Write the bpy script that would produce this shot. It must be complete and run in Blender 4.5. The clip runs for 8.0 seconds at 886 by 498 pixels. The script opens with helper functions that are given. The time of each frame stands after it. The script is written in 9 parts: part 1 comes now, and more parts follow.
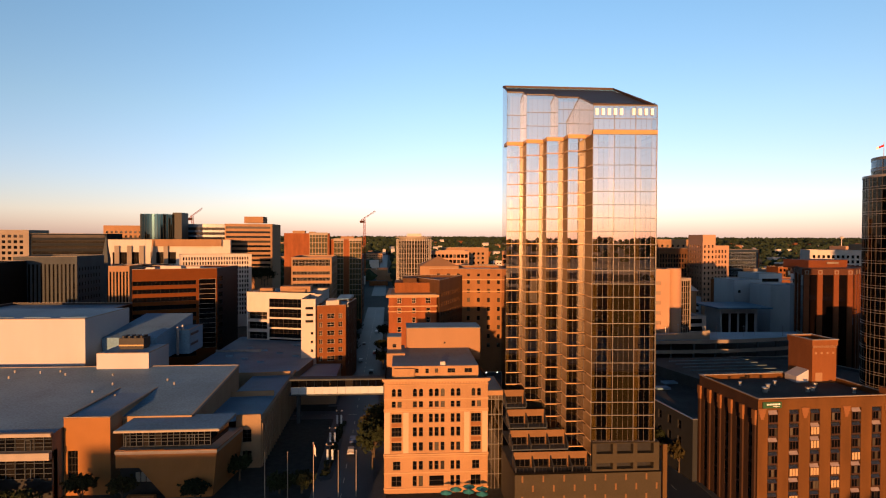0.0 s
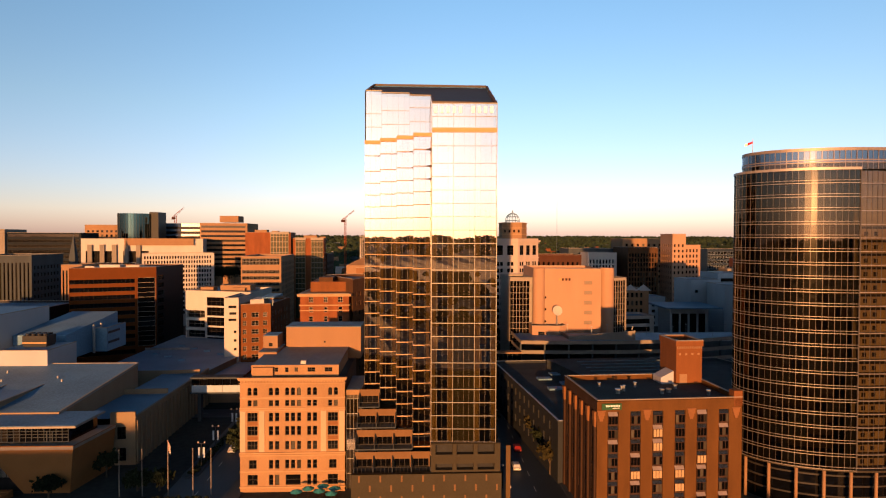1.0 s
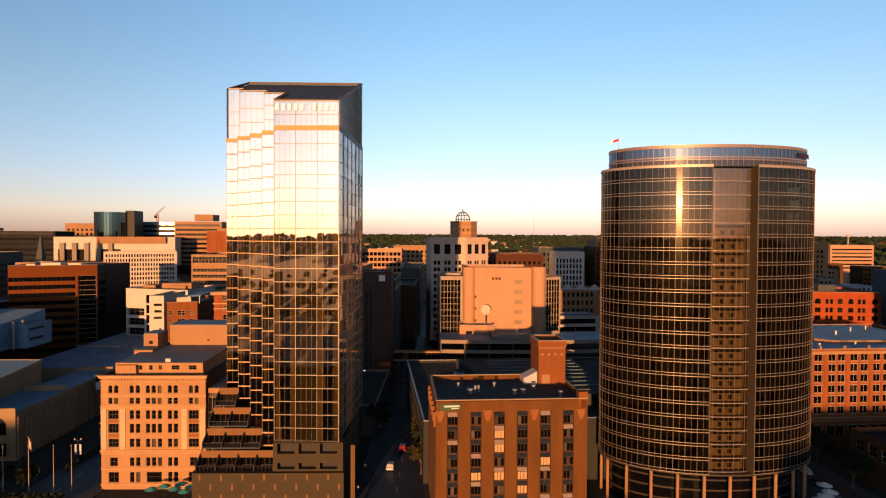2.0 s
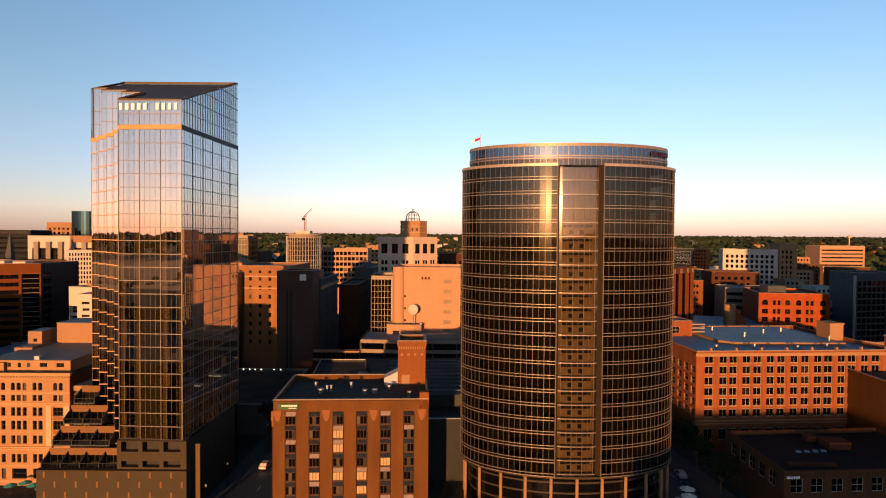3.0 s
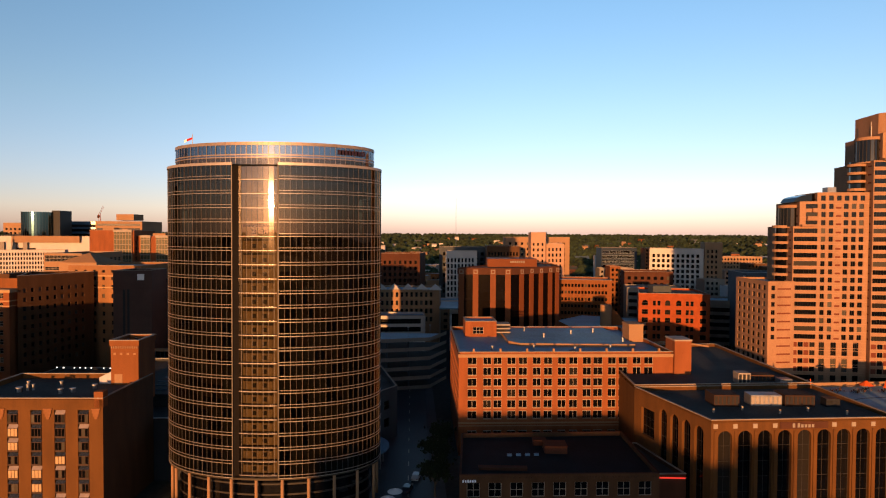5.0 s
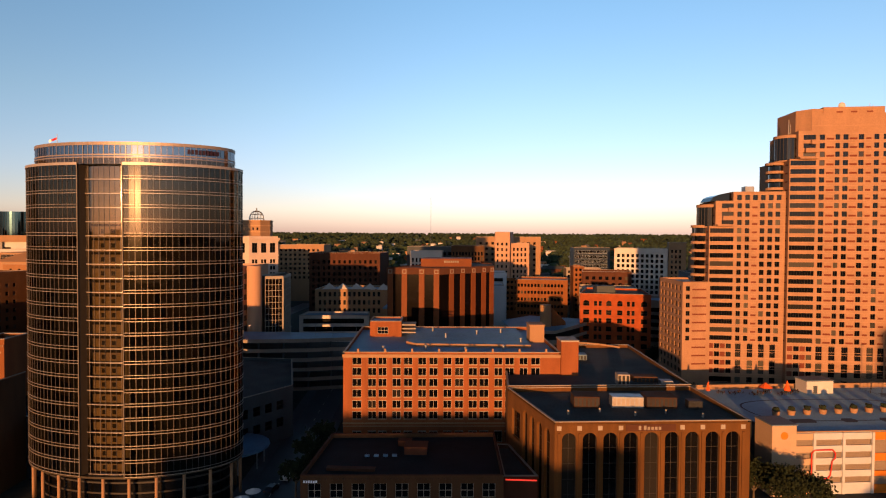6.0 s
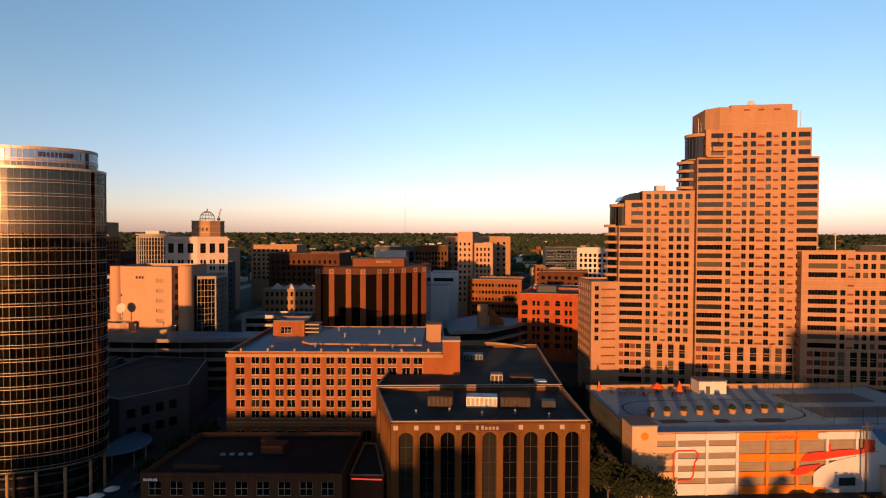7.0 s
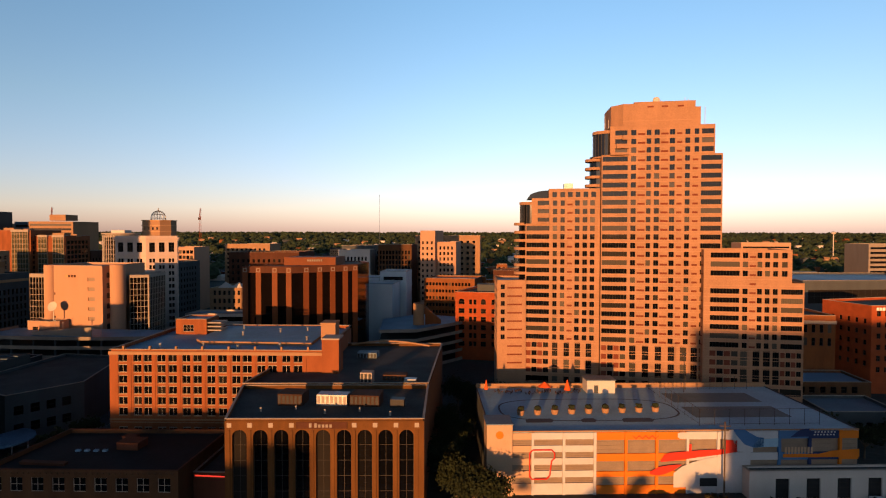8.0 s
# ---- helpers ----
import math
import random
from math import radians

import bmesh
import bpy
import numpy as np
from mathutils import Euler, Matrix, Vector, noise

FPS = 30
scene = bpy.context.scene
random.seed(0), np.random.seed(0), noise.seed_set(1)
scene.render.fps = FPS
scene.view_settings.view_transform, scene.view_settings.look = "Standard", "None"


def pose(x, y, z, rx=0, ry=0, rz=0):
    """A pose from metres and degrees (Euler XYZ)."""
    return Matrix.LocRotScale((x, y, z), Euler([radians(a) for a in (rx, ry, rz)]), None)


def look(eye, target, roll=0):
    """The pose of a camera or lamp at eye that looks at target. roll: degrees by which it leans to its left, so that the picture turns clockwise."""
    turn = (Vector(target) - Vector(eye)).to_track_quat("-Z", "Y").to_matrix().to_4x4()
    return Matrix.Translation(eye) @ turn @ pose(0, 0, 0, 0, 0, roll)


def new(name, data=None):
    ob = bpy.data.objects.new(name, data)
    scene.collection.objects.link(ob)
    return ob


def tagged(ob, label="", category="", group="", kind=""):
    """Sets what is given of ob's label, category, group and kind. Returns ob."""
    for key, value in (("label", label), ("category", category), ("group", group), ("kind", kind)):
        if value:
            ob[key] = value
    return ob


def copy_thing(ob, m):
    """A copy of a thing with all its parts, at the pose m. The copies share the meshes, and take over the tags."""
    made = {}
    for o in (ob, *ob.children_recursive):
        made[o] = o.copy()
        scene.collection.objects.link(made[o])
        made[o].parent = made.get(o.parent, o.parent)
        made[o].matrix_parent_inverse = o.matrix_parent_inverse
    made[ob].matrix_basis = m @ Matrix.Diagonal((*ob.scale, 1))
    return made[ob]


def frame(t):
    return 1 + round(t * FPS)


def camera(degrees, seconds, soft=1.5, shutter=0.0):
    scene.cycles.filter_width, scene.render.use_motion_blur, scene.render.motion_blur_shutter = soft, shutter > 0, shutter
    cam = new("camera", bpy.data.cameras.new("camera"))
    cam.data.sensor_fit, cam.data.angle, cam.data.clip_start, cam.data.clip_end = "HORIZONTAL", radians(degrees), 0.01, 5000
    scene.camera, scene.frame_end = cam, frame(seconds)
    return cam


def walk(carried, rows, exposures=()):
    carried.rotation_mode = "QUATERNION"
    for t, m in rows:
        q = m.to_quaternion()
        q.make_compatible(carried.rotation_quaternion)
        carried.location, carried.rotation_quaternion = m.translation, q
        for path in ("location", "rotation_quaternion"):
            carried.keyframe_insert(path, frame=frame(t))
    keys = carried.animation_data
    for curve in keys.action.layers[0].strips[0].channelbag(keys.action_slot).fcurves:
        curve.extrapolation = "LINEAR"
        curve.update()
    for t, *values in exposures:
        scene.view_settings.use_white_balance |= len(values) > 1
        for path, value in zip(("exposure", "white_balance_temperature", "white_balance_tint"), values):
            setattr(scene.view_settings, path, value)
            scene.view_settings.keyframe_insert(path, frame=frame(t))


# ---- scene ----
cam = camera(73.7, 8.0, soft=1.15)
PATH = [
    (0, (1.901, 5.548, 58.58), (2.046, 7.542, 58.543), 0.2),
    (0.5, (20.432, 4.663, 58.587), (20.552, 6.659, 58.547), 0.2),
    (1, (38.494, 3.958, 58.657), (38.585, 5.956, 58.617), 0.2),
    (1.5, (56.109, 3.624, 58.666), (56.177, 5.622, 58.624), 0.2),
    (3, (108.5, 3.846, 58.822), (108.501, 5.846, 58.777), 0.4),
    (3.5, (126.093, 3.938, 58.89), (126.075, 5.937, 58.845), 0.3),
    (4, (143.864, 4.453, 59.042), (143.832, 6.453, 58.997), 0.3),
    (4.5, (161.378, 5.091, 59.182), (161.329, 7.09, 59.135), 0.3),
    (5, (178.499, 5.907, 59.26), (178.432, 7.906, 59.213), 0.3),
    (6.5, (229.358, 8.891, 59.586), (229.236, 10.886, 59.537), 0.3),
    (7, (246.952, 9.654, 59.673), (246.81, 11.648, 59.624), 0.2),
    (7.5, (264.782, 10.794, 59.649), (264.614, 12.786, 59.599), 0.1),
    (8, (282.776, 12.629, 59.533), (282.591, 14.62, 59.481), 0.1),
]
walk(cam, [(t, look(eye, target, roll)) for t, eye, target, roll in PATH])

# ---- light ----
SUN_EL, SUN_AZ = radians(3.1), radians(10.0)   # low sun behind the camera, a little to its left
sun_dir = Vector((-math.sin(SUN_AZ) * math.cos(SUN_EL), -math.cos(SUN_AZ) * math.cos(SUN_EL), math.sin(SUN_EL)))
sun = new("sun", bpy.data.lights.new("sun", "SUN"))
sun.data.energy, sun.data.angle, sun.data.color = 4.6, radians(0.6), (1.0, 0.44, 0.15)
sun.matrix_world = look(sun_dir * 100, (0, 0, 0))

world = bpy.data.worlds.new("world")
scene.world = world
world.use_nodes = True
wn = world.node_tree
sky = wn.nodes.new("ShaderNodeTexSky")
sky.sky_type, sky.sun_disc = "NISHITA", False
sky.sun_elevation, sky.sun_rotation = radians(11.0), radians(190.0)
sky.air_density, sky.dust_density, sky.ozone_density = 1.0, 0.35, 2.5
back = wn.nodes["Background"]
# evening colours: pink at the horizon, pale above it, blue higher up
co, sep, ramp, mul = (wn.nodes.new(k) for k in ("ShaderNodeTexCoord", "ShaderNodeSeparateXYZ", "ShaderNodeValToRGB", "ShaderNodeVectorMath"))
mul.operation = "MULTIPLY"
# the last two stops, above the view, are darkened to cut the fill light
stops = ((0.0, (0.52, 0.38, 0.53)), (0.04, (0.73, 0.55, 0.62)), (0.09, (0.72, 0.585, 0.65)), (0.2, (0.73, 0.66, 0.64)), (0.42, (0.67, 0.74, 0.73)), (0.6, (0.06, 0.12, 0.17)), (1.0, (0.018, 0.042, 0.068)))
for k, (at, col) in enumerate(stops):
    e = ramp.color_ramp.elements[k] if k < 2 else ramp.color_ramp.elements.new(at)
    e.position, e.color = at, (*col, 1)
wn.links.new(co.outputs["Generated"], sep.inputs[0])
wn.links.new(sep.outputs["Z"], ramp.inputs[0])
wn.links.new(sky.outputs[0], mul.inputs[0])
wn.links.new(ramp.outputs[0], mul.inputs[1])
# the northern sky is a little deeper than the southern
side_shade, tone = wn.nodes.new("ShaderNodeMapRange"), wn.nodes.new("ShaderNodeVectorMath")
side_shade.interpolation_type = "SMOOTHSTEP"
for slot, value in (("From Min", -0.7), ("From Max", 0.1), ("To Min", 0.82), ("To Max", 1.06)):
    side_shade.inputs[slot].default_value = value
tone.operation = "SCALE"
wn.links.new(sep.outputs["X"], side_shade.inputs[0])
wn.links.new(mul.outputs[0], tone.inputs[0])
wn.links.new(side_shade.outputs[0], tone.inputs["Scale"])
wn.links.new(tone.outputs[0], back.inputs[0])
back.inputs[1].default_value = 0.12
scene.view_settings.exposure = 1.3


# ---- materials ----
def mat(name, color, rough=0.85, vary=0.12, scale=0.35, grain=6.0, metal=0.0, bump=0.15, spec=0.18, each=0.0, streak=0.0):
    """A surface with stains (scale) and grain, bump, and a shade of its own for each piece."""
    m = bpy.data.materials.new(name)
    m.use_nodes = True
    nt = m.node_tree
    b = nt.nodes["Principled BSDF"]
    b.inputs["Roughness"].default_value, b.inputs["Metallic"].default_value = rough, metal
    b.inputs["Specular IOR Level"].default_value = spec
    co = nt.nodes.new("ShaderNodeNewGeometry")
    mp = nt.nodes.new("ShaderNodeMapping")
    mp.inputs["Scale"].default_value = (1, 1, 0.25 if streak else 1)
    nt.links.new(co.outputs["Position"], mp.inputs[0])
    n1, n2 = nt.nodes.new("ShaderNodeTexNoise"), nt.nodes.new("ShaderNodeTexNoise")
    n1.inputs["Scale"].default_value, n1.inputs["Detail"].default_value = scale, 5
    n2.inputs["Scale"].default_value, n2.inputs["Detail"].default_value = grain, 3
    nt.links.new(mp.outputs[0], n1.inputs[0])
    nt.links.new(co.outputs["Position"], n2.inputs[0])
    add = nt.nodes.new("ShaderNodeMath")
    add.operation = "ADD"
    nt.links.new(n1.outputs[0], add.inputs[0])
    nt.links.new(n2.outputs[0], add.inputs[1])
    last = add.outputs[0]
    if each:
        info = nt.nodes.new("ShaderNodeObjectInfo")
        ma = nt.nodes.new("ShaderNodeMath")
        ma.operation, ma.inputs[1].default_value = "MULTIPLY_ADD", each
        nt.links.new(info.outputs["Random"], ma.inputs[0])
        nt.links.new(last, ma.inputs[2])
        last = ma.outputs[0]
    mr = nt.nodes.new("ShaderNodeMapRange")
    mr.inputs["From Min"].default_value, mr.inputs["From Max"].default_value = 0.6, 1.4 + each
    mr.inputs["To Min"].default_value, mr.inputs["To Max"].default_value = 1 - 1.6 * vary, 1 + 1.6 * vary
    nt.links.new(last, mr.inputs[0])
    mul = nt.nodes.new("ShaderNodeVectorMath")
    mul.operation = "SCALE"
    mul.inputs[0].default_value = color[:3]
    nt.links.new(mr.outputs[0], mul.inputs["Scale"])
    nt.links.new(mul.outputs[0], b.inputs["Base Color"])
    if bump:
        bp = nt.nodes.new("ShaderNodeBump")
        bp.inputs["Strength"].default_value, bp.inputs["Distance"].default_value = bump, 0.05
        nt.links.new(n2.outputs[0], bp.inputs["Height"])
        nt.links.new(bp.outputs[0], b.inputs["Normal"])
    return m


def pane_mat(name, dark, pale, share, rough=0.04, spec=0.6):
    """Window panes: most dark, a share of them with pale blinds behind."""
    m = bpy.data.materials.new(name)
    m.use_nodes = True
    nt = m.node_tree
    b = nt.nodes["Principled BSDF"]
    info = nt.nodes.new("ShaderNodeObjectInfo")
    geo = nt.nodes.new("ShaderNodeNewGeometry")
    add = nt.nodes.new("ShaderNodeMath")
    add.operation = "ADD"
    fr = nt.nodes.new("ShaderNodeMath")
    fr.operation = "FRACT"
    nt.links.new(info.outputs["Random"], add.inputs[0])
    nt.links.new(geo.outputs["Random Per Island"], add.inputs[1])
    nt.links.new(add.outputs[0], fr.inputs[0])
    ramp = nt.nodes.new("ShaderNodeValToRGB")
    ramp.color_ramp.elements[0].position, ramp.color_ramp.elements[0].color = 1 - share, (*dark, 1)
    ramp.color_ramp.elements[1].position, ramp.color_ramp.elements[1].color = min(1.0, 1 - share + 0.25), (*pale, 1)
    nt.links.new(fr.outputs[0], ramp.inputs[0])
    nt.links.new(ramp.outputs[0], b.inputs["Base Color"])
    b.inputs["Roughness"].default_value, b.inputs["Specular IOR Level"].default_value = rough, spec
    return m


def coated_glass(name, mirror, tint, share, rough=0.015, wave=0.0, bloom=0.0):
    """Coated facade glass: part mirror, part see-through."""
    m = bpy.data.materials.new(name)
    m.use_nodes = True
    nt = m.node_tree
    nt.nodes.remove(nt.nodes["Principled BSDF"])
    out = nt.nodes["Material Output"]
    gl, tr, mix = nt.nodes.new("ShaderNodeBsdfGlossy"), nt.nodes.new("ShaderNodeBsdfTransparent"), nt.nodes.new("ShaderNodeMixShader")
    gl.inputs["Color"].default_value, gl.inputs["Roughness"].default_value = (*mirror, 1), rough
    tr.inputs["Color"].default_value = (*tint, 1)
    lw = nt.nodes.new("ShaderNodeFresnel")
    lw.inputs["IOR"].default_value = 1.45
    mr = nt.nodes.new("ShaderNodeMapRange")
    mr.inputs["To Min"].default_value, mr.inputs["To Max"].default_value = share, 1.0
    nt.links.new(lw.outputs[0], mr.inputs[0])
    nt.links.new(mr.outputs[0], mix.inputs[0])
    nt.links.new(tr.outputs[0], mix.inputs[1])
    coat = gl
    if bloom:
        # a broader second lobe spreads part of the reflection, imitating the sun's bloom
        soft, coat = nt.nodes.new("ShaderNodeBsdfGlossy"), nt.nodes.new("ShaderNodeMixShader")
        soft.inputs["Color"].default_value, soft.inputs["Roughness"].default_value = (*mirror, 1), 0.13
        coat.inputs[0].default_value = bloom
        nt.links.new(gl.outputs[0], coat.inputs[1])
        nt.links.new(soft.outputs[0], coat.inputs[2])
    nt.links.new(coat.outputs[0], mix.inputs[2])
    nt.links.new(mix.outputs[0], out.inputs[0])
    if wave:
        geo, n, bp = nt.nodes.new("ShaderNodeNewGeometry"), nt.nodes.new("ShaderNodeTexNoise"), nt.nodes.new("ShaderNodeBump")
        n.inputs["Scale"].default_value, n.inputs["Detail"].default_value = 0.5, 1
        bp.inputs["Strength"].default_value, bp.inputs["Distance"].default_value = wave, 0.02
        nt.links.new(geo.outputs["Position"], n.inputs[0])
        nt.links.new(n.outputs[0], bp.inputs["Height"])
        nt.links.new(bp.outputs[0], gl.inputs["Normal"])
    return m


M_ASPHALT = mat("asphalt", (0.034, 0.044, 0.052), 0.55, 0.25, 0.05, 3, bump=0)
M_GROUND = mat("town_ground", (0.026, 0.032, 0.030), 0.95, 0.3, 0.02, 0.6, bump=0)
M_PAVE = mat("paving", (0.055, 0.064, 0.070), 0.9, 0.15, 0.2, 2, bump=0)
M_LINE = mat("road_paint", (0.341, 0.341, 0.310), 0.8, 0.2, 1, 5)
M_STONE = mat("warm_limestone", (0.235, 0.132, 0.064), 0.85, 0.12, 0.25, 4, streak=1)
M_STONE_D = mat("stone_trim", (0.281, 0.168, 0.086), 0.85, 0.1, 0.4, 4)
M_TERRA = mat("terracotta_panel", (0.150, 0.062, 0.022), 0.85, 0.1, 0.4, 4)
M_BRICK = mat("orange_brick", (0.128, 0.044, 0.013), 0.9, 0.2, 0.4, 9, streak=1)
M_BRICK_R = mat("red_brick", (0.155, 0.048, 0.016), 0.9, 0.2, 0.4, 9, streak=1)
M_BRICK_D = mat("dark_red_brick", (0.050, 0.018, 0.009), 0.9, 0.22, 0.4, 9, streak=1)
M_BRICK_B = mat("brown_brick", (0.060, 0.027, 0.011), 0.9, 0.22, 0.4, 9, streak=1)
M_BRICK_V = mat("vermilion_brick", (0.190, 0.040, 0.011), 0.9, 0.18, 0.4, 9)
M_CONC = mat("pale_concrete", (0.170, 0.142, 0.115), 0.9, 0.12, 0.2, 5, streak=1)
M_CONC_G = mat("grey_concrete", (0.042, 0.048, 0.052), 0.9, 0.15, 0.2, 5, streak=1)
M_PEACH = mat("peach_precast", (0.205, 0.116, 0.062), 0.88, 0.09, 0.15, 5, streak=1)
M_PLAZA = mat("tan_brick_cladding", (0.222, 0.122, 0.070), 0.9, 0.13, 0.25, 2.6, streak=1)
M_COURSE = mat("pale_brick_course", (0.262, 0.148, 0.088), 0.9, 0.12, 0.4, 4)
M_DASH = mat("red_brick_inset", (0.101, 0.025, 0.012), 0.9, 0.1, 0.4, 9)
M_WHITE = mat("white_render", (0.351, 0.312, 0.281), 0.85, 0.08, 0.2, 5, streak=1)
M_WHITE_ROOF = mat("white_metal_cladding", (0.290, 0.275, 0.285), 0.6, 0.06, 0.15, 5, streak=1)
M_ROOF_G = mat("grey_roof_membrane", (0.072, 0.104, 0.132), 0.6, 0.22, 0.12, 2, bump=0)
M_ROOF_D = mat("dark_roof_gravel", (0.038, 0.041, 0.040), 0.95, 0.3, 0.15, 3, bump=0)
M_ROOF_L = mat("pale_roof_membrane", (0.100, 0.178, 0.260), 0.55, 0.22, 0.08, 2, bump=0, spec=0.08)
M_COPING = mat("pale_coping", (0.211, 0.176, 0.144), 0.7, 0.1, 0.5, 5)
M_STEEL = mat("galvanised_steel", (0.217, 0.217, 0.223), 0.45, 0.2, 0.7, 6, metal=0.7)
M_DARK = mat("dark_metal", (0.012, 0.012, 0.013), 0.5, 0.2, 0.8, 6)
M_BRONZE = mat("bronze_mullion", (0.036, 0.028, 0.019), 0.45, 0.1, 0.8, 6, metal=0.2)
M_SILVER = mat("silver_mullion", (0.130, 0.120, 0.105), 0.45, 0.1, 0.8, 6, metal=0.5)
# blue-grey stands for the shade on the pale museum blocks; plain grey elsewhere
M_GREYW = mat("pale_grey_cladding", (0.300, 0.335, 0.365), 0.8, 0.1, 0.15, 4, streak=1)
M_PEACH_L = mat("pale_pink_precast", (0.285, 0.165, 0.105), 0.88, 0.07, 0.15, 5, streak=1)
M_LEDGE = mat("copper_coloured_ledge", (0.330, 0.195, 0.080), 0.5, 0.1, 0.6, 6)
M_FRAME = mat("dark_window_frame", (0.024, 0.020, 0.017), 0.6, 0.1, 0.8, 6)
M_BAND = mat("pale_bronze_band", (0.255, 0.215, 0.185), 0.45, 0.1, 0.8, 6, metal=0.4)
M_FRAME_L = mat("pale_window_frame", (0.260, 0.211, 0.167), 0.6, 0.1, 0.8, 6)
M_PANE = pane_mat("window_pane", (0.0025, 0.0025, 0.003), (0.07, 0.06, 0.045), 0.22, spec=0.26)
M_PANE_D = pane_mat("dark_window_pane", (0.002, 0.002, 0.0025), (0.014, 0.012, 0.010), 0.2, spec=0.3)
M_LEAF = mat("foliage", (0.012, 0.017, 0.006), 0.9, 0.45, 0.6, 3, each=0.4)
M_LEAF_Y = mat("yellowing_foliage", (0.026, 0.021, 0.006), 0.9, 0.4, 0.6, 3, each=0.4)
M_WOODS = mat("far_woods_foliage", (0.018, 0.028, 0.012), 0.95, 0.5, 0.012, 0.12, bump=0)
M_BARK = mat("bark", (0.062, 0.046, 0.031), 0.95, 0.3, 1, 6)
M_ORANGE = mat("orange_canvas", (0.446, 0.068, 0.012), 0.9, 0.08)
M_TEAL = mat("teal_canvas", (0.031, 0.186, 0.198), 0.9, 0.08)
M_SIGN_G = mat("green_sign_plate", (0.019, 0.062, 0.028), 0.5, 0.05)
M_LETTER = mat("white_sign_letter", (0.6, 0.58, 0.56), 0.5, 0.03)


# ---- mesh tools ----
class Shape:
    def __init__(self):
        self.v, self.f, self.m = [], [], []

    def quad(self, a, b, c, d, m=0):
        i = len(self.v)
        self.v += [tuple(a), tuple(b), tuple(c), tuple(d)]
        self.f.append((i, i + 1, i + 2, i + 3))
        self.m.append(m)

    def tri(self, a, b, c, m=0):
        i = len(self.v)
        self.v += [tuple(a), tuple(b), tuple(c)]
        self.f.append((i, i + 1, i + 2))
        self.m.append(m)

    def box(self, x0, y0, z0, x1, y1, z1, m=0):
        i = len(self.v)
        self.v += [(x0, y0, z0), (x1, y0, z0), (x1, y1, z0), (x0, y1, z0), (x0, y0, z1), (x1, y0, z1), (x1, y1, z1), (x0, y1, z1)]
        for q in ((0, 3, 2, 1), (4, 5, 6, 7), (0, 1, 5, 4), (1, 2, 6, 5), (2, 3, 7, 6), (3, 0, 4, 7)):
            self.f.append(tuple(i + k for k in q))
            self.m.append(m)
        return self

    def prism(self, poly, z0, z1, m=0, cap=None, bottom=True):
        """Walls and caps over a ccw outline; z1 may be a function of (x, y)."""
        n, i = len(poly), len(self.v)
        top = z1 if callable(z1) else (lambda x, y: z1)
        self.v += [(x, y, z0) for x, y in poly] + [(x, y, top(x, y)) for x, y in poly]
        for k in range(n):
            j = (k + 1) % n
            self.f.append((i + k, i + j, i + n + j, i + n + k))
            self.m.append(m)
        self.f.append(tuple(range(i + n, i + 2 * n)))
        self.m.append(m if cap is None else cap)
        if bottom:
            self.f.append(tuple(range(i + n - 1, i - 1, -1)))
            self.m.append(m)
        return self

    def cyl(self, x, y, z0, z1, r, n=12, m=0, r2=None):
        r2 = r if r2 is None else r2
        i = len(self.v)
        for z, q in ((z0, r), (z1, r2)):
            self.v += [(x + q * math.cos(2 * math.pi * k / n), y + q * math.sin(2 * math.pi * k / n), z) for k in range(n)]
        for k in range(n):
            j = (k + 1) % n
            self.f.append((i + k, i + j, i + n + j, i + n + k))
            self.m.append(m)
        self.f += [tuple(range(i + n, i + 2 * n)), tuple(range(i + n - 1, i - 1, -1))]
        self.m += [m, m]
        return self

    def rod(self, a, b, r, n=6, m=0, r2=None):
        """A round bar from a to b."""
        a, b = Vector(a), Vector(b)
        q = (b - a).to_track_quat("Z", "Y").to_matrix()
        r2 = r if r2 is None else r2
        i = len(self.v)
        for p, s in ((a, r), (b, r2)):
            self.v += [tuple(p + q @ Vector((s * math.cos(2 * math.pi * k / n), s * math.sin(2 * math.pi * k / n), 0))) for k in range(n)]
        for k in range(n):
            j = (k + 1) % n
            self.f.append((i + k, i + j, i + n + j, i + n + k))
            self.m.append(m)
        self.f += [tuple(range(i + n, i + 2 * n)), tuple(range(i + n - 1, i - 1, -1))]
        self.m += [m, m]
        return self

    def ball(self, x, y, z, rx, ry, rz, n=8, k=5, m=0, half=False):
        i = len(self.v)
        lo = 0.0 if half else -math.pi / 2
        for a in range(k + 1):
            t = lo + (math.pi / 2 - lo) * a / k
            self.v += [(x + rx * math.cos(t) * math.cos(2 * math.pi * b / n), y + ry * math.cos(t) * math.sin(2 * math.pi * b / n), z + rz * math.sin(t)) for b in range(n)]
        for a in range(k):
            for b in range(n):
                c = (b + 1) % n
                self.f.append((i + a * n + b, i + a * n + c, i + (a + 1) * n + c, i + (a + 1) * n + b))
                self.m.append(m)
        return self

    def data(self, name, mats, smooth=False):
        me = bpy.data.meshes.new(name)
        me.from_pydata(self.v, [], self.f)
        for a in mats if isinstance(mats, (list, tuple)) else [mats]:
            me.materials.append(a)
        if any(self.m):
            me.polygons.foreach_set("material_index", self.m)
        if smooth:
            me.polygons.foreach_set("use_smooth", [True] * len(self.f))
        me.update()
        return me


def part(name, shape, mats, parent=None, label="", at=None, rz=0.0, smooth=False, kind=""):
    """One mesh object, under a thing or a part."""
    ob = new(name, shape.data(name, mats, smooth) if isinstance(shape, Shape) else shape)
    ob.parent = parent
    if at is not None:
        ob.matrix_basis = Matrix.Translation(at) @ Matrix.Rotation(rz, 4, "Z")
    return tagged(ob, label, kind=kind)


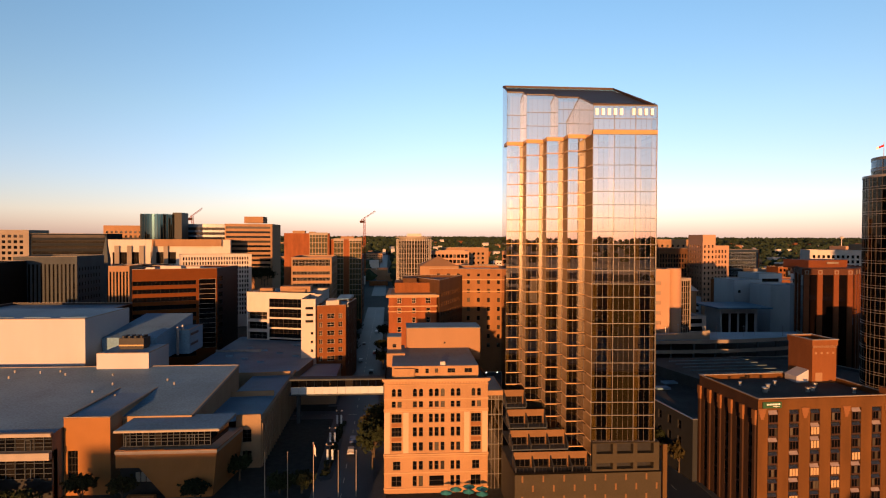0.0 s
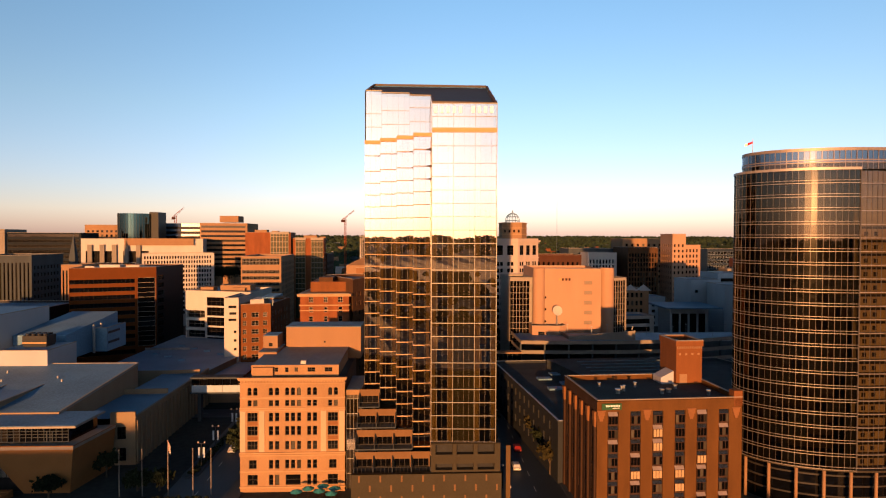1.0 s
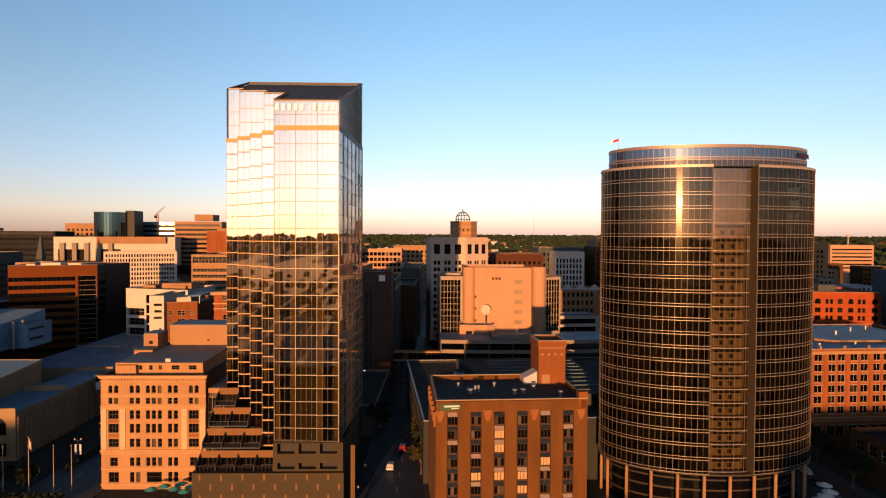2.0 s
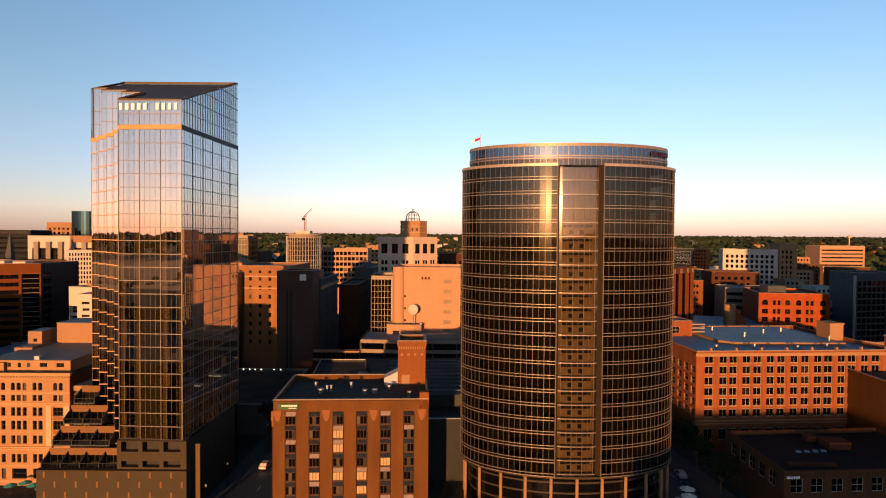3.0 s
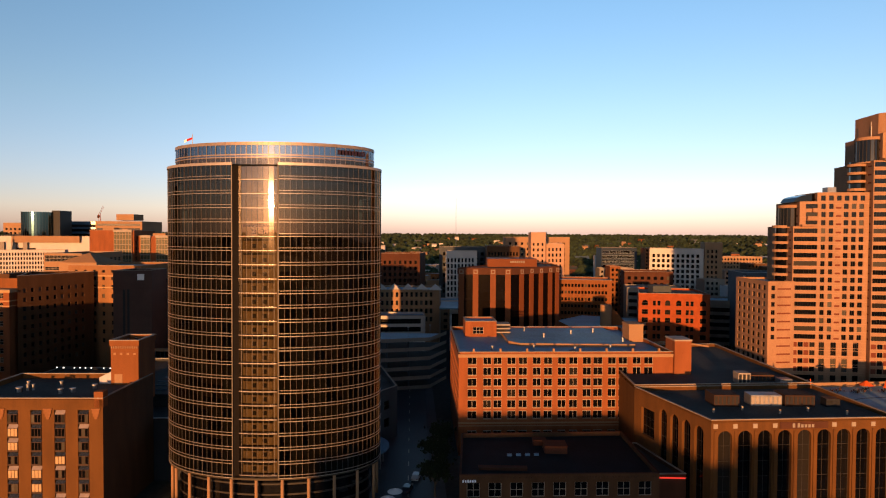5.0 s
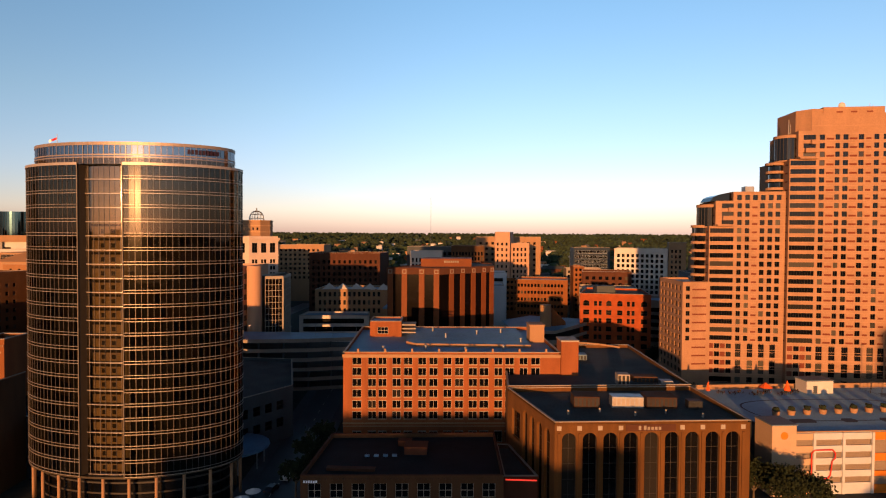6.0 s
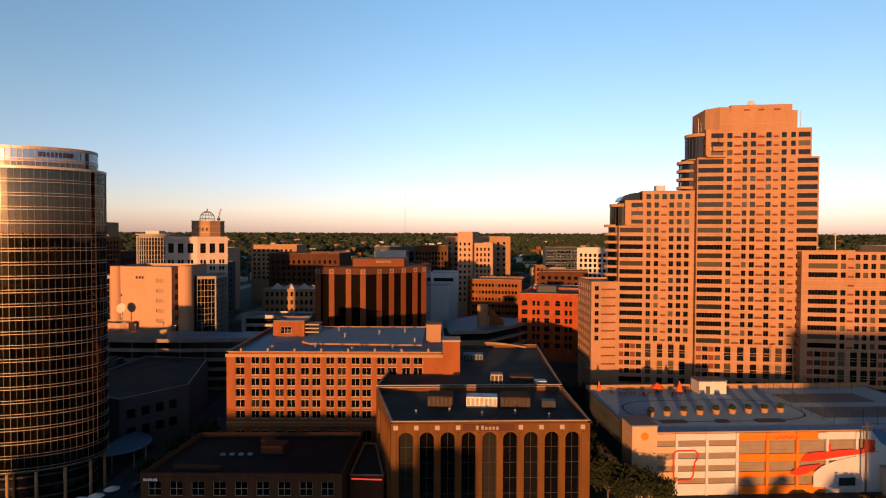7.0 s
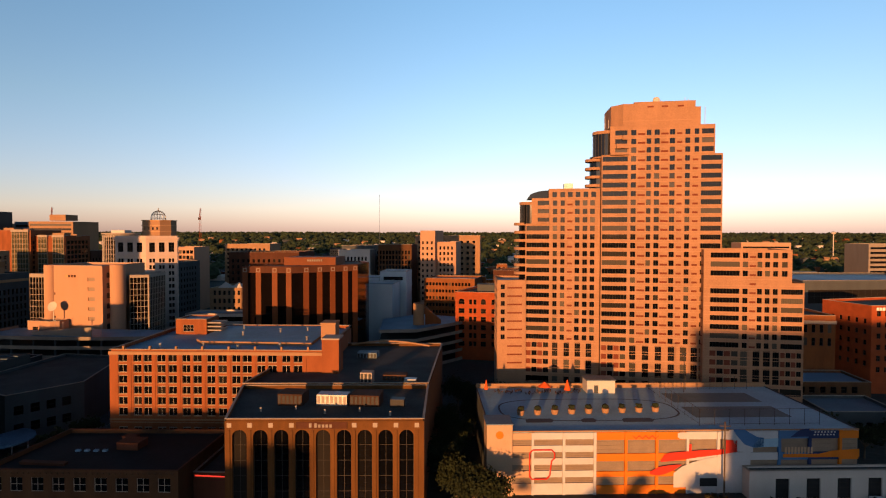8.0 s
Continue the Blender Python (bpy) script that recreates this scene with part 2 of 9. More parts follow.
def thing(name, at, label, category="building", group="", rz=0.0, kind=""):
    ob = new(name)
    ob.empty_display_size = 0.5
    ob.matrix_basis = Matrix.Translation(at) @ Matrix.Rotation(rz, 4, "Z")
    return tagged(ob, label, category, group, kind)


WIN = {}


def window_mesh(w, h, nx, nz, frame_m, pane_m, bar=0.1, top_blind=0.0, arch=False):
    """A window with frame and glazing bars; its pane lies 6 cm behind the frame's face. Origin at its lower left corner."""
    key = (round(w, 2), round(h, 2), nx, nz, frame_m.name, pane_m.name, bar, top_blind)
    if key not in WIN:
        s = Shape()
        d = 0.08
        s.box(0, 0, 0, bar, d, h), s.box(w - bar, 0, 0, w, d, h)
        s.box(bar, 0, 0, w - bar, d, bar), s.box(bar, 0, h - bar, w - bar, d, h)
        xs = [bar + (w - 2 * bar) * k / nx for k in range(nx + 1)]
        zs = [bar + (h - 2 * bar) * k / nz for k in range(nz + 1)]
        for x in xs[1:-1]:
            s.quad((x - bar / 2, 0.02, bar), (x + bar / 2, 0.02, bar), (x + bar / 2, 0.02, h - bar), (x - bar / 2, 0.02, h - bar))
        for z in zs[1:-1]:
            s.quad((bar, 0.015, z - bar / 2), (w - bar, 0.015, z - bar / 2), (w - bar, 0.015, z + bar / 2), (bar, 0.015, z + bar / 2))
        s.quad((bar, 0.06, bar), (w - bar, 0.06, bar), (w - bar, 0.06, h - bar), (bar, 0.06, h - bar), 1)
        if top_blind:
            z = h * (1 - top_blind)
            s.quad((0, -0.02, z), (w, -0.02, z), (w, 0.03, h), (0, 0.03, h), 2)
        WIN[key] = s.data("window", [frame_m, pane_m, M_COPING])
    return WIN[key]


def grid(u0, pitch, n, w, z0, zp, rows, h, **k):
    """Openings in even rows and columns: (u, z, width, height, options)."""
    return [(u0 + pitch * i, z0 + zp * j, w, h, k) for j in range(rows) for i in range(n)]


def cols(spans, z0, zp, rows, h, **k):
    return [(a, z0 + zp * j, b - a, h, k) for j in range(rows) for a, b in spans]


def facade(parent, p0, p1, z0, z1, holes, wall_m, reveal=0.3, nx=1, nz=2, frame_m=None, pane_m=None, bar=0.1, name="wall", joined=False, blind=0.0, label=""):
    """A wall from p0 to p1 (its outside to the right of the way) with openings cut through it, and a window in each."""
    frame_m, pane_m = frame_m or M_FRAME, pane_m or M_PANE
    a, b = Vector((*p0, 0)), Vector((*p1, 0))
    length = (b - a).length
    ux = (b - a) / length
    inn = Vector((-ux.y, ux.x, 0))

    def P(u, d, z):
        q = a + ux * u + inn * d
        return (q.x, q.y, z)

    s = Shape()
    holes = [h for h in holes if h[0] > 0.01 and h[0] + h[2] < length - 0.01 and h[1] >= z0 - 0.001 and h[1] + h[3] < z1]
    us = sorted({0.0, round(length, 3), *[round(h[0], 3) for h in holes], *[round(h[0] + h[2], 3) for h in holes]})
    zs = sorted({round(z0, 3), round(z1, 3), *[round(h[1], 3) for h in holes], *[round(h[1] + h[3], 3) for h in holes]})
    ui, zi = {u: k for k, u in enumerate(us)}, {z: k for k, z in enumerate(zs)}
    gone = set()
    for h in holes:
        for i in range(ui[round(h[0], 3)], ui[round(h[0] + h[2], 3)]):
            for j in range(zi[round(h[1], 3)], zi[round(h[1] + h[3], 3)]):
                gone.add((i, j))
    for j in range(len(zs) - 1):
        i = 0
        while i < len(us) - 1:
            if (i, j) in gone:
                i += 1
                continue
            k = i
            while k + 1 < len(us) - 1 and (k + 1, j) not in gone:
                k += 1
            s.quad(P(us[i], 0, zs[j]), P(us[k + 1], 0, zs[j]), P(us[k + 1], 0, zs[j + 1]), P(us[i], 0, zs[j + 1]))
            i = k + 1
    rz = math.atan2(ux.y, ux.x)
    pan = Shape()
    for u, z, w, h, o in holes:
        r = o.get("reveal", reveal)
        s.quad(P(u, 0, z), P(u, r, z), P(u, r, z + h), P(u, 0, z + h))
        s.quad(P(u + w, 0, z), P(u + w, 0, z + h), P(u + w, r, z + h), P(u + w, r, z))
        s.quad(P(u, 0, z), P(u + w, 0, z), P(u + w, r, z), P(u, r, z))
        s.quad(P(u, 0, z + h), P(u, r, z + h), P(u + w, r, z + h), P(u + w, 0, z + h))
        if o.get("arch"):
            rad, n = w / 2, 8
            for side in (-1, 1):
                c = P(u + rad + side * rad, 0, z + h)
                pts = [P(u + rad + side * rad * math.cos(math.pi / 2 * k / n), 0, z + h - rad + rad * math.sin(math.pi / 2 * k / n)) for k in range(n + 1)]
                bak = [P(u + rad + side * rad * math.cos(math.pi / 2 * k / n), r, z + h - rad + rad * math.sin(math.pi / 2 * k / n)) for k in range(n + 1)]
                for k in range(n):
                    s.tri(c, pts[k], pts[k + 1]) if side < 0 else s.tri(c, pts[k + 1], pts[k])
                    s.quad(pts[k], pts[k + 1], bak[k + 1], bak[k])
        if joined:
            pan.quad(P(u, r, z), P(u + w, r, z), P(u + w, r, z + h), P(u, r, z + h))
        elif o.get("pane") != 0:
            me = window_mesh(w, h, o.get("nx", nx), o.get("nz", nz), o.get("frame", frame_m), o.get("glass", pane_m), o.get("bar", bar), o.get("blind", blind))
            part("window", me, None, parent, at=P(u, r - 0.1, z), rz=rz)
    if joined and pan.f:
        part("glazing", pan, pane_m, parent, kind="stuff")
    return part(name, s, wall_m, parent, label)


def poly_building(name, at, label, poly, h, wall_m, roof_m, openings=None, parapet=0.9, coping=M_COPING, z0=0.0, category="building", group="", skip=(), **k):
    """A building over a ccw outline in the world; openings: edge number to list of holes. Returns its Empty; parts keep world places."""
    ob = thing(name, (at[0], at[1], z0), label, category, group)
    rel = [(x - at[0], y - at[1]) for x, y in poly]
    shell(ob, rel, 0.0, h - z0, wall_m, roof_m, openings, parapet, coping, skip, **k)
    return ob


def shell(ob, rel, z0, z1, wall_m, roof_m, openings=None, parapet=0.9, coping=M_COPING, skip=(), **k):
    n, plain = len(rel), Shape()
    for i in range(n):
        if i in skip:
            continue
        if (openings or {}).get(i):
            facade(ob, rel[i], rel[(i + 1) % n], z0, z1, openings[i], wall_m, **k)
        else:
            p, q = rel[i], rel[(i + 1) % n]
            plain.quad((*p, z0), (*q, z0), (*q, z1), (*p, z1))
    if plain.f:
        part("plain_wall", plain, wall_m, ob)
    roof_on(ob, rel, z1, roof_m, parapet, wall_m, coping)


def inset(poly, d):
    """The outline moved inwards by d."""
    n, out = len(poly), []
    for i in range(n):
        p, q, r = Vector(poly[i - 1]), Vector(poly[i]), Vector(poly[(i + 1) % n])
        e, f = (q - p).normalized(), (r - q).normalized()
        a, b = Vector((-e.y, e.x)), Vector((-f.y, f.x))
        m = (a + b) / max(0.2, 1 + a.dot(b))
        out.append(tuple(q + m * d))
    return out


def roof_on(ob, rel, z1, roof_m, parapet, wall_m, coping):
    inn = inset(rel, 0.35)
    r = Shape()
    zr = z1 - parapet
    r.v += [(x, y, zr) for x, y in inn]
    r.f.append(tuple(range(len(inn)))), r.m.append(0)
    part("roof", r, roof_m, ob)
    if parapet > 0:
        s, n = Shape(), len(rel)
        for i in range(n):
            j = (i + 1) % n
            s.quad((*inn[i], zr), (*inn[j], zr), (*inn[j], z1), (*inn[i], z1))
        part("parapet", s, wall_m, ob)
        out, lip = inset(rel, -0.06), inset(rel, 0.41)
        c = Shape()
        for i in range(n):
            j = (i + 1) % n
            c.quad((*out[i], z1 + 0.14), (*out[j], z1 + 0.14), (*lip[j], z1 + 0.14), (*lip[i], z1 + 0.14))
            c.quad((*out[i], z1 - 0.01), (*out[j], z1 - 0.01), (*out[j], z1 + 0.14), (*out[i], z1 + 0.14))
            c.quad((*lip[j], z1 - 0.01), (*lip[i], z1 - 0.01), (*lip[i], z1 + 0.14), (*lip[j], z1 + 0.14))
        part("coping", c, coping, ob)


def rect(x, y, w, d, rot=0.0):
    """A ccw outline: front left, front right, back right, back left."""
    c, s = math.cos(radians(rot)), math.sin(radians(rot))
    return [(x + u * c - v * s, y + u * s + v * c) for u, v in ((0, 0), (w, 0), (w, d), (0, d))]


# ---- ground ----
def terrain(x, y):
    """Flat town, and hills that rise far to the east and west."""
    r = max(0.0, min(1.0, (y - 520) / 2600))
    w = max(0.0, min(1.0, (-y - 900) / 2400))
    return 46 * r * r * (3 - 2 * r) + 40 * w * w * (3 - 2 * w)


def ground_sheet():
    s = Shape()
    ys = [-4500, -3300, -2900, -2500, -2100, -1700, -1300, -1000, -900, 0, 500, 700, 900, 1100, 1300, 1500, 1700, 1900, 2100, 2300, 2500, 2700, 2900, 3120, 4500]
    xs = [-4500, -2000, -1000, 0, 1000, 2000, 4500]
    for j in range(len(ys) - 1):
        for i in range(len(xs) - 1):
            a, b, c, d = xs[i], xs[i + 1], ys[j], ys[j + 1]
            s.quad((a, c, terrain(a, c)), (b, c, terrain(b, c)), (b, d, terrain(b, d)), (a, d, terrain(a, d)))
    tagged(part("ground", s, M_GROUND), "dark town ground of asphalt and earth", "ground", kind="structure")


ground_sheet()


def river():
    """The broad river under the flight, which the glass fronts mirror."""
    m = mat("river_water", (0.010, 0.013, 0.011), 0.6, 0.2, 0.01, 0.35, bump=0.3, spec=0.0)
    s = Shape()
    for k in range(12):
        s.quad((-1500 + 250 * k, -12, .06), (-1250 + 250 * k, -12, .06), (-1250 + 250 * k, 88, .06), (-1500 + 250 * k, 88, .06))
    tagged(part("water", s, m), "calm dark river between stone banks", "river", kind="structure")
    s = Shape()
    s.box(-1500, 88, 0, 1500, 88.8, 1.1), s.box(-1500, -13, 0, 1500, -12, 1.1)
    tagged(part("river_wall", s, M_CONC_G), "low grey concrete river wall", "wall", kind="structure")


river()


def street(name, x0, y0, x1, y1, width, z=0.02, walks=(), label="dark asphalt city street"):
    a, b = Vector((x0, y0, 0)), Vector((x1, y1, 0))
    u = (b - a).normalized()
    n = Vector((u.y, -u.x, 0))
    s = Shape()
    h = width / 2
    s.quad(a - n * h + Vector((0, 0, z)), a + n * h + Vector((0, 0, z)), b + n * h + Vector((0, 0, z)), b - n * h + Vector((0, 0, z)))
    road = tagged(part(name, s, M_ASPHALT), label, "road", kind="structure")
    lines = Shape()
    k = 0.0
    while k < (b - a).length - 3:
        p, q = a + u * k, a + u * (k + 3)
        lines.quad(p - n * .08 + Vector((0, 0, z + .006)), p + n * .08 + Vector((0, 0, z + .006)), q + n * .08 + Vector((0, 0, z + .006)), q - n * .08 + Vector((0, 0, z + .006)))
        k += 9
    part("lane_line", lines, M_LINE, road, kind="stuff")
    for side, k0, k1 in walks:
        c = Shape()
        p, q = a + u * k0 + n * side * h, a + u * k1 + n * side * h
        r, t = q + n * side * 3.2, p + n * side * 3.2
        pts = [p, q, r, t] if side < 0 else [p, t, r, q]
        c.prism([(e.x, e.y) for e in pts], 0, 0.15)
        tagged(part("pavement", c, M_PAVE), "grey concrete pavement with a raised kerb", "pavement", kind="structure")


street("road_lyon", -11, 120, -20, 620, 14, 0.02, ((1, 4, 74), (-1, 92, 300), (1, 92, 300)))
s = Shape()
for k in range(12):
    y0, y1 = 600 + 75 * k, 675 + 75 * k
    xa, xb = -19.6 - (y0 - 600) * .018, -19.6 - (y1 - 600) * .018
    s.quad((xa - 7, y0, terrain(xa, y0) + .3), (xa + 7, y0, terrain(xa, y0) + .3), (xb + 7, y1, terrain(xb, y1) + .3), (xb - 7, y1, terrain(xb, y1) + .3))
tagged(part("road_hill", s, M_ASPHALT), "straight grey street climbing the far hill", "road", kind="structure")
street("road_pearl", 66, 120, 76, 700, 13, 0.02, ((-1, 4, 74), (1, 4, 74), (-1, 92, 300), (1, 92, 300)))
street("road_riverside", -200, 109, 420, 115, 11, 0.03, ((1, 10, 600),))
street("road_cross", -60, 202, 140, 202, 9, 0.03)
street("road_south", 168, 120, 150, 330, 11, 0.04, ((-1, 4, 200), (1, 4, 200)))


# ---- hotel tower of mirror glass ----
M_MIRROR = coated_glass("mirror_glass", (0.92, 0.84, 0.83), (0.60, 0.56, 0.36), 0.50, 0.012, wave=0.03, bloom=0.006)
M_SPANDREL = mat("olive_spandrel_panel", (0.075, 0.064, 0.032), 0.7, 0.2, 0.3, 4, spec=0.2)
M_CURTAIN = mat("gold_curtain", (0.300, 0.215, 0.095), 0.9, 0.25, 1.2, 5, each=0.5)
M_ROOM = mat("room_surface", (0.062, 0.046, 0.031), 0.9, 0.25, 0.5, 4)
M_LETTER_D = mat("weathered_white_letter", (0.70, 0.70, 0.74), 0.6, 0.05)
M_GOLD = mat("sun_gold_return", (0.13, 0.070, 0.020), 0.6, 0.15, 0.25, 3, spec=0.12)


M_TERRACE = mat("terrace_wall_stone", (0.120, 0.062, 0.026), 0.85, 0.1, 0.3, 4)
M_FIN = mat("slate_fin_panel", (0.015, 0.017, 0.020), 0.7, 0.1)


def hotel_tower():
    ob = thing("glass_hotel_tower", (26.6, 124.9, 0), "tall mirror-glass hotel tower with stepped bays and a sloping roof", "tower")
    ox, oy = 26.6, 124.9

    def L(p):
        return (p[0] - ox, p[1] - oy)

    steps = [(26.6, 141.8), (30.4, 138.1), (34.2, 134.6), (37.9, 130.8), (41.7, 125.7)]
    wing_r = (55.0, 125.0)
    back_r, back_l = (56.5, 153.9), (27.7, 154.0)
    floors = [16.2 + 2.745 * k for k in range(22)] + [77.4, 80.2]
    top = lambda y: 86.2 + (y - 125.0) * (96.9 - 86.2) / 28.9

    def curtain_wall(p0, p1, z_list, n, glass_holder, thick=(), gap_floor=0, solid=(), name="glass_panel"):
        """Panels between mullions; one mesh a storey of panels, and a frame of mullions."""
        a, b = Vector((*L(p0), 0)), Vector((*L(p1), 0))
        u = b - a
        out = Vector((u.y, -u.x, 0)).normalized()
        inn = -out
        fr = Shape()
        for k in range(n + 1):
            p = a + u * k / n
            w = 0.05 if k in thick else 0.014
            d = 0.12 if k in thick else 0.05
            e = u.normalized() * w
            z0, z1 = z_list[0], z_list[-1]
            q = [p - e + inn * 0.02, p - e + out * d, p + e + out * d, p + e + inn * 0.02]
            for i in range(3):
                fr.quad((q[i].x, q[i].y, z0), (q[i + 1].x, q[i + 1].y, z0), (q[i + 1].x, q[i + 1].y, z1), (q[i].x, q[i].y, z1))
        for z in z_list:
            q = [a + inn * .02, b + inn * .02, b + out * 0.06, a + out * 0.06]
            fr.quad((q[3].x, q[3].y, z - .07), (q[2].x, q[2].y, z - .07), (q[2].x, q[2].y, z + .07), (q[3].x, q[3].y, z + .07))
            fr.quad((q[3].x, q[3].y, z + .07), (q[2].x, q[2].y, z + .07), (q[1].x, q[1].y, z + .07), (q[0].x, q[0].y, z + .07))
            fr.quad((q[0].x, q[0].y, z - .07), (q[1].x, q[1].y, z - .07), (q[2].x, q[2].y, z - .07), (q[3].x, q[3].y, z - .07))
        part("mullion_frame", fr, M_SILVER, glass_holder)
        pitch = u.length / n
        rz = math.atan2(u.y, u.x)
        step = max(1, n // 3) if n > 4 else n
        for j in range(len(z_list) - 1):
            h = z_list[j + 1] - z_list[j]
            k = 0
            while k < n:
                m = min(step, n - k)
                key = ("panel", round(pitch * m, 2), round(h, 2), m)
                if key not in WIN:
                    s = Shape()
                    for c in range(m):
                        s.quad((c * pitch, 0, 0), ((c + 1) * pitch, 0, 0), ((c + 1) * pitch, 0, h), (c * pitch, 0, h))
                    WIN[key] = s.data("glass_panel", M_MIRROR)
                p = a + u * k / n
                tilt = pose(0, 0, 0, random.uniform(-.12, .12), 0, math.degrees(rz) + random.uniform(-.12, .12))
                g = new(name, WIN[key])
                g.parent = glass_holder
                g.matrix_basis = Matrix.Translation((p.x, p.y, z_list[j])) @ tilt
                k += m

    # front wing
    wing = new("front_wing"); wing.parent = ob
    curtain_wall(steps[4], wing_r, floors, 12, wing, thick=(0, 4, 8, 12))
    crown_z = [81.1, 83.4, 86.1]
    curtain_wall(steps[4], wing_r, crown_z, 12, wing, thick=(0, 4, 8, 12))
    # south side
    side = new("south_side"); side.parent = ob
    curtain_wall(wing_r, back_r, floors, 24, side, thick=(0, 4, 8, 12, 16, 20, 24))
    # upper south side follows the roof's slope
    a, b = Vector(L(wing_r)), Vector(L(back_r))
    n = 24
    s, fr = Shape(), Shape()
    for k in range(n):
        p, q = a.lerp(b, k / n), a.lerp(b, (k + 1) / n)
        zp, zq = top(p.y + oy), top(q.y + oy)
        cuts = [81.1, 84.0, 87.0, 90.0, 93.0, 99]
        for i in range(5):
            l0, h0, l1, h1 = cuts[i], min(cuts[i + 1], zp), cuts[i], min(cuts[i + 1], zq)
            if h0 > l0 or h1 > l1:
                s.quad((p.x, p.y, l0), (q.x, q.y, l1), (q.x, q.y, max(l1, h1)), (p.x, p.y, max(l0, h0)))
                fr.box(p.x - .02, p.y, l0 - .06, q.x + .05, q.y, l0 + .06)
        w = 0.06 if k % 4 == 0 else 0.02
        fr.box(p.x - .02, p.y - w, 81.1, p.x + .1, p.y + w, zp)
    part("sloped_glass_wall", s, M_MIRROR, side)
    part("mullion_frame", fr, M_SILVER, side)
    s = Shape()
    s.prism([(a.x - .3, a.y), (a.x + .12, a.y), (b.x + .12, b.y), (b.x - .3, b.y)], 80.2, 81.1)
    part("ledge", s, M_DARK, side, "black recessed ledge line")
    # stepped bays to the north
    for i in range(4):
        p, q = steps[i], steps[i + 1]
        bay = new("stepped_bay"); bay.parent = ob
        base = (24.0, 19.0, 16.0, 12.8)[i]
        zl = [z for z in [16.2 - 2.745, *floors] if z > base]
        hi = zl
        front_l, front_r = p, (q[0], p[1])
        curtain_wall(front_l, front_r, hi, 3, bay)
        # return face towards the north, the sun's gold put into its colour
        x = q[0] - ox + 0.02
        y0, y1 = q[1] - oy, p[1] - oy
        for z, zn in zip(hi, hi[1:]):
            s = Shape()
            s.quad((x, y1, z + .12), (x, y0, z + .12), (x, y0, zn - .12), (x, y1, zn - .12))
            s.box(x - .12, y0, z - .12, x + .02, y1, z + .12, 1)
            part("return_panel", s, [M_GOLD, M_LEDGE], bay, "return panel with the sun's gold in its colour")
        # thin ledges on each storey
        f = Vector(L(front_l)), Vector(L(front_r))
        s = Shape()
        s.box(f[0].x - .02, f[0].y - .2, -.09, f[1].x, f[0].y + .05, .09)
        me = s.data("storey_ledge", M_LEDGE)
        for z in hi:
            part("storey_ledge", me, None, bay, at=(0, 0, z))
        s = Shape()
        zt = hi[-1]
        s.box(f[0].x - .05, f[0].y - .25, zt, f[1].x + .05, f[0].y + 3.5, zt + .75)
        part("top_ledge", s, M_LEDGE, bay)
    s = Shape()
    c = Vector(L(steps[4])), Vector(L(wing_r))
    s.prism([(c[0].x, c[0].y - .2), (c[1].x + .1, c[1].y - .2), (c[1].x + .1, c[1].y + 1), (c[0].x, c[0].y + 1)], 80.25, 81.05)
    part("top_ledge", s, M_LEDGE, wing)
    # crown behind the bays
    for (x0, x1, y, n) in ((26.8, 30.6, 142.6, 3), (30.6, 37.0, 139.0, 5), (37.0, 41.7, 135.6, 4)):
        cr = new("crown_bay"); cr.parent = ob
        zt = top(y) - .05
        curtain_wall((x0, y), (x1, y), [81.0, 84.2, 87.3, zt], n, cr)
        if x1 > 41:
            continue
        s = Shape()
        s.quad((x1 - ox, y - oy, 80.2), (x1 - ox, y - oy - 3.5, 80.2), (x1 - ox, y - oy - 3.5, zt - 1.2), (x1 - ox, y - oy, zt))
        part("return_glass", s, M_MIRROR, cr)
    s = Shape()
    s.quad((41.7 - ox, 135.6 - oy, 80.2), (41.7 - ox, 125.7 - oy, 80.2), (41.7 - ox, 125.7 - oy, 86.3), (41.7 - ox, 135.6 - oy, top(135.6)))
    part("return_glass", s, M_MIRROR, ob)
    # white core added inside so the see-through crown glass looks light
    s = Shape()
    s.prism([L(p) for p in ((42.3, 126.6), (54.4, 126.0), (55.8, 153.2), (28.4, 153.2), (27.6, 143.6), (31.4, 143.6), (31.4, 140), (37.6, 140), (37.6, 136.5), (42.3, 136.5))], 80.3, lambda a, b: top(b + oy) - 1.2)
    part("crown_core", s, M_WHITE, ob)
    # north side, back, sloping roof
    s = Shape()
    nl = [(steps[0][0] - ox, steps[0][1] - oy), (back_l[0] - ox, back_l[1] - oy)]
    s.quad((*nl[1], 0), (*nl[0], 0), (*nl[0], top(steps[0][1])), (*nl[1], top(154)))
    br = L(back_r)
    s.quad((*br, 0), (*nl[1], 0), (*nl[1], top(154)), (*br, top(153.9)))
    part("rear_glass_wall", s, M_MIRROR, ob)
    outline = [(41.7, 125.7), (55.0, 125.0), (56.5, 153.9), (27.7, 154.0), (26.8, 142.6), (30.6, 142.6), (30.6, 139.0), (37.0, 139.0), (37.0, 135.6), (41.7, 135.6)]
    rel = [L(p) for p in outline]
    inn = inset(rel, 0.5)
    s = Shape()
    s.v += [(x, y, top(y + oy) - .45) for x, y in inn]
    s.f.append(tuple(range(len(inn)))), s.m.append(0)
    part("sloping_roof", s, mat("dark_metal_roof", (0.018, 0.024, 0.036), 0.5, 0.2, 0.2, 3, spec=0.3), ob)
    s = Shape()
    out = inset(rel, -0.05)
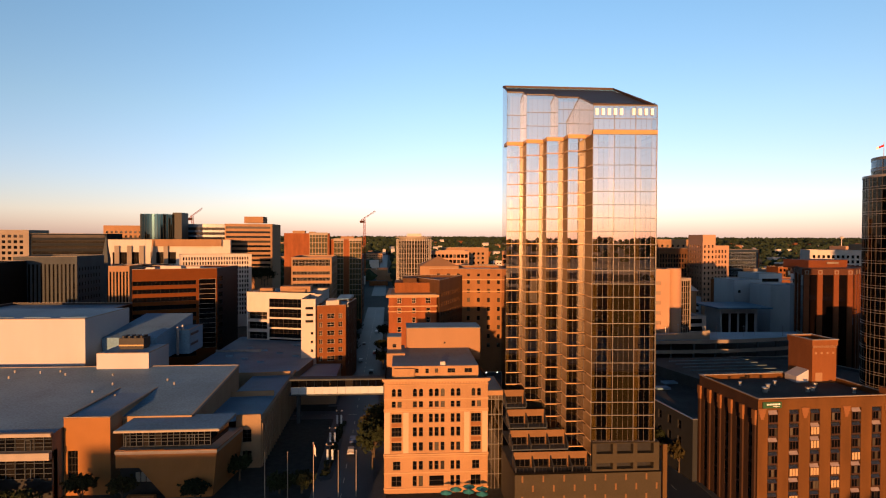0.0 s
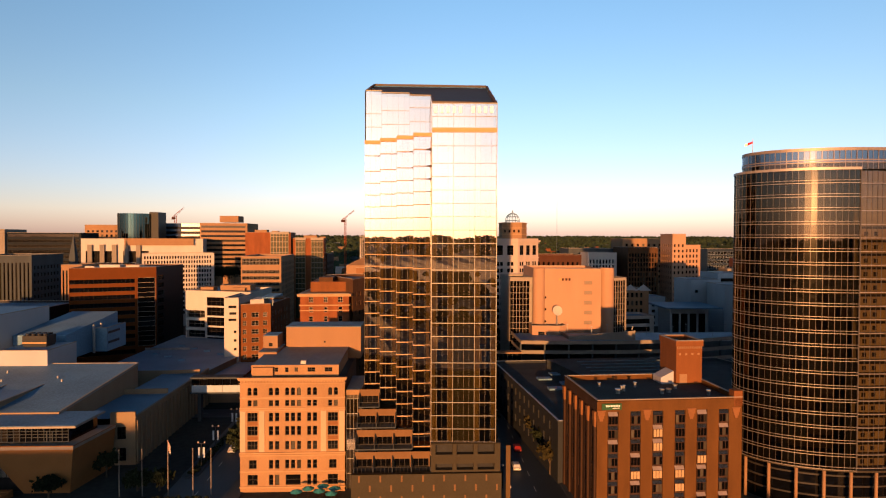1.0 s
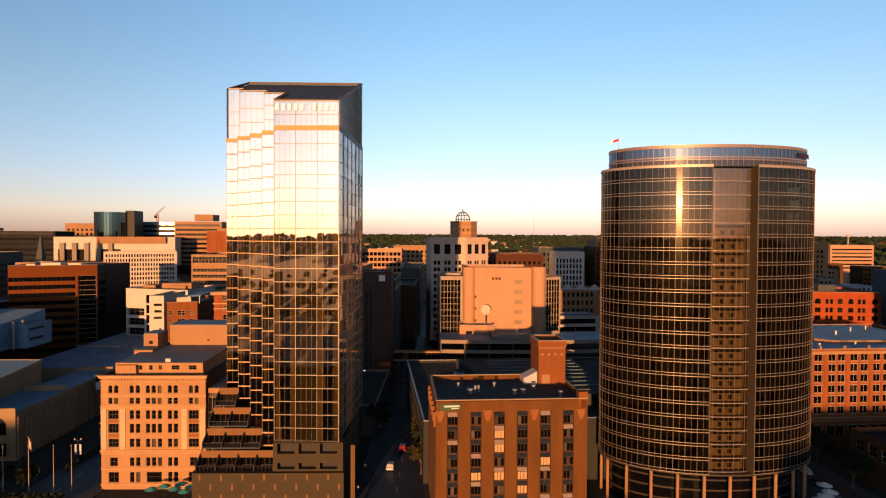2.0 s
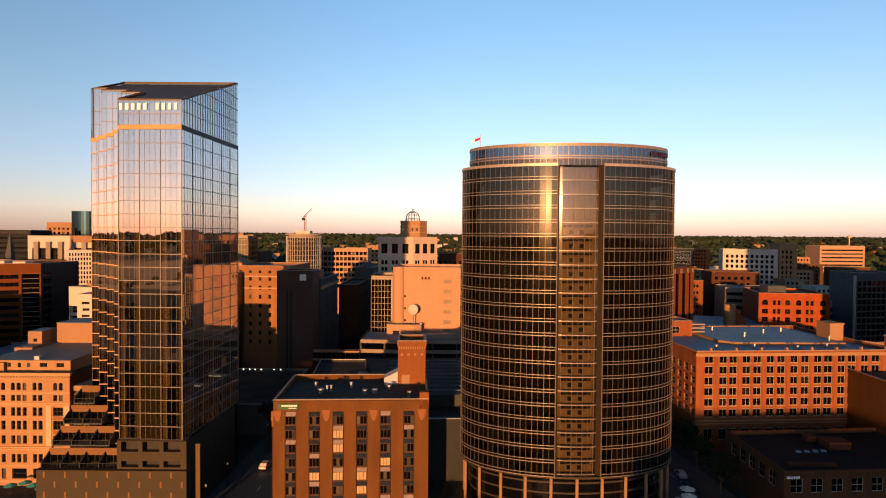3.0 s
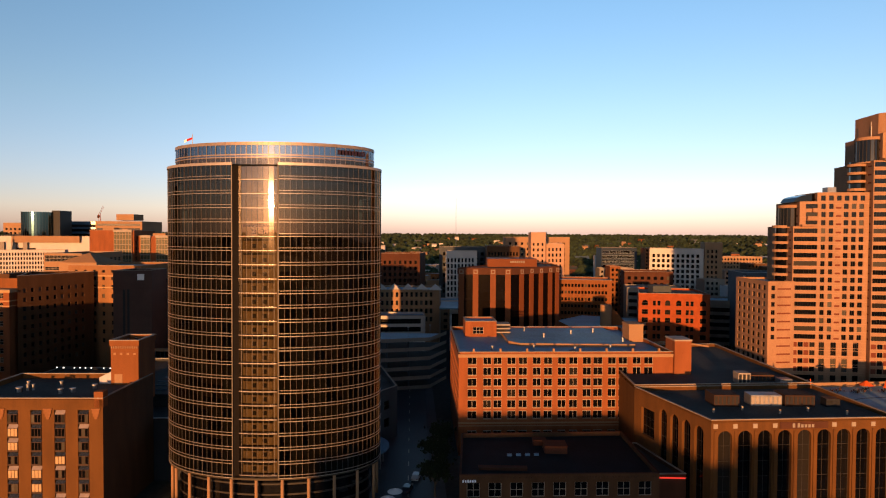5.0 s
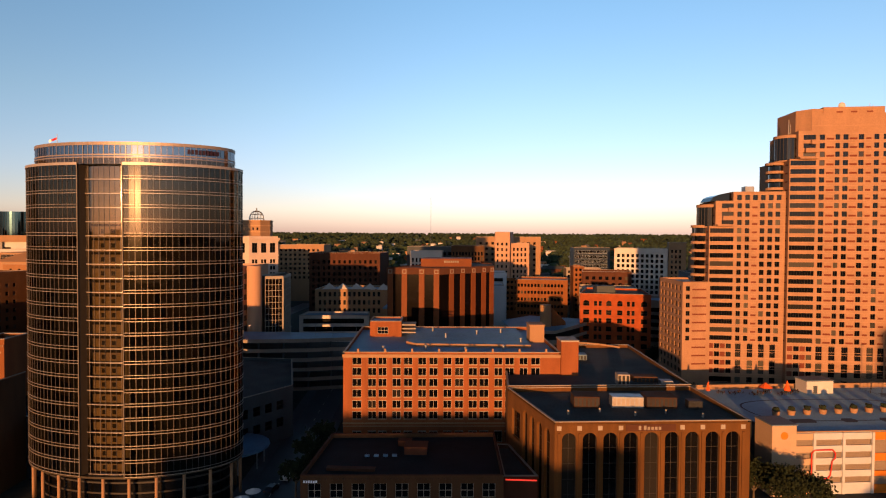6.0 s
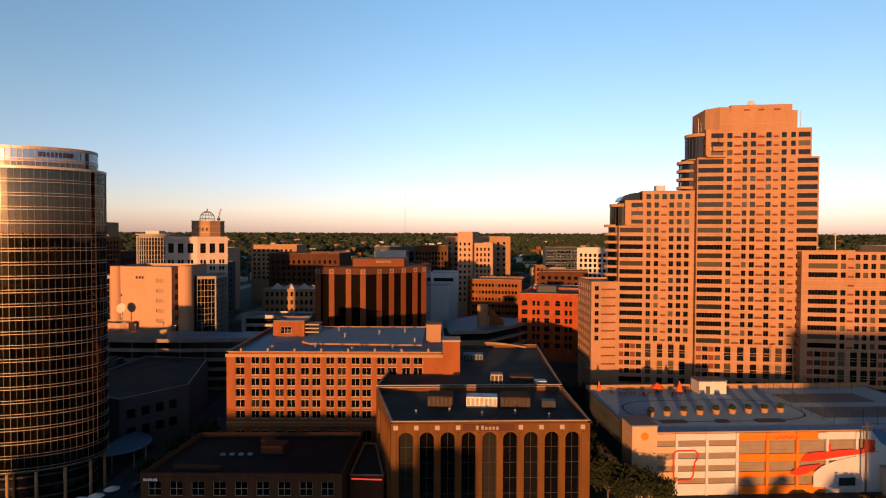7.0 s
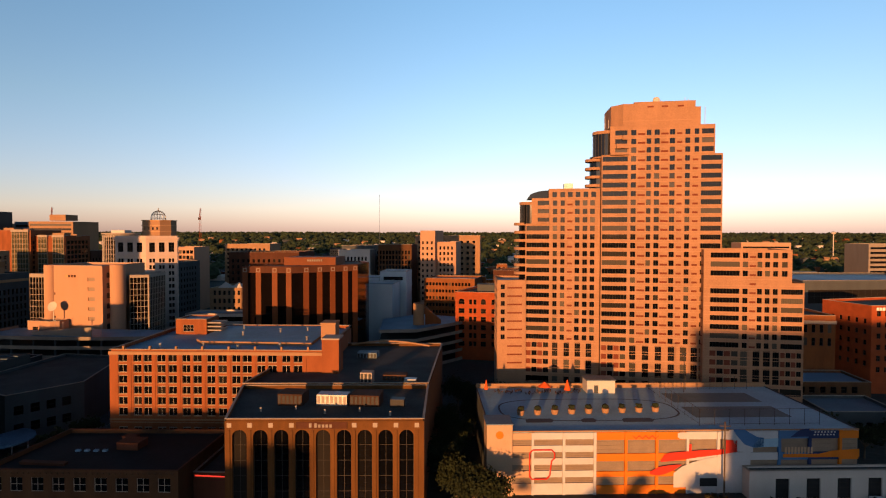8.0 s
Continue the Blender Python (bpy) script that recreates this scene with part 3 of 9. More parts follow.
    for i in range(len(rel)):
        j = (i + 1) % len(rel)
        zi, zj = top(rel[i][1] + oy), top(rel[j][1] + oy)
        s.quad((*inn[i], zi - .45), (*inn[j], zj - .45), (*inn[j], zj + .1), (*inn[i], zi + .1))
        s.quad((*out[i], zi + .1), (*out[j], zj + .1), (*inn[j], zj + .1), (*inn[i], zi + .1))
        s.quad((*out[i], zi - .25), (*out[j], zj - .25), (*out[j], zj + .1), (*out[i], zi + .1))
    part("roof_rim", s, mat("bronze_roof_rim", (0.050, 0.030, 0.017), 0.5, 0.1), ob)
    # rooms behind the glass: slabs, partition walls and curtains
    core = [(27.6, 143.0), (31.4, 139.4), (35.2, 135.9), (38.9, 132.0), (42.6, 127.4), (54.2, 126.6), (55.6, 153.0), (28.4, 153.0)]
    rc = [L(p) for p in core]
    s = Shape()
    s.v += [(x, y, 0) for x, y in rc]
    s.f.append(tuple(range(len(rc)))), s.m.append(0)
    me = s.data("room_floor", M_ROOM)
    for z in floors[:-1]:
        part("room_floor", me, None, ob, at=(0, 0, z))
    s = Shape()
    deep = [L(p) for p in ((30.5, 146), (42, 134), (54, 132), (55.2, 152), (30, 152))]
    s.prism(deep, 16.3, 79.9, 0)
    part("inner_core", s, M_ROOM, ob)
    # wing front: two window columns and an olive panel between
    ux = (Vector(L(wing_r)) - Vector(L(steps[4])))
    def wing_pt(f, d, z):
        p = Vector(L(steps[4])) + ux * f
        return (p.x, p.y + d, z)
    for j in range(23):
        z0, z1 = floors[j] + .1, floors[j + 1] - .1
        sp = Shape()
        sp.quad(wing_pt(.335, .22, z0), wing_pt(.665, .22, z0), wing_pt(.665, .22, z1), wing_pt(.335, .22, z1))
        part("olive_panel", sp, M_SPANDREL, wing)
        for f0, f1 in ((.01, .08), (.25, .33), (.67, .76), (.93, .99)):
            f1 += random.uniform(-.02, .03) if f1 < .9 else 0
            cu = Shape()
            k = 5
            for i in range(k):
                a0, a1 = f0 + (f1 - f0) * i / k, f0 + (f1 - f0) * (i + 1) / k
                cu.quad(wing_pt(a0, .45 + .08 * (i % 2), z0), wing_pt(a1, .45 + .08 * ((i + 1) % 2), z0), wing_pt(a1, .45 + .08 * ((i + 1) % 2), z1), wing_pt(a0, .45 + .08 * (i % 2), z1))
            part("curtain", cu, M_CURTAIN, wing)
    for i in range(4):
        p, q = steps[i], steps[i + 1]
        for z in floors[4:-1]:
            for f0, f1 in ((.04, .2), (.74, .96)):
                cu = Shape()
                x0, x1 = p[0] - ox + 3.75 * f0, p[0] - ox + 3.75 * (f1 + random.uniform(-.06, .04))
                cu.quad((x0, p[1] - oy + .5, z + .1), (x1, p[1] - oy + .55, z + .1), (x1, p[1] - oy + .55, z + 2.6), (x0, p[1] - oy + .5, z + 2.6))
                part("curtain", cu, M_CURTAIN, ob)
    # sign on the wing's brow: unreadable brand as raised plain blocks
    for k in range(10):
        if k == 5:
            continue
        s = Shape()
        s.box(0, -.25, 0, 0.62, -.1, 1.35)
        part("sign_block", s, M_LETTER_D, wing, "white raised sign block", at=wing_pt(.03 + k * .096, 0, 84.15))
    # podium
    pod = new("podium"); pod.parent = ob
    pm = mat("podium_stone", (0.033, 0.026, 0.015), 0.85, 0.1, 0.3, 4)
    px0, px1, py = 41.7 - ox, 56.0 - ox, 124.6 - oy
    holes = grid(.9, 4.35, 3, 3.5, 13.9, 9, 1, 2.1, pane=0, reveal=1.5) + grid(.9, 4.35, 3, 3.5, 10.7, 9, 1, 1.3, pane=0, reveal=1.5)
    facade(pod, (px0, py), (px1, py), 10.3, 16.2, holes, pm)
    s = Shape()
    s.quad((px0, py + 1.5, 10.3), (px1, py + 1.5, 10.3), (px1, py + 1.5, 16.2), (px0, py + 1.5, 16.2))
    part("recess_back", s, M_DARK, pod)
    s = Shape()
    s.box(px0, py, 16.1, px1, py + 2.5, 16.25)
    s.quad((px1, py, 0), (px1, 153 - oy, 0), (px1, 153 - oy, 16.2), (px1, py, 16.2))
    part("podium_top", s, pm, pod)
    facade(pod, (25.4 - ox, py - .5), (px1 + .2, py - .5), 0, 10.3, [], pm)
    s = Shape()
    s.box(25.4 - ox, py - .5, 10.15, px1 + .2, py + 1.2, 10.3)
    s.quad((25.4 - ox, 140 - oy, 0), (25.4 - ox, py - .5, 0), (25.4 - ox, py - .5, 10.3), (25.4 - ox, 140 - oy, 10.3))
    part("podium_deck", s, pm, pod)
    for z, sh in ((8.6, 0.0), (6.6, 2.2), (4.4, 0.0)):
        for k in range(7):
            s = Shape()
            s.box(0, -.05, 0, .35, .0, 1.3)
            part("stone_strip", s, M_TERRACE, pod, at=(25.4 - ox + 1.4 + sh + k * 4.35, py - .5, z))
    s = Shape()
    s.box(25 - ox, py - 2.5, 2.7, px1 + .3, py - .5, 3.4)
    part("canopy", s, pm, pod)
    for k in range(26):
        s = Shape()
        s.box(0, -.1, 0, .3, 0, .45)
        part("sign_block", s, M_LETTER, pod, at=(44.0 - ox + k * .42, py - 2.52, 2.8))
    # stacked terraces in the notch
    for i in range(4):
        z0 = 10.3 + 3.45 * i
        xr = steps[4 - i][0] - ox - .1
        yf = 125.0 - oy + 3.7 * i
        t = new("terrace"); t.parent = ob
        s = Shape()
        s.box(25.6 - ox, yf, z0 - .25, xr, 141 - oy, z0)
        part("terrace_floor", s, M_CONC_G, t)
        cells = 4 - i
        yb = yf + 2.6
        cw = (xr - (25.8 - ox)) / cells
        hol = [(0.35 + cw * k, z0, cw - .7, 1.75, {}) for k in range(cells)]
        facade(t, (25.8 - ox, yb), (xr, yb), z0, z0 + 3.25, hol, M_TERRACE, reveal=.5, nx=3, nz=1, pane_m=M_PANE_D)
        for k in range(cells + 1):
            s = Shape()
            x = 25.8 - ox + cw * k
            s.prism([(x - .12, yf), (x + .12, yf), (x + .12, yb + 1.2), (x - .12, yb + 1.2)], z0, lambda a, b: z0 + 1.0 + 2.2 * max(0, min(1, (b - yf) / 3.2)))
            part("terrace_fin", s, M_FIN, t)
        s = Shape()
        s.box(25.8 - ox, yf + .02, z0 + .9, xr, yf + .1, z0 + 1.0)
        for k in range(cells * 5):
            s.box(25.8 - ox + k * cw / 5, yf + .03, z0, 25.85 - ox + k * cw / 5, yf + .08, z0 + .9)
        part("rail", s, M_DARK, t)
    # link with its own glass front, beside the stone hotel
    return ob


hotel_tower()


def glass_link():
    ob = thing("glass_link_building", (22.4, 141.5, 0), "narrow glass-fronted link building with a stone fascia", "building")
    s = Shape()
    s.box(0, .3, 0, 3.4, 14, 22.0)
    part("body", s, M_ROOM, ob)
    fr = Shape()
    for k in range(5):
        fr.box(k * .85 - .04, -.02, 0, k * .85 + .04, .2, 22)
    for z in (3.5, 7, 10.5, 14, 17.5, 21):
        fr.box(0, 0, z - .06, 3.4, .2, z + .06)
    part("mullion_frame", fr, M_SILVER, ob)
    for k in range(4):
        for z in (0, 3.5, 7, 10.5, 14, 17.5):
            g = Shape()
            g.quad((0, .1, 0), (.85, .1, 0), (.85, .1, 3.5), (0, .1, 3.5))
            part("pane", g, M_MIRROR, ob, at=(k * .85, 0, z))
    s = Shape()
    s.box(-.05, -.15, 22, 3.6, 14.2, 23.1)
    part("fascia", s, M_STONE, ob)
    s = Shape()
    s.box(0, 0.2, 23.1, 3.4, 14, 23.15)
    part("roof", s, M_ROOF_G, ob)


glass_link()


# ---- stone-fronted hotel ----
M_STONE_L = mat("pale_limestone", (0.330, 0.225, 0.145), 0.85, 0.08, 0.25, 4, streak=1)


def stone_hotel():
    x, y, w, h = -1.6, 140.2, 23.8, 26.2
    ob = thing("stone_hotel", (x, y, 0), "eight-storey peach limestone building with arched top windows", "building")
    wide = [(1.65, 3.95), (19.9, 22.2)]
    mid = [(6.5, 7.45), (7.9, 8.85), (10.2, 11.1), (11.5, 12.45), (12.9, 13.8), (15.2, 16.1), (16.5, 17.45)]
    pairs = [(1.7, 2.6), (3.0, 3.95), (20.0, 20.9), (21.3, 22.2)]
    H = []
    H += cols(mid + pairs, 22.3, 9, 1, 1.8, arch=1)
    H += cols(mid + pairs, 19.8, 9, 1, 1.4)
    for z, hh in ((16.3, 2.0), (13.1, 2.1), (9.8, 1.95)):
        H += cols(mid, z, 9, 1, hh) + cols(wide, z, 9, 1, hh, nx=3)
    H += cols(mid, 5.4, 9, 1, 2.0) + cols([(2.0, 3.7), (20.2, 21.9)], 5.4, 9, 1, 2.0, nx=2)
    H += cols([m for k, m in enumerate(mid) if k not in (2, 3, 4)] + [(10.3, 13.7)], 1.6, 9, 1, 2.4) + cols(wide, 1.6, 9, 1, 2.4, nx=2)
    facade(ob, (0, 0), (w, 0), 0, h, H, M_STONE, reveal=.35, pane_m=M_PANE, bar=.09)
    sideh = grid(2, 3.2, 7, 1.1, 5.4, 3.6, 5, 2.0)
    facade(ob, (w, 0), (w, 26), 0, h, sideh, M_BRICK_B, reveal=.25)
    facade(ob, (w, 26), (0, 26), 0, h, [], M_BRICK_B)
    facade(ob, (0, 26), (0, 0), 0, h, sideh, M_BRICK_B, reveal=.25)
    # cornice with brackets, belts, pilasters, orange panels
    s = Shape()
    s.box(-.5, -.55, h - .1, w + .5, .3, h + .25), s.box(-.35, -.35, h - .45, w + .35, .1, h - .1), s.box(-.2, -.2, h - 1.2, w + .2, .05, h - 1.05)
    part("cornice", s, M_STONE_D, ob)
    for k in range(34):
        b = Shape()
        b.box(0, -.3, 0, .3, 0, .45)
        part("bracket", b, M_STONE_D, ob, at=(.25 + k * .695, 0, h - .9))
    for z, p in ((21.6, .12), (19.2, .18), (18.75, .1), (8.9, .3), (8.35, .15), (4.6, .1), (1.0, .2)):
        b = Shape()
        b.box(-.05 - p / 2, -p, z, w + .05 + p / 2, .0, z + .3)
        part("belt_course", b, M_STONE_D, ob)
    for u in (0, 4.3, 18.3, 22.5):
        b = Shape()
        b.box(u, -.14, 9.3, u + 1.25, 0, 18.7)
        part("pilaster", b, M_STONE_L, ob, "paler stone pilaster")
    for u in (1.65, 19.9):
        for z in (15.35, 12.05):
            b = Shape()
            b.box(u, -.04, z, u + 2.3, .05, z + .85)
            part("orange_panel", b, M_TERRA, ob)
    roof = Shape()
    roof.box(.3, .3, h - .8, w - .3, 25.7, h - .4)
    part("roof", roof, M_ROOF_D, ob)
    # set-back attic storey, roof house and stair block
    at = new("attic_storey"); at.parent = ob
    hol = [(5.0 + .4, 27.0, .8, 1.0, {}), (7.8, 26.9, .8, 1.1, {}), (10.0, 27.0, .8, 1.0, {}), (13.0, 27.0, 1.8, 1.0, {"nx": 2}), (17.0, 27.0, 1.8, 1.0, {"nx": 2})]
    facade(at, (1.7, 3.2), (22.0, 3.2), h - .3, 28.6, hol, M_STONE, reveal=.2)
    facade(at, (22.0, 3.2), (22.0, 22), h - .3, 28.6, [], M_STONE)
    facade(at, (1.7, 22), (1.7, 3.2), h - .3, 28.6, [], M_STONE)
    s = Shape()
    s.quad((1.7, 3.2, 28.6), (22, 3.2, 28.6), (22, 24, 29.0), (1.7, 24, 29.0))
    part("roof", s, M_ROOF_G, at)
    s = Shape()
    s.box(2.2, 2.2, h - .35, 6.9, 4, 28.2)
    part("parapet_block", s, M_STONE, at)
    pen = new("roof_house"); pen.parent = ob
    hol = [(1.0, 29.4, .9, 1.5, {"frame": M_STONE, "glass": M_PEACH}), (8.3, 29.4, .9, 1.4, {"frame": M_STONE, "glass": M_PEACH}), (10.0, 30.1, .5, .5, {})]
    facade(pen, (5.3, 24.0), (25.2, 24.0), h - .4, 34.3, hol, M_PEACH, reveal=.12)
    facade(pen, (25.2, 24.0), (25.2, 33), h - .4, 34.3, [], M_PEACH)
    facade(pen, (5.3, 33), (5.3, 24.0), h - .4, 34.3, [], M_PEACH)
    s = Shape()
    s.box(5.2, 23.9, 34.3, 25.3, 33, 34.5)
    part("roof", s, M_ROOF_G, pen)
    st = new("stair_block"); st.parent = ob
    facade(st, (.2, 15), (4.8, 15), h - .4, 29.4, [(1.6, 27.2, 1, .9, {})], M_PEACH, reveal=.15)
    facade(st, (.2, 20), (3.9, 20), 29.4, 32.6, [(1.4, 29.9, 1, .9, {})], M_PEACH, reveal=.15)
    facade(st, (4.8, 15), (4.8, 26), h - .4, 29.4, [], M_PEACH)
    facade(st, (3.9, 20), (3.9, 26), 29.4, 32.6, [], M_PEACH)
    s = Shape()
    s.box(.2, 15, 29.3, 4.8, 26, 29.45), s.box(.2, 20, 32.6, 3.9, 26, 32.75)
    part("roof", s, M_ROOF_G, st)
    s = Shape()
    s.box(0, 0, 0, 1.2, 1, .8)
    part("roof_unit", s, M_WHITE, ob, at=(13, 3.8, 28.65))


stone_hotel()


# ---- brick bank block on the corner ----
# brick darkened for the bank's north side in shade; also clads roof plant
M_BRICK_N = mat("north_shade_and_plant_brick", (0.032, 0.015, 0.008), 0.9, 0.22, 0.4, 9, streak=1)
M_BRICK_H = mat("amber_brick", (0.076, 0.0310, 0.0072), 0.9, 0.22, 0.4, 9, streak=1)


M_BLIND = mat("drawn_cream_blind", (0.30, 0.20, 0.11), 0.8, 0.1, 0.6, 4)
M_SLOPE = mat("sloping_slate_glass", (0.012, 0.014, 0.018), 0.25, 0.25, 0.8, 3, spec=0.5)
# pale copy of the sloping glass, the sun's reflection put into its colour
M_SLOPE_L = mat("sunlit_sloping_glass", (0.16, 0.125, 0.115), 0.4, 0.15, 0.8, 3, spec=0.5)
M_BAYFR = mat("rust_brown_bay_frame", (0.030, 0.013, 0.007), 0.6, 0.2, 0.8, 6)


def bay_window(parent, u, z, drawn, lit):
    """A three-light window set forward in its brown channel under a sloping pane."""
    s = Shape()
    s.box(-.04, -.1, -.36, 1.99, .42, 0)
    s.box(-.04, -.1, 1.52, 1.99, -.02, 1.62)
    for x in (-.04, .6, 1.27, 1.91):
        s.box(x, -.1, 0, x + .08, -.02, 1.52)
    for x in (-.04, 1.95):
        s.prism([(x, -.02), (x + .04, -.02), (x + .04, .42), (x, .42)], 0, lambda p, q: 1.6 + .72 * (q + .02) / .44)
    win = part("bay_window", s, M_BAYFR, parent, at=(u, 0, z))
    for x in (.04, .68, 1.35):
        s = Shape()
        s.box(x, -.05, 0, x + .56, -.03, 1.52)
        part("pane", s, M_BLIND if drawn > .72 else M_PANE, win)
    s = Shape()
    s.prism([(0, -.06), (1.95, -.06), (1.95, .42), (0, .42)], 1.6, lambda p, q: 1.63 + .74 * (q + .06) / .48)
    part("sloping_pane", s, M_SLOPE_L if lit > .6 else M_SLOPE, win)


def brick_bank():
    rot = 3.0
    ob = thing("brick_bank_building", (75.0, 120.8, 0), "seven-storey orange brick office building with white blinds", "building", rz=radians(rot))
    w, d, h = 30.9, 21.6, 25.6
    H = [(2.25 + 4.72 * k, 3.8, 2.25, 19.7, {"glass": M_DARK, "frame": M_DARK, "nx": 1, "nz": 1, "reveal": .45}) for k in range(6)]
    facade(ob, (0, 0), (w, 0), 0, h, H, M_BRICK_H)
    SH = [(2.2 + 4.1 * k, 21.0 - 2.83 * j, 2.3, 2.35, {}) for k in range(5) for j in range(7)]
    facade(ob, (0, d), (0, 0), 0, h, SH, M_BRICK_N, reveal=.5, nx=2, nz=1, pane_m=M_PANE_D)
    facade(ob, (w, 0), (w, d), 0, h, [], M_BRICK_B)
    facade(ob, (w, d), (0, d), 0, h, [], M_BRICK_B)
    roof_on(ob, [(0, 0), (w, 0), (w, d), (0, d)], h + .25, M_ROOF_D, 1.1, M_BRICK_H, M_COPING)
    kinds = random.Random(19)
    for k in range(6):
        for j in range(7):
            bay_window(ob, 2.4 + 4.72 * k, 21.0 - 2.83 * j, kinds.random(), kinds.random())
    for u in (.2, 9.8, 19.25, 28.9):
        s = Shape()
        s.box(-.15, -.22, 2.0, 1.65, .02, 2.25)
        for i, (a, z) in enumerate(((.0, 1.2), (.2, .55), (.42, 0.05))):
            s.box(a, -.2 + .03 * i, z, 1.5 - a, .02, 2.0)
        part("pier_capital", s, M_TERRA, ob, "pale carved stone pier capital", at=(u - .1, 0, 21.6))
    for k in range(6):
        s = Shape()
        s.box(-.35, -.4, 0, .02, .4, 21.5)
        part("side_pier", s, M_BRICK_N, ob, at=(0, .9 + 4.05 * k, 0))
        s = Shape()
        s.box(-.5, -.55, 0, .02, .55, 1.9), s.box(-.42, -.45, -1.2, .02, .45, 0)
        part("pier_capital", s, M_TERRA, ob, at=(0, .9 + 4.05 * k, 21.6))
    s = Shape()
    s.box(0, -.3, 0, 4.1, -.05, 1.25)
    sg = part("sign", s, M_SIGN_G, ob, "dark green sign plate with plain pale bars", at=(.9, 0, 24.0))
    for a, b, z, e in ((.8, 3.5, .62, .32), (2.2, 3.6, .25, .14)):
        q = Shape()
        k = a
        while k < b:
            q.box(k, -.34, z, k + e * .75, -.3, z + e)
            k += e * 1.05
        part("sign_bar", q, M_LETTER, sg)
    s = Shape()
    s.box(29.1, .0, 24, 30.95, 1.8, 27.2)
    part("corner_pier", s, M_BRICK, ob)
    # stair tower with a corbelled head
    tw = new("stair_tower"); tw.parent = ob
    tx, ty, tw_w, tw_d = 24.4, 15.2, 6.2, 8.0
    s = Shape()
    s.prism([(tx, ty), (tx + tw_w, ty), (tx + tw_w, ty + tw_d), (tx, ty + tw_d)], 20, 33.6, bottom=False)
    part("shaft", s, M_BRICK, tw)
    s = Shape()
    s.box(tx - .2, ty - .2, 33.6, tx + tw_w + .2, ty + .3, 34.9), s.box(tx - .2, ty + tw_d - .3, 33.6, tx + tw_w + .2, ty + tw_d + .2, 34.9)
    s.box(tx - .2, ty + .3, 33.6, tx + .3, ty + tw_d - .3, 34.9), s.box(tx + tw_w - .3, ty + .3, 33.6, tx + tw_w + .2, ty + tw_d - .3, 34.9)
    part("parapet", s, M_BRICK, tw)
    s = Shape()
    s.box(tx - .3, ty - .3, 34.9, tx + tw_w + .3, ty + .35, 35.05), s.box(tx - .3, ty + tw_d - .35, 34.9, tx + tw_w + .3, ty + tw_d + .3, 35.05)
    s.box(tx - .3, ty + .35, 34.9, tx + .35, ty + tw_d - .35, 35.05), s.box(tx + tw_w - .35, ty + .35, 34.9, tx + tw_w + .3, ty + tw_d - .35, 35.05)
    part("coping", s, M_COPING, tw)
    for k in range(12):
        s = Shape()
        s.box(0, -.2, 0, .25, 0, .6)
        part("corbel", s, M_PEACH, tw, at=(tx + .1 + k * .52, ty, 33.1))
    for k in range(4):
        s = Shape()
        s.prism([(0, -.06), (.5, -.06), (.5, 0), (0, 0)], 0, .45)
        part("corbel", s, M_PEACH, tw, at=(tx + .6 + k * 1.5, ty, 31.6))
    for k in range(5):
        s = Shape()
        s.cyl(0, 0, 0, .8, .35, 8)
        part("roof_fan", s, M_DARK, tw, at=(tx + 1 + k, ty + 2 + (k % 3) * 1.8, 33.8))
    s = Shape()
    s.box(tx + .8, ty - .05, 25, tx + 2.6, ty + .1, 27.2)
    part("door", s, M_PEACH, tw)
    # rear shed against the tower
    s = Shape()
    s.prism([(tx - 3.2, ty + 1), (tx - .1, ty + 1), (tx - .1, ty + 5), (tx - 3.2, ty + 5)], 24.6, lambda a, b: 26.2 + (a - tx + 3.2) * .5)
    part("roof_shed", s, M_WHITE_ROOF, ob)
    for u, v, r, hh in ((8, 9, .5, .9), (9.2, 10, .25, 1.3), (10, 10.6, .25, 1.2), (17.5, 8, .4, .9), (19.5, 9, .45, .7), (14, 14, .3, 1), (6, 15, .3, .8), (22.5, 12, .4, .8), (27, 6, .35, 1)):
        s = Shape()
        s.cyl(0, 0, 0, hh, r, 10), s.cyl(0, 0, hh, hh + .2, r * 1.4, 10)
        part("roof_vent", s, M_STEEL, ob, at=(u, v, h - .86))
    # low rear annex with skylights
    ann = new("rear_annex"); ann.parent = ob
    poly = [(-1.5, d + .1), (w + 16, d + .1), (w + 16, 90), (-4.5, 90)]
    for i in range(4):
        facade(ann, poly[i], poly[(i + 1) % 4], 0, 15.0, grid(2, 4.6, 14, 1.6, 3, 4, 3, 2.2) if i == 3 else [], M_FIN, reveal=.3, pane_m=M_PANE_D)
    roof_on(ann, poly, 15.0, M_ROOF_D, .8, M_FIN, M_STEEL)
    s = Shape()
    s.prism([(20, 34), (50, 34), (50, 80), (12, 80)], 14.2, 17.5)
    part("raised_roof", s, M_ROOF_D, ann)
    for k in range(9):
        s = Shape()
        s.box(20 + k * .1, 38 + 4.6 * k, 17.5, 49.5, 38.3 + 4.6 * k, 17.75)
        part("roof_seam", s, M_ROOF_G, ann)
    for k in range(4):
        s = Shape()
        s.box(0, 0, 0, 4.2, 2.8, .5)
        part("skylight", s, M_ROOF_L, ann, at=(5 + (k % 2) * 5.5, 52 + 6 * k, 14.3))


brick_bank()


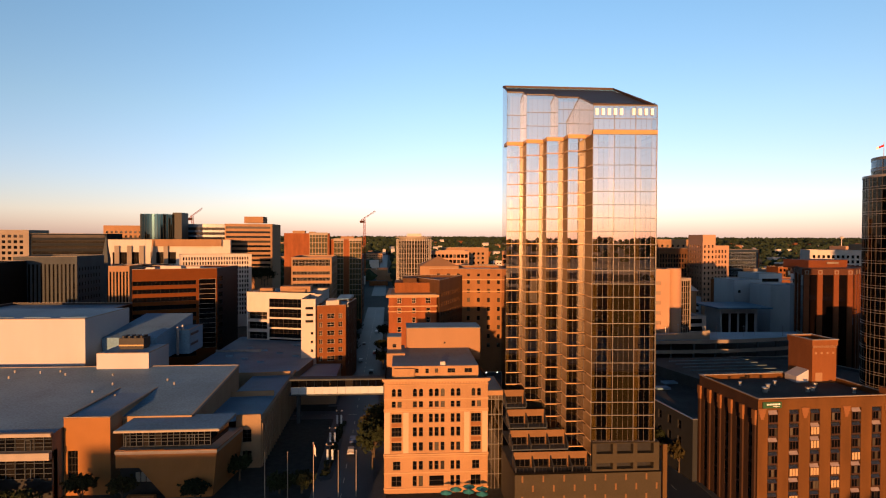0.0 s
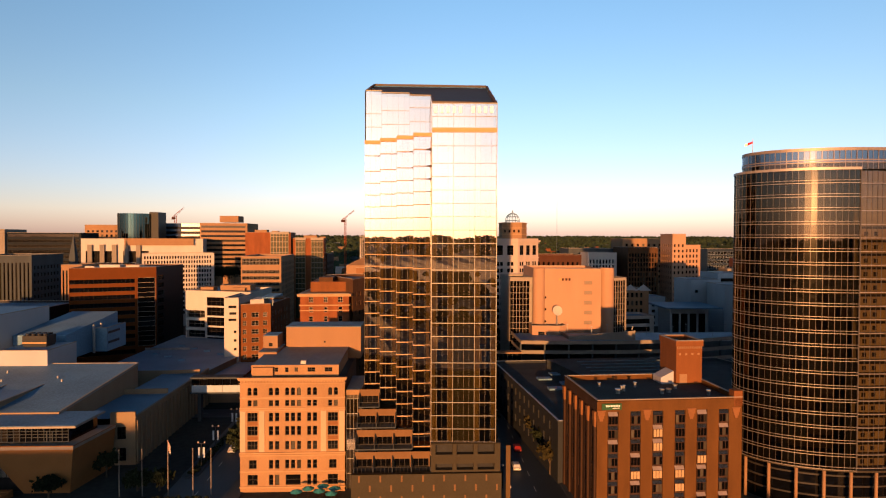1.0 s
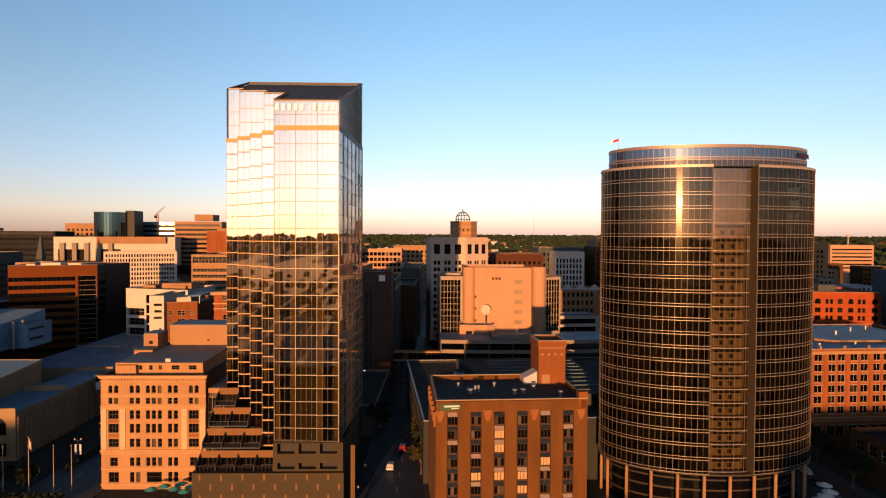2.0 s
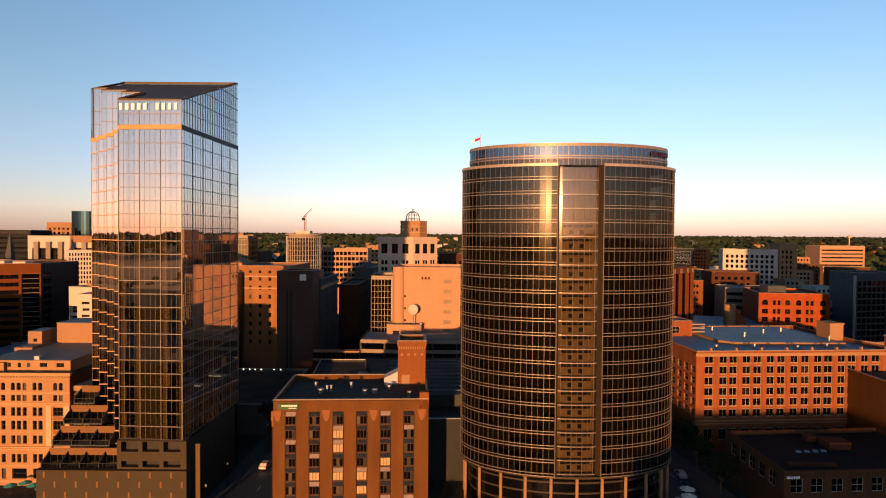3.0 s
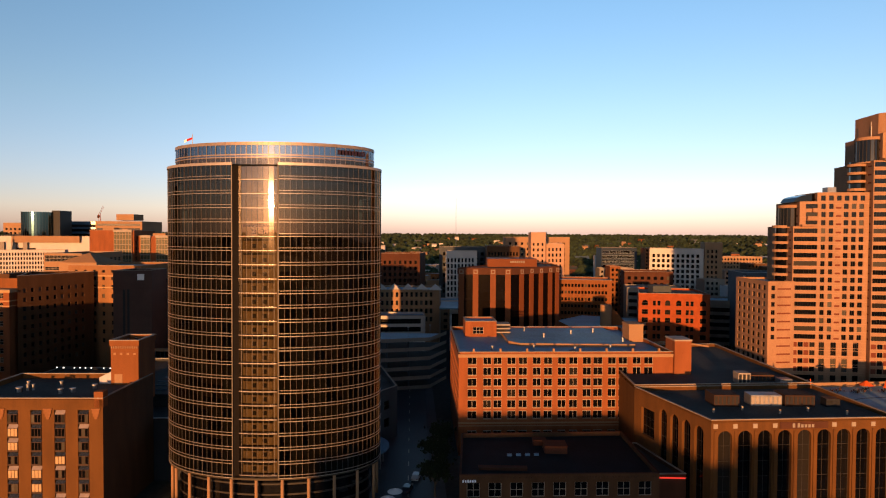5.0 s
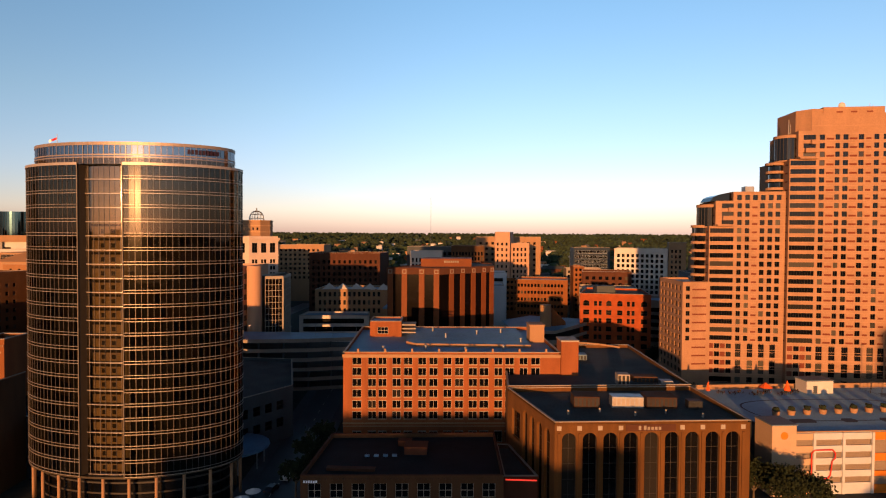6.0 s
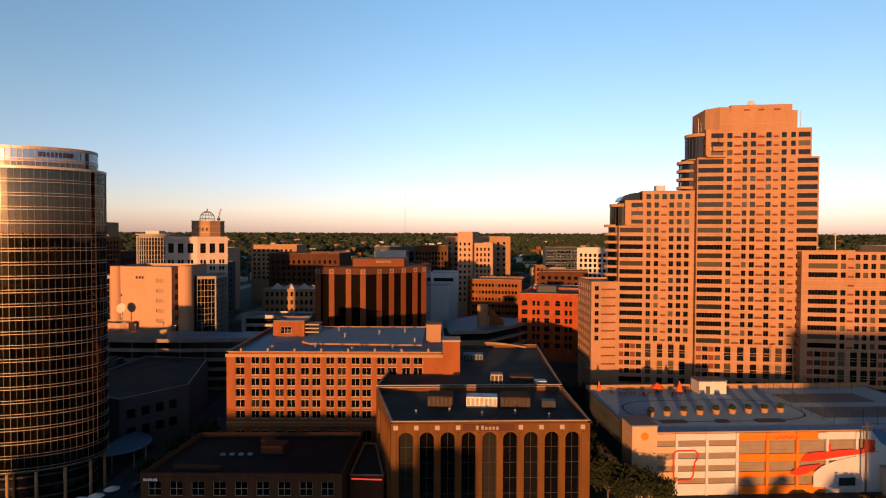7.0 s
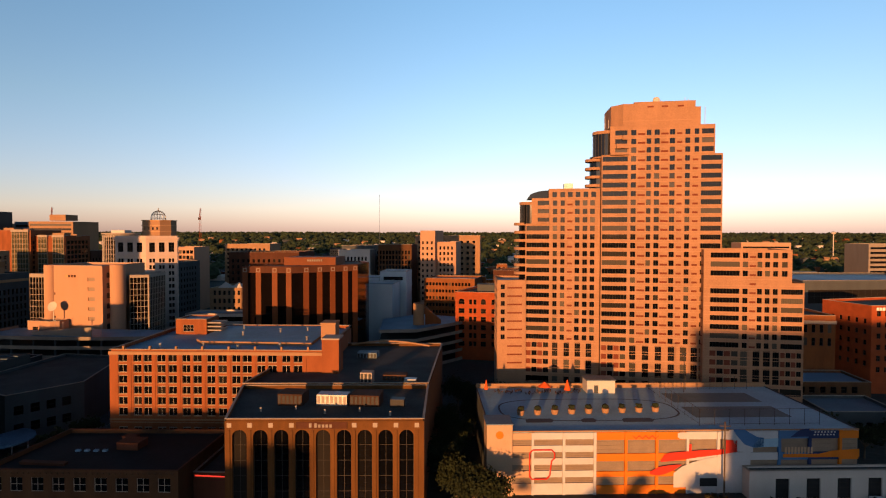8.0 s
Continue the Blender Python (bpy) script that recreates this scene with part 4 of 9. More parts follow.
# ---- oval hotel tower ----
def oval_tower():
    cx, cy, A, B = 136.5, 137.3, 23.6, 13.4
    ob = thing("oval_hotel_tower", (cx, cy, 0), "oval dark-glass hotel tower with copper-lit mullions", "tower")
    glass = coated_glass("bronze_tower_glass", (0.27, 0.25, 0.22), (0.23, 0.22, 0.18), 0.13, 0.014, wave=0.03, bloom=0.05)
    bay_glass = coated_glass("clear_bay_glass", (0.27, 0.245, 0.225), (0.60, 0.54, 0.43), 0.28, 0.022, bloom=0.04)
    drum_glass = coated_glass("drum_blue_glass", (0.34, 0.39, 0.46), (0.12, 0.12, 0.13), 0.42, 0.02, wave=0.03, bloom=0.05)
    M_MULL = mat("bronze_lit_mullion", (0.078, 0.068, 0.060), 0.5, 0.1, 0.8, 6, metal=0.35)
    M_DRAPE = mat("olive_drape", (0.050, 0.050, 0.042), 0.9, 0.3, 1.2, 5)
    z_low, z_top, n_f = 9.4, 73.3, 22
    fh = (z_top - z_low) / n_f
    half = 4.7   # half the flat bay's width
    # even steps round the oval by arc length
    N = 720
    pts = [(A * math.cos(2 * math.pi * k / N), B * math.sin(2 * math.pi * k / N)) for k in range(N + 1)]
    acc = [0.0]
    for k in range(N):
        acc.append(acc[-1] + math.dist(pts[k], pts[k + 1]))
    NP = 100

    def on(f, scale=0.0):
        want = (f % 1.0) * acc[-1]
        k = max(0, min(N - 1, int(np.searchsorted(acc, want)) - 1))
        t = (want - acc[k]) / (acc[k + 1] - acc[k])
        x, y = pts[k][0] * (1 - t) + pts[k + 1][0] * t, pts[k][1] * (1 - t) + pts[k + 1][1] * t
        nx, ny = x / A ** 2, y / B ** 2
        q = math.hypot(nx, ny)
        return x + nx / q * scale, y + ny / q * scale

    ring = [on(k / NP) for k in range(NP)]
    in_bay = [abs((ring[k][0] + ring[(k + 1) % NP][0]) / 2 - .3) < half and ring[k][1] < 0 for k in range(NP)]
    # slabs and rooms behind
    inn = [on(k / 48, -1.2) for k in range(48)]
    s = Shape()
    s.v += [(x, y, 0) for x, y in inn]
    s.f.append(tuple(range(48))), s.m.append(0)
    me = s.data("room_floor", M_ROOM)
    for j in range(n_f + 1):
        part("room_floor", me, None, ob, at=(0, 0, z_low + fh * j))
    s = Shape()
    core = [on(k / 32, -5.0) for k in range(32)]
    s.prism(core, 0, z_top + 3, 0)
    part("inner_core", s, M_ROOM, ob)
    made = 0
    for j in range(n_f):
        st = new("storey"); st.parent = ob
        z0 = z_low + fh * j
        fr, lo = Shape(), Shape()
        for k in range(NP):
            if in_bay[k]:
                continue
            (x0, y0), (x1, y1) = ring[k], ring[(k + 1) % NP]
            m0 = on(k / NP, .07)
            w = .05 if k % 2 else .026
            tx, ty = (x1 - x0), (y1 - y0)
            q = math.hypot(tx, ty)
            tx, ty = tx / q * w, ty / q * w
            ox2, oy2 = m0[0] - x0, m0[1] - y0
            # mullion
            fr.quad((x0 - tx + ox2, y0 - ty + oy2, z0), (x0 + tx + ox2, y0 + ty + oy2, z0), (x0 + tx + ox2, y0 + ty + oy2, z0 + fh), (x0 - tx + ox2, y0 - ty + oy2, z0 + fh))
            fr.quad((x0 + tx + ox2, y0 + ty + oy2, z0), (x0 + tx, y0 + ty, z0), (x0 + tx, y0 + ty, z0 + fh), (x0 + tx + ox2, y0 + ty + oy2, z0 + fh))
            fr.quad((x0 - tx, y0 - ty, z0), (x0 - tx + ox2, y0 - ty + oy2, z0), (x0 - tx + ox2, y0 - ty + oy2, z0 + fh), (x0 - tx, y0 - ty, z0 + fh))
            # two bands a storey
            n1 = on((k + 1) / NP, .13)
            n0 = on(k / NP, .13)
            for za, zb in ((.0, .09), (.60, .67)):
                fr.quad((*n0, z0 + za), (*n1, z0 + za), (*n1, z0 + zb), (*n0, z0 + zb), 1)
                fr.quad((*n0, z0 + zb), (*n1, z0 + zb), (x1, y1, z0 + zb), (x0, y0, z0 + zb), 1)
                fr.quad((x0, y0, z0 + za), (x1, y1, z0 + za), (*n1, z0 + za), (*n0, z0 + za), 1)
            # panes
            g = Shape()
            g.quad((x0, y0, z0 + .1), (x1, y1, z0 + .1), (x1, y1, z0 + fh), (x0, y0, z0 + fh))
            near = y0 < -6 and made < 300 and 6 <= j
            if near:
                made += 1
                part("pane", g, glass, st)
            else:
                lo.quad(*g.v)
        part("mullion_frame", fr, [M_MULL, M_BAND], st)
        part("glazing", lo, glass, st, kind="stuff")
        # drapes drawn in about half of the rooms
        cu, drawn = Shape(), False
        for k in range(NP):
            if k % 3 == 0:
                drawn = random.random() < .5
            if ring[k][1] < 3 and not in_bay[k] and (drawn or random.random() < .12):
                p, q = on((k + .04) / NP, -.45), on((k + .96) / NP, -.45)
                cu.quad((*p, z0 + .1), (*q, z0 + .1), (*q, z0 + fh - .1), (*p, z0 + fh - .1))
        part("drapes", cu, M_DRAPE, st, kind="stuff")
    # recessed glazed bay down the river front, in line with the drum above
    bay = new("front_bay"); bay.parent = ob
    ks = [k for k in range(NP) if in_bay[k]]
    f0, f1 = ks[0] / NP, (ks[-1] + 1) / NP
    deep = -1.6
    stone = mat("bay_back_wall", (0.240, 0.195, 0.125), .85, .15, .5, 4)
    e0, e1, o0, o1 = on(f0, deep), on(f1, deep), on(f0, .12), on(f1, .12)
    c0, c1 = (e0[0] + .55, e0[1]), (e1[0] - .55, e1[1])
    cuts = [c0] + [on(k / NP, deep) for k in ks[1:]] + [c1]
    back = [(x, y + 1.5) for x, y in cuts]
    for j in range(n_f):
        z0 = z_low + fh * j
        for i in range(len(cuts) - 1):
            g = Shape()
            (xa, ya), (xb, yb) = cuts[i], cuts[i + 1]
            tip = random.uniform(-.012, .012)
            g.quad((xa, ya, z0), (xb, yb, z0), (xb, yb + tip, z0 + fh), (xa, ya + tip, z0 + fh))
            part("pane", g, bay_glass, bay)
        s = Shape()
        s.prism([(x, y - .28) for x, y in cuts] + [(c1[0], c1[1] + .3), (c0[0], c0[1] + .3)], z0 - .05, z0 + .10)
        part("storey_ledge", s, M_BAND, bay)
        s = Shape()
        for i in range(len(cuts) - 1):
            s.quad((*back[i], z0), (*back[i + 1], z0), (*back[i + 1], z0 + fh), (*back[i], z0 + fh))
        part("back_wall", s, stone, bay)
        if j < 18:
            xa, xb = back[1][0] + .2, back[-2][0] - .5
            ym = min(y for x, y in back)
            s = Shape()
            s.box(xa, ym - .95, z0 + 2.0, xb, ym - .6, z0 + 2.5)
            part("dark_screen", s, M_DARK, bay)
            for q in (.32, .68):
                s = Shape()
                xm = xa + (xb - xa) * q
                s.box(xm - .42, ym - .12, z0 + .5, xm + .42, ym - .04, z0 + 1.4)
                part("dark_opening", s, M_DARK, bay)
    s = Shape()
    for i in range(1, len(cuts) - 1):
        x, y = cuts[i]
        w = .05 if i % 2 else .026
        s.box(x - w, y - .07, z_low, x + w, y + .02, z_top)
    part("mullion_frame", s, M_MULL, bay)
    for o, c in ((o0, c0), (c1, o1)):
        s = Shape()
        s.quad((*o, z_low - .3), (*c, z_low - .3), (*c, z_top), (*o, z_top))
        part("bay_jamb", s, M_BRONZE, bay, "splayed dark bronze jamb")
        x, y = o0 if o is o0 else o1
        s = Shape()
        s.box(x - .09, y - .06, z_low - .3, x + .09, y + .12, z_top + .5)
        part("bay_edge", s, M_MULL, bay)
    # drum on top, set back: smoked glass, a copper band, blue windows and a copper rim
    dr = new("roof_drum"); dr.parent = ob
    smoked, fr, blue = Shape(), Shape(), Shape()
    for k in range(NP):
        p, q = on(k / NP, -1.6), on((k + 1) / NP, -1.6)
        p2, q2 = on(k / NP, -1.5), on((k + 1) / NP, -1.5)
        smoked.quad((*p, 73.3), (*q, 73.3), (*q, 75.0), (*p, 75.0))
        blue.quad((*p, 75.0), (*q, 75.0), (*q, 78.0), (*p, 78.0))
        for za, zb in ((73.35, 73.5), (74.85, 75.05), (75.35, 75.6), (77.45, 78.1)):
            fr.quad((*p2, za), (*q2, za), (*q2, zb), (*p2, zb))
            fr.quad((*p2, zb), (*q2, zb), (*q, zb), (*p, zb))
            fr.quad((*p, za), (*q, za), (*q2, za), (*p2, za))
        w = .06 if k % 2 else .03
        d = (q[0] - p[0]) * w, (q[1] - p[1]) * w
        fr.quad((p2[0] - d[0], p2[1] - d[1], 73.4), (p2[0] + d[0], p2[1] + d[1], 73.4), (p2[0] + d[0], p2[1] + d[1], 78.1), (p2[0] - d[0], p2[1] - d[1], 78.1))
    part("smoked_glass", smoked, bay_glass, dr)
    part("drum_glass", blue, drum_glass, dr)
    part("drum_frame", fr, mat("dull_copper_frame", (0.19, 0.15, 0.125), .45, .1, .8, 6, metal=.4), dr)
    s = Shape()
    for k in range(NP):
        p, q = on(k / NP, -1.9), on((k + 1) / NP, -1.9)
        s.quad((*p, 73.3), (*q, 73.3), (*q, 77.4), (*p, 77.4))
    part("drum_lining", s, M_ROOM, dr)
    s = Shape()
    s.v += [(*on(k / NP, -.0), 73.32) for k in range(NP)]
    s.f.append(tuple(range(NP))), s.m.append(0)
    s.v += [(*on(k / NP, -1.6), 77.5) for k in range(NP)]
    s.f.append(tuple(range(NP, 2 * NP))), s.m.append(0)
    part("roof", s, M_ROOF_D, ob)
    s = Shape()
    for k in range(NP):
        if in_bay[k]:
            continue
        p, q, p2, q2 = on(k / NP, .2), on((k + 1) / NP, .2), on(k / NP, -.3), on((k + 1) / NP, -.3)
        s.quad((*p, 73.2), (*q, 73.2), (*q, 73.75), (*p, 73.75)), s.quad((*p, 73.75), (*q, 73.75), (*q2, 73.75), (*p2, 73.75))
        s.quad((*p2, 73.2), (*p2, 73.75), (*q2, 73.75), (*q2, 73.2))
    part("rim", s, M_BAND, ob)
    # brand on the drum: plain dark blocks
    for k in range(9):
        f = 0.895 + k * .0068
        p = on(f, -1.3)
        s = Shape()
        s.box(0, -.08, 0, .5, 0, .95)
        part("sign_block", s, mat("dark_plum_sign", (0.020, 0.010, 0.018), .5, .05), dr, "dark plum raised sign block", at=(p[0], p[1], 76.0), rz=math.atan2(on(f + .001)[1] - on(f)[1], on(f + .001)[0] - on(f)[0]))
    # flagpole
    fl = thing("flagpole", (116.9, 138.9, 73.3), "white flagpole with a small red and white flag", "flagpole")
    s = Shape()
    s.cyl(0, 0, 0, 8.6, .07, 6)
    part("pole", s, M_WHITE, fl)
    s = Shape()
    for k in range(6):
        a, b = -k * .32, -(k + 1) * .32
        s.quad((a, .08 * math.sin(k), 8.0 - k * .13), (b, .08 * math.sin(k + 1), 7.87 - k * .13), (b, .08 * math.sin(k + 1), 7.35 - k * .15), (a, .08 * math.sin(k), 7.45 - k * .12), 0 if k < 4 else 1)
    part("flag", s, [mat("red_flag", (0.310, 0.019, 0.019), .9, .1), M_LETTER], fl)
    # colonnade and lobby
    s = Shape()
    lob = [on(k / NP, -2.4) for k in range(NP)]
    for k in range(NP):
        p, q = lob[k], lob[(k + 1) % NP]
        s.quad((*p, 0), (*q, 0), (*q, z_low), (*p, z_low))
    part("lobby_glass", s, M_PANE_D, ob)
    for z in (2.6, 5.0, 7.2):
        s = Shape()
        for k in range(NP):
            p, q, p2, q2 = on(k / NP, -2.1), on((k + 1) / NP, -2.1), on(k / NP, -2.5), on((k + 1) / NP, -2.5)
            s.quad((*p, z), (*q, z), (*q, z + .35), (*p, z + .35)), s.quad((*p, z + .35), (*q, z + .35), (*q2, z + .35), (*p2, z + .35))
        part("lobby_band", s, M_FRAME, ob)
    s = Shape()
    for k in range(NP):
        p, q = on(k / NP, .1), on((k + 1) / NP, .1)
        r, t = on((k + 1) / NP, -2.5), on(k / NP, -2.5)
        s.quad((*p, z_low), (*t, z_low), (*r, z_low), (*q, z_low)), s.quad((*p, z_low - .3), (*q, z_low - .3), (*q, z_low + .1), (*p, z_low + .1))
    part("soffit", s, M_BRONZE, ob)
    for k in range(22):
        p = on((k + .5) / 22, -.6)
        c = Shape()
        c.cyl(0, 0, 0, z_low, .34, 14)
        part("column", c, M_PEACH, ob, at=(p[0], p[1], 0), smooth=True)
    # low glazed canopy roof beside it
    cn = thing("entrance_canopy", (152.0, 149.5, 0), "low curved pale entrance canopy beside the oval tower", "canopy")
    s = Shape()
    for k in range(10):
        a0, a1 = math.pi * (k / 10 - .5), math.pi * ((k + 1) / 10 - .5)
        s.tri((0, 6, 6.4), (9 * math.cos(a0) - 1, 6 + 9 * math.sin(a0), 5.2), (9 * math.cos(a1) - 1, 6 + 9 * math.sin(a1), 5.2))
        s.quad((9 * math.cos(a0) - 1, 6 + 9 * math.sin(a0), 4.8), (9 * math.cos(a1) - 1, 6 + 9 * math.sin(a1), 4.8), (9 * math.cos(a1) - 1, 6 + 9 * math.sin(a1), 5.2), (9 * math.cos(a0) - 1, 6 + 9 * math.sin(a0), 5.2))
    part("canopy_roof", s, M_ROOF_L, cn)
    for a in (-60, -20, 20, 60):
        c = Shape()
        c.cyl(7.5 * math.cos(radians(a)) - 1, 6 + 7.5 * math.sin(radians(a)), 0, 5.3, .2, 8)
        part("post", c, M_STEEL, cn)


oval_tower()


# ---- convention centre ----
def convention_centre():
    ob = thing("convention_centre", (-47.5, 141.0, 0), "low pale-roofed convention centre with a brick pavilion and glass fronts", "building")
    ox, oy = -47.5, 141.0
    tan = mat("orange_brick_cladding", (0.192, 0.084, 0.026), 0.9, 0.08, 0.25, 8)
    beige = mat("beige_stone_cladding", (0.192, 0.132, 0.080), 0.88, 0.1, 0.25, 6, streak=1)
    zr = lambda x, y: 15.3 + max(0, y) * .085

    def R(x, y):
        return (x - ox, y - oy)
    # large sloping membrane roof and walls under it
    hall = new("main_hall"); hall.parent = ob
    poly = [R(-170, 140), R(-74, 140), R(-74, 150), R(-47.6, 150), R(-47.3, 190), R(-170, 190)]
    s = Shape()
    s.v += [(x, y, zr(x, y)) for x, y in poly]
    s.f.append(tuple(range(6))), s.m.append(0)
    part("roof", s, M_ROOF_L, hall)
    s = Shape()
    for i in range(6):
        p, q = poly[i], poly[(i + 1) % 6]
        s.quad((*p, 15.1 if i == 0 else 0), (*q, 15.1 if i == 0 else 0), (*q, zr(*q) - .02), (*p, zr(*p) - .02))
    part("wall", s, beige, hall)
    s = Shape()
    for p, q in ((poly[0], poly[1]), (poly[3], poly[4]), (poly[4], poly[5])):
        d = Vector((q[0] - p[0], q[1] - p[1])).normalized() * .25
        n = (d.y, -d.x)
        zp, zq = zr(*p), zr(*q)
        a, b, c, e = (p[0] + n[0], p[1] + n[1]), (q[0] + n[0], q[1] + n[1]), (q[0] - n[0], q[1] - n[1]), (p[0] - n[0], p[1] - n[1])
        s.quad((*a, zp + .15), (*b, zq + .15), (*c, zq + .15), (*e, zp + .15)), s.quad((*a, zp - .5), (*b, zq - .5), (*b, zq + .15), (*a, zp + .15)), s.quad((*c, zq - .1), (*e, zp - .1), (*e, zp + .15), (*c, zq + .15))
    part("roof_edge", s, M_COPING, hall)
    for k in range(14):
        v = Shape()
        v.cyl(0, 0, 0, .7, .3, 8)
        x, y = -60 - random.random() * 70 - ox, 150 + random.random() * 35 - oy
        part("roof_vent", v, M_STEEL, hall, at=(x, y, zr(x, y)))
    # glass front, two storeys
    for z0, z1 in ((11.6, 15.0), (5.4, 10.0)):
        fr = Shape()
        x = -118.0
        while x < -74.2:
            g = Shape()
            g.quad((0, 0, 0), (2.0, 0, 0), (2.0, 0, z1 - z0), (0, 0, z1 - z0))
            part("pane", g, M_PANE_D, hall, at=(x - ox, 140.6 - oy, z0))
            fr.box(x - ox - .06, 140.4 - oy, z0, x - ox + .06, 140.6 - oy, z1)
            x += 2.0
        for f in (0, .25, .5, .75, 1):
            z = z0 + (z1 - z0) * f
            fr.box(-118 - ox, 140.4 - oy, z - .05, -74 - ox, 140.6 - oy, z + .05)
        for dx in (-80, -90):
            for e in (0, 1.2):
                fr.box(dx + e - ox, 140.3 - oy, z0, dx + e + .15 - ox, 140.6 - oy, z0 + 2.4)
            fr.box(dx - ox, 140.3 - oy, z0 + 2.25, dx + 1.35 - ox, 140.6 - oy, z0 + 2.4)
        part("window_frame", fr, M_CONC_G, hall)
    s = Shape()
    s.box(-170 - ox, 139.4 - oy, 15.0, -74 - ox, 140.6 - oy, 15.7), s.box(-170 - ox, 138.8 - oy, 10.0, -74 - ox, 140.6 - oy, 11.6)
    part("fascia", s, M_COPING, hall)
    s = Shape()
    s.box(-170 - ox, 140.65 - oy, 0, -74 - ox, 142 - oy, 11.6)
    part("lower_wall", s, M_DARK, hall)
    # brick pylon
    py = new("brick_pylon"); py.parent = ob
    x0, x1, y0, y1 = -73.7 - ox, -63.6 - ox, 144 - oy, 172 - oy
    facade(py, (x0, y0), (x1, y0), 0, 17.6, [(.8, 2.0, 2.2, 8.2, {"nx": 3, "nz": 5})], tan, reveal=.4, pane_m=M_PANE_D, bar=.08)
    for p, q in (((x1, y0), (x1, y1)), ((x1, y1), (x0, y1)), ((x0, y1), (x0, y0))):
        facade(py, p, q, 0, 17.6, [], beige)
    roof_on(py, [(x0, y0), (x1, y0), (x1, y1), (x0, y1)], 17.7, M_ROOF_L, .25, beige, M_COPING)
    # pavilion: canopy, glazed upper floor, battered brick base
    pv = new("glass_pavilion"); pv.parent = ob
    s = Shape()
    s.prism([R(-61.2, 140.3), R(-38.4, 140.5), R(-37.9, 152.5), R(-47.6, 152.5), R(-47.6, 147), R(-61.2, 147)], 15.15, 15.6, 0)
    part("canopy", s, M_COPING, pv)
    s = Shape()
    s.prism([R(-61.0, 140.6), R(-38.6, 140.8), R(-38.1, 152.3), R(-61.0, 152.3)], 15.6, 15.66, 0)
    part("canopy_roof", s, M_ROOF_L, pv)
    fr = Shape()
    for k in range(15):
        x = -59.6 - ox + k * 1.35
        fr.box(x - .06, 141.7 - oy, 11.6, x + .06, 142 - oy, 15.15)
        if k < 14:
            g = Shape()
            g.quad((0, 0, 0), (1.35, 0, 0), (1.35, 0, 3.5), (0, 0, 3.5))
            part("pane", g, M_PANE_D, pv, at=(x, 141.95 - oy, 11.6))
    for z in (11.7, 12.7, 13.4, 14.1, 14.8):
        fr.box(-59.6 - ox, 141.72 - oy, z - .05, -40.7 - ox, 142 - oy, z + .05)
    for e in (-59.2, -45.5, -44.3):
        fr.box(e - ox, 141.6 - oy, 11.6, e + .18 - ox, 142 - oy, 14.2)
    part("window_frame", fr, M_CONC_G, pv)
    g = Shape()
    g.quad((-40.7 - ox, 142 - oy, 11.6), (-39.6 - ox, 152 - oy, 11.6), (-39.6 - ox, 152 - oy, 15.1), (-40.7 - ox, 142 - oy, 15.1))
    part("pane", g, M_PANE_D, pv)
    s = Shape()
    b1 = [R(-61, 140.4), R(-38.9, 140.4), R(-37.2, 156), R(-61, 156)]
    s.prism(b1, 10.3, 11.0)
    part("balcony_edge", s, M_COPING, pv)
    s = Shape()
    bb = [R(-50.5, 141.5), R(-40.3, 141.5), R(-38.4, 156), R(-50.5, 156)]
    s.quad((*bb[0], 0), (*bb[1], 0), (*b1[1], 11.2), (b1[0][0] + 2, b1[0][1], 11.2))
    s.quad((*bb[1], 0), (*bb[2], 0), (*b1[2], 11.2), (*b1[1], 11.2))
    s.quad((b1[0][0], b1[0][1] + .4, 7.2), (*R(-50.5, 140.8), 7.2), (*R(-50.5, 140.8), 11.2), (b1[0][0], b1[0][1] + .4, 11.2))
    part("brick_base", s, tan, pv)
    s = Shape()
    s.box(-61 - ox, 143 - oy, 0, -50.4 - ox, 143.3 - oy, 7.2)
    part("recessed_entry", s, M_DARK, pv)
    for k in range(4):
        w = Shape()
        w.box(0, 0, 0, 1.0, .1, 2.2)
        part("door", w, M_FRAME_L, pv, at=(-57.6 - ox + 1.2 * k, 142.9 - oy, 3.2))
    for k in range(9):
        w = Shape()
        w.box(-58 - ox, 139 - oy - 1.2 * k, 0, -52 - ox, 140.2 - oy - 1.2 * k, max(.1, 1.5 - .17 * k))
        part("step", w, tan, pv)
    # stone wing along the street
    wg = new("stone_wing"); wg.parent = ob
    facade(wg, R(-39.4, 157.6), R(-33.3, 158), 0, 13.4, [(1.6, 6.6, 2.2, 3.2, {"nx": 2, "nz": 3}), (1.6, 1.0, 2.2, 3.4, {"nx": 2, "nz": 3})], beige, reveal=.4, pane_m=M_PANE_D)
    a, b = Vector(R(-33.3, 158)), Vector(R(-34.1, 214.4))
    facade(wg, tuple(a), tuple(b), 0, 12.1, [], beige)
    u = (b - a).normalized()
    for k in range(21):
        p = a + u * (1 + 2.65 * k)
        q = Shape()
        q.prism([(-.5, -.35), (.35, -.35), (.35, .35), (-.5, .35)], 0, 11.2)
        part("pilaster", q, beige, wg, at=(p.x, p.y, 0), rz=0)
    s = Shape()
    s.v += [(*R(-47.3, 157.6), 12.0), (*R(-33.5, 158), 12.0), (*R(-34.3, 214.4), 12.0), (*R(-47.3, 214.4), 12.0)]
    s.f.append((0, 1, 2, 3)), s.m.append(0)
    part("roof", s, M_ROOF_L, wg)
    s = Shape()
    s.prism([R(-47.2, 181.2), R(-35, 182), R(-35, 182.35), R(-47.2, 181.6)], 12.0, 13.5)
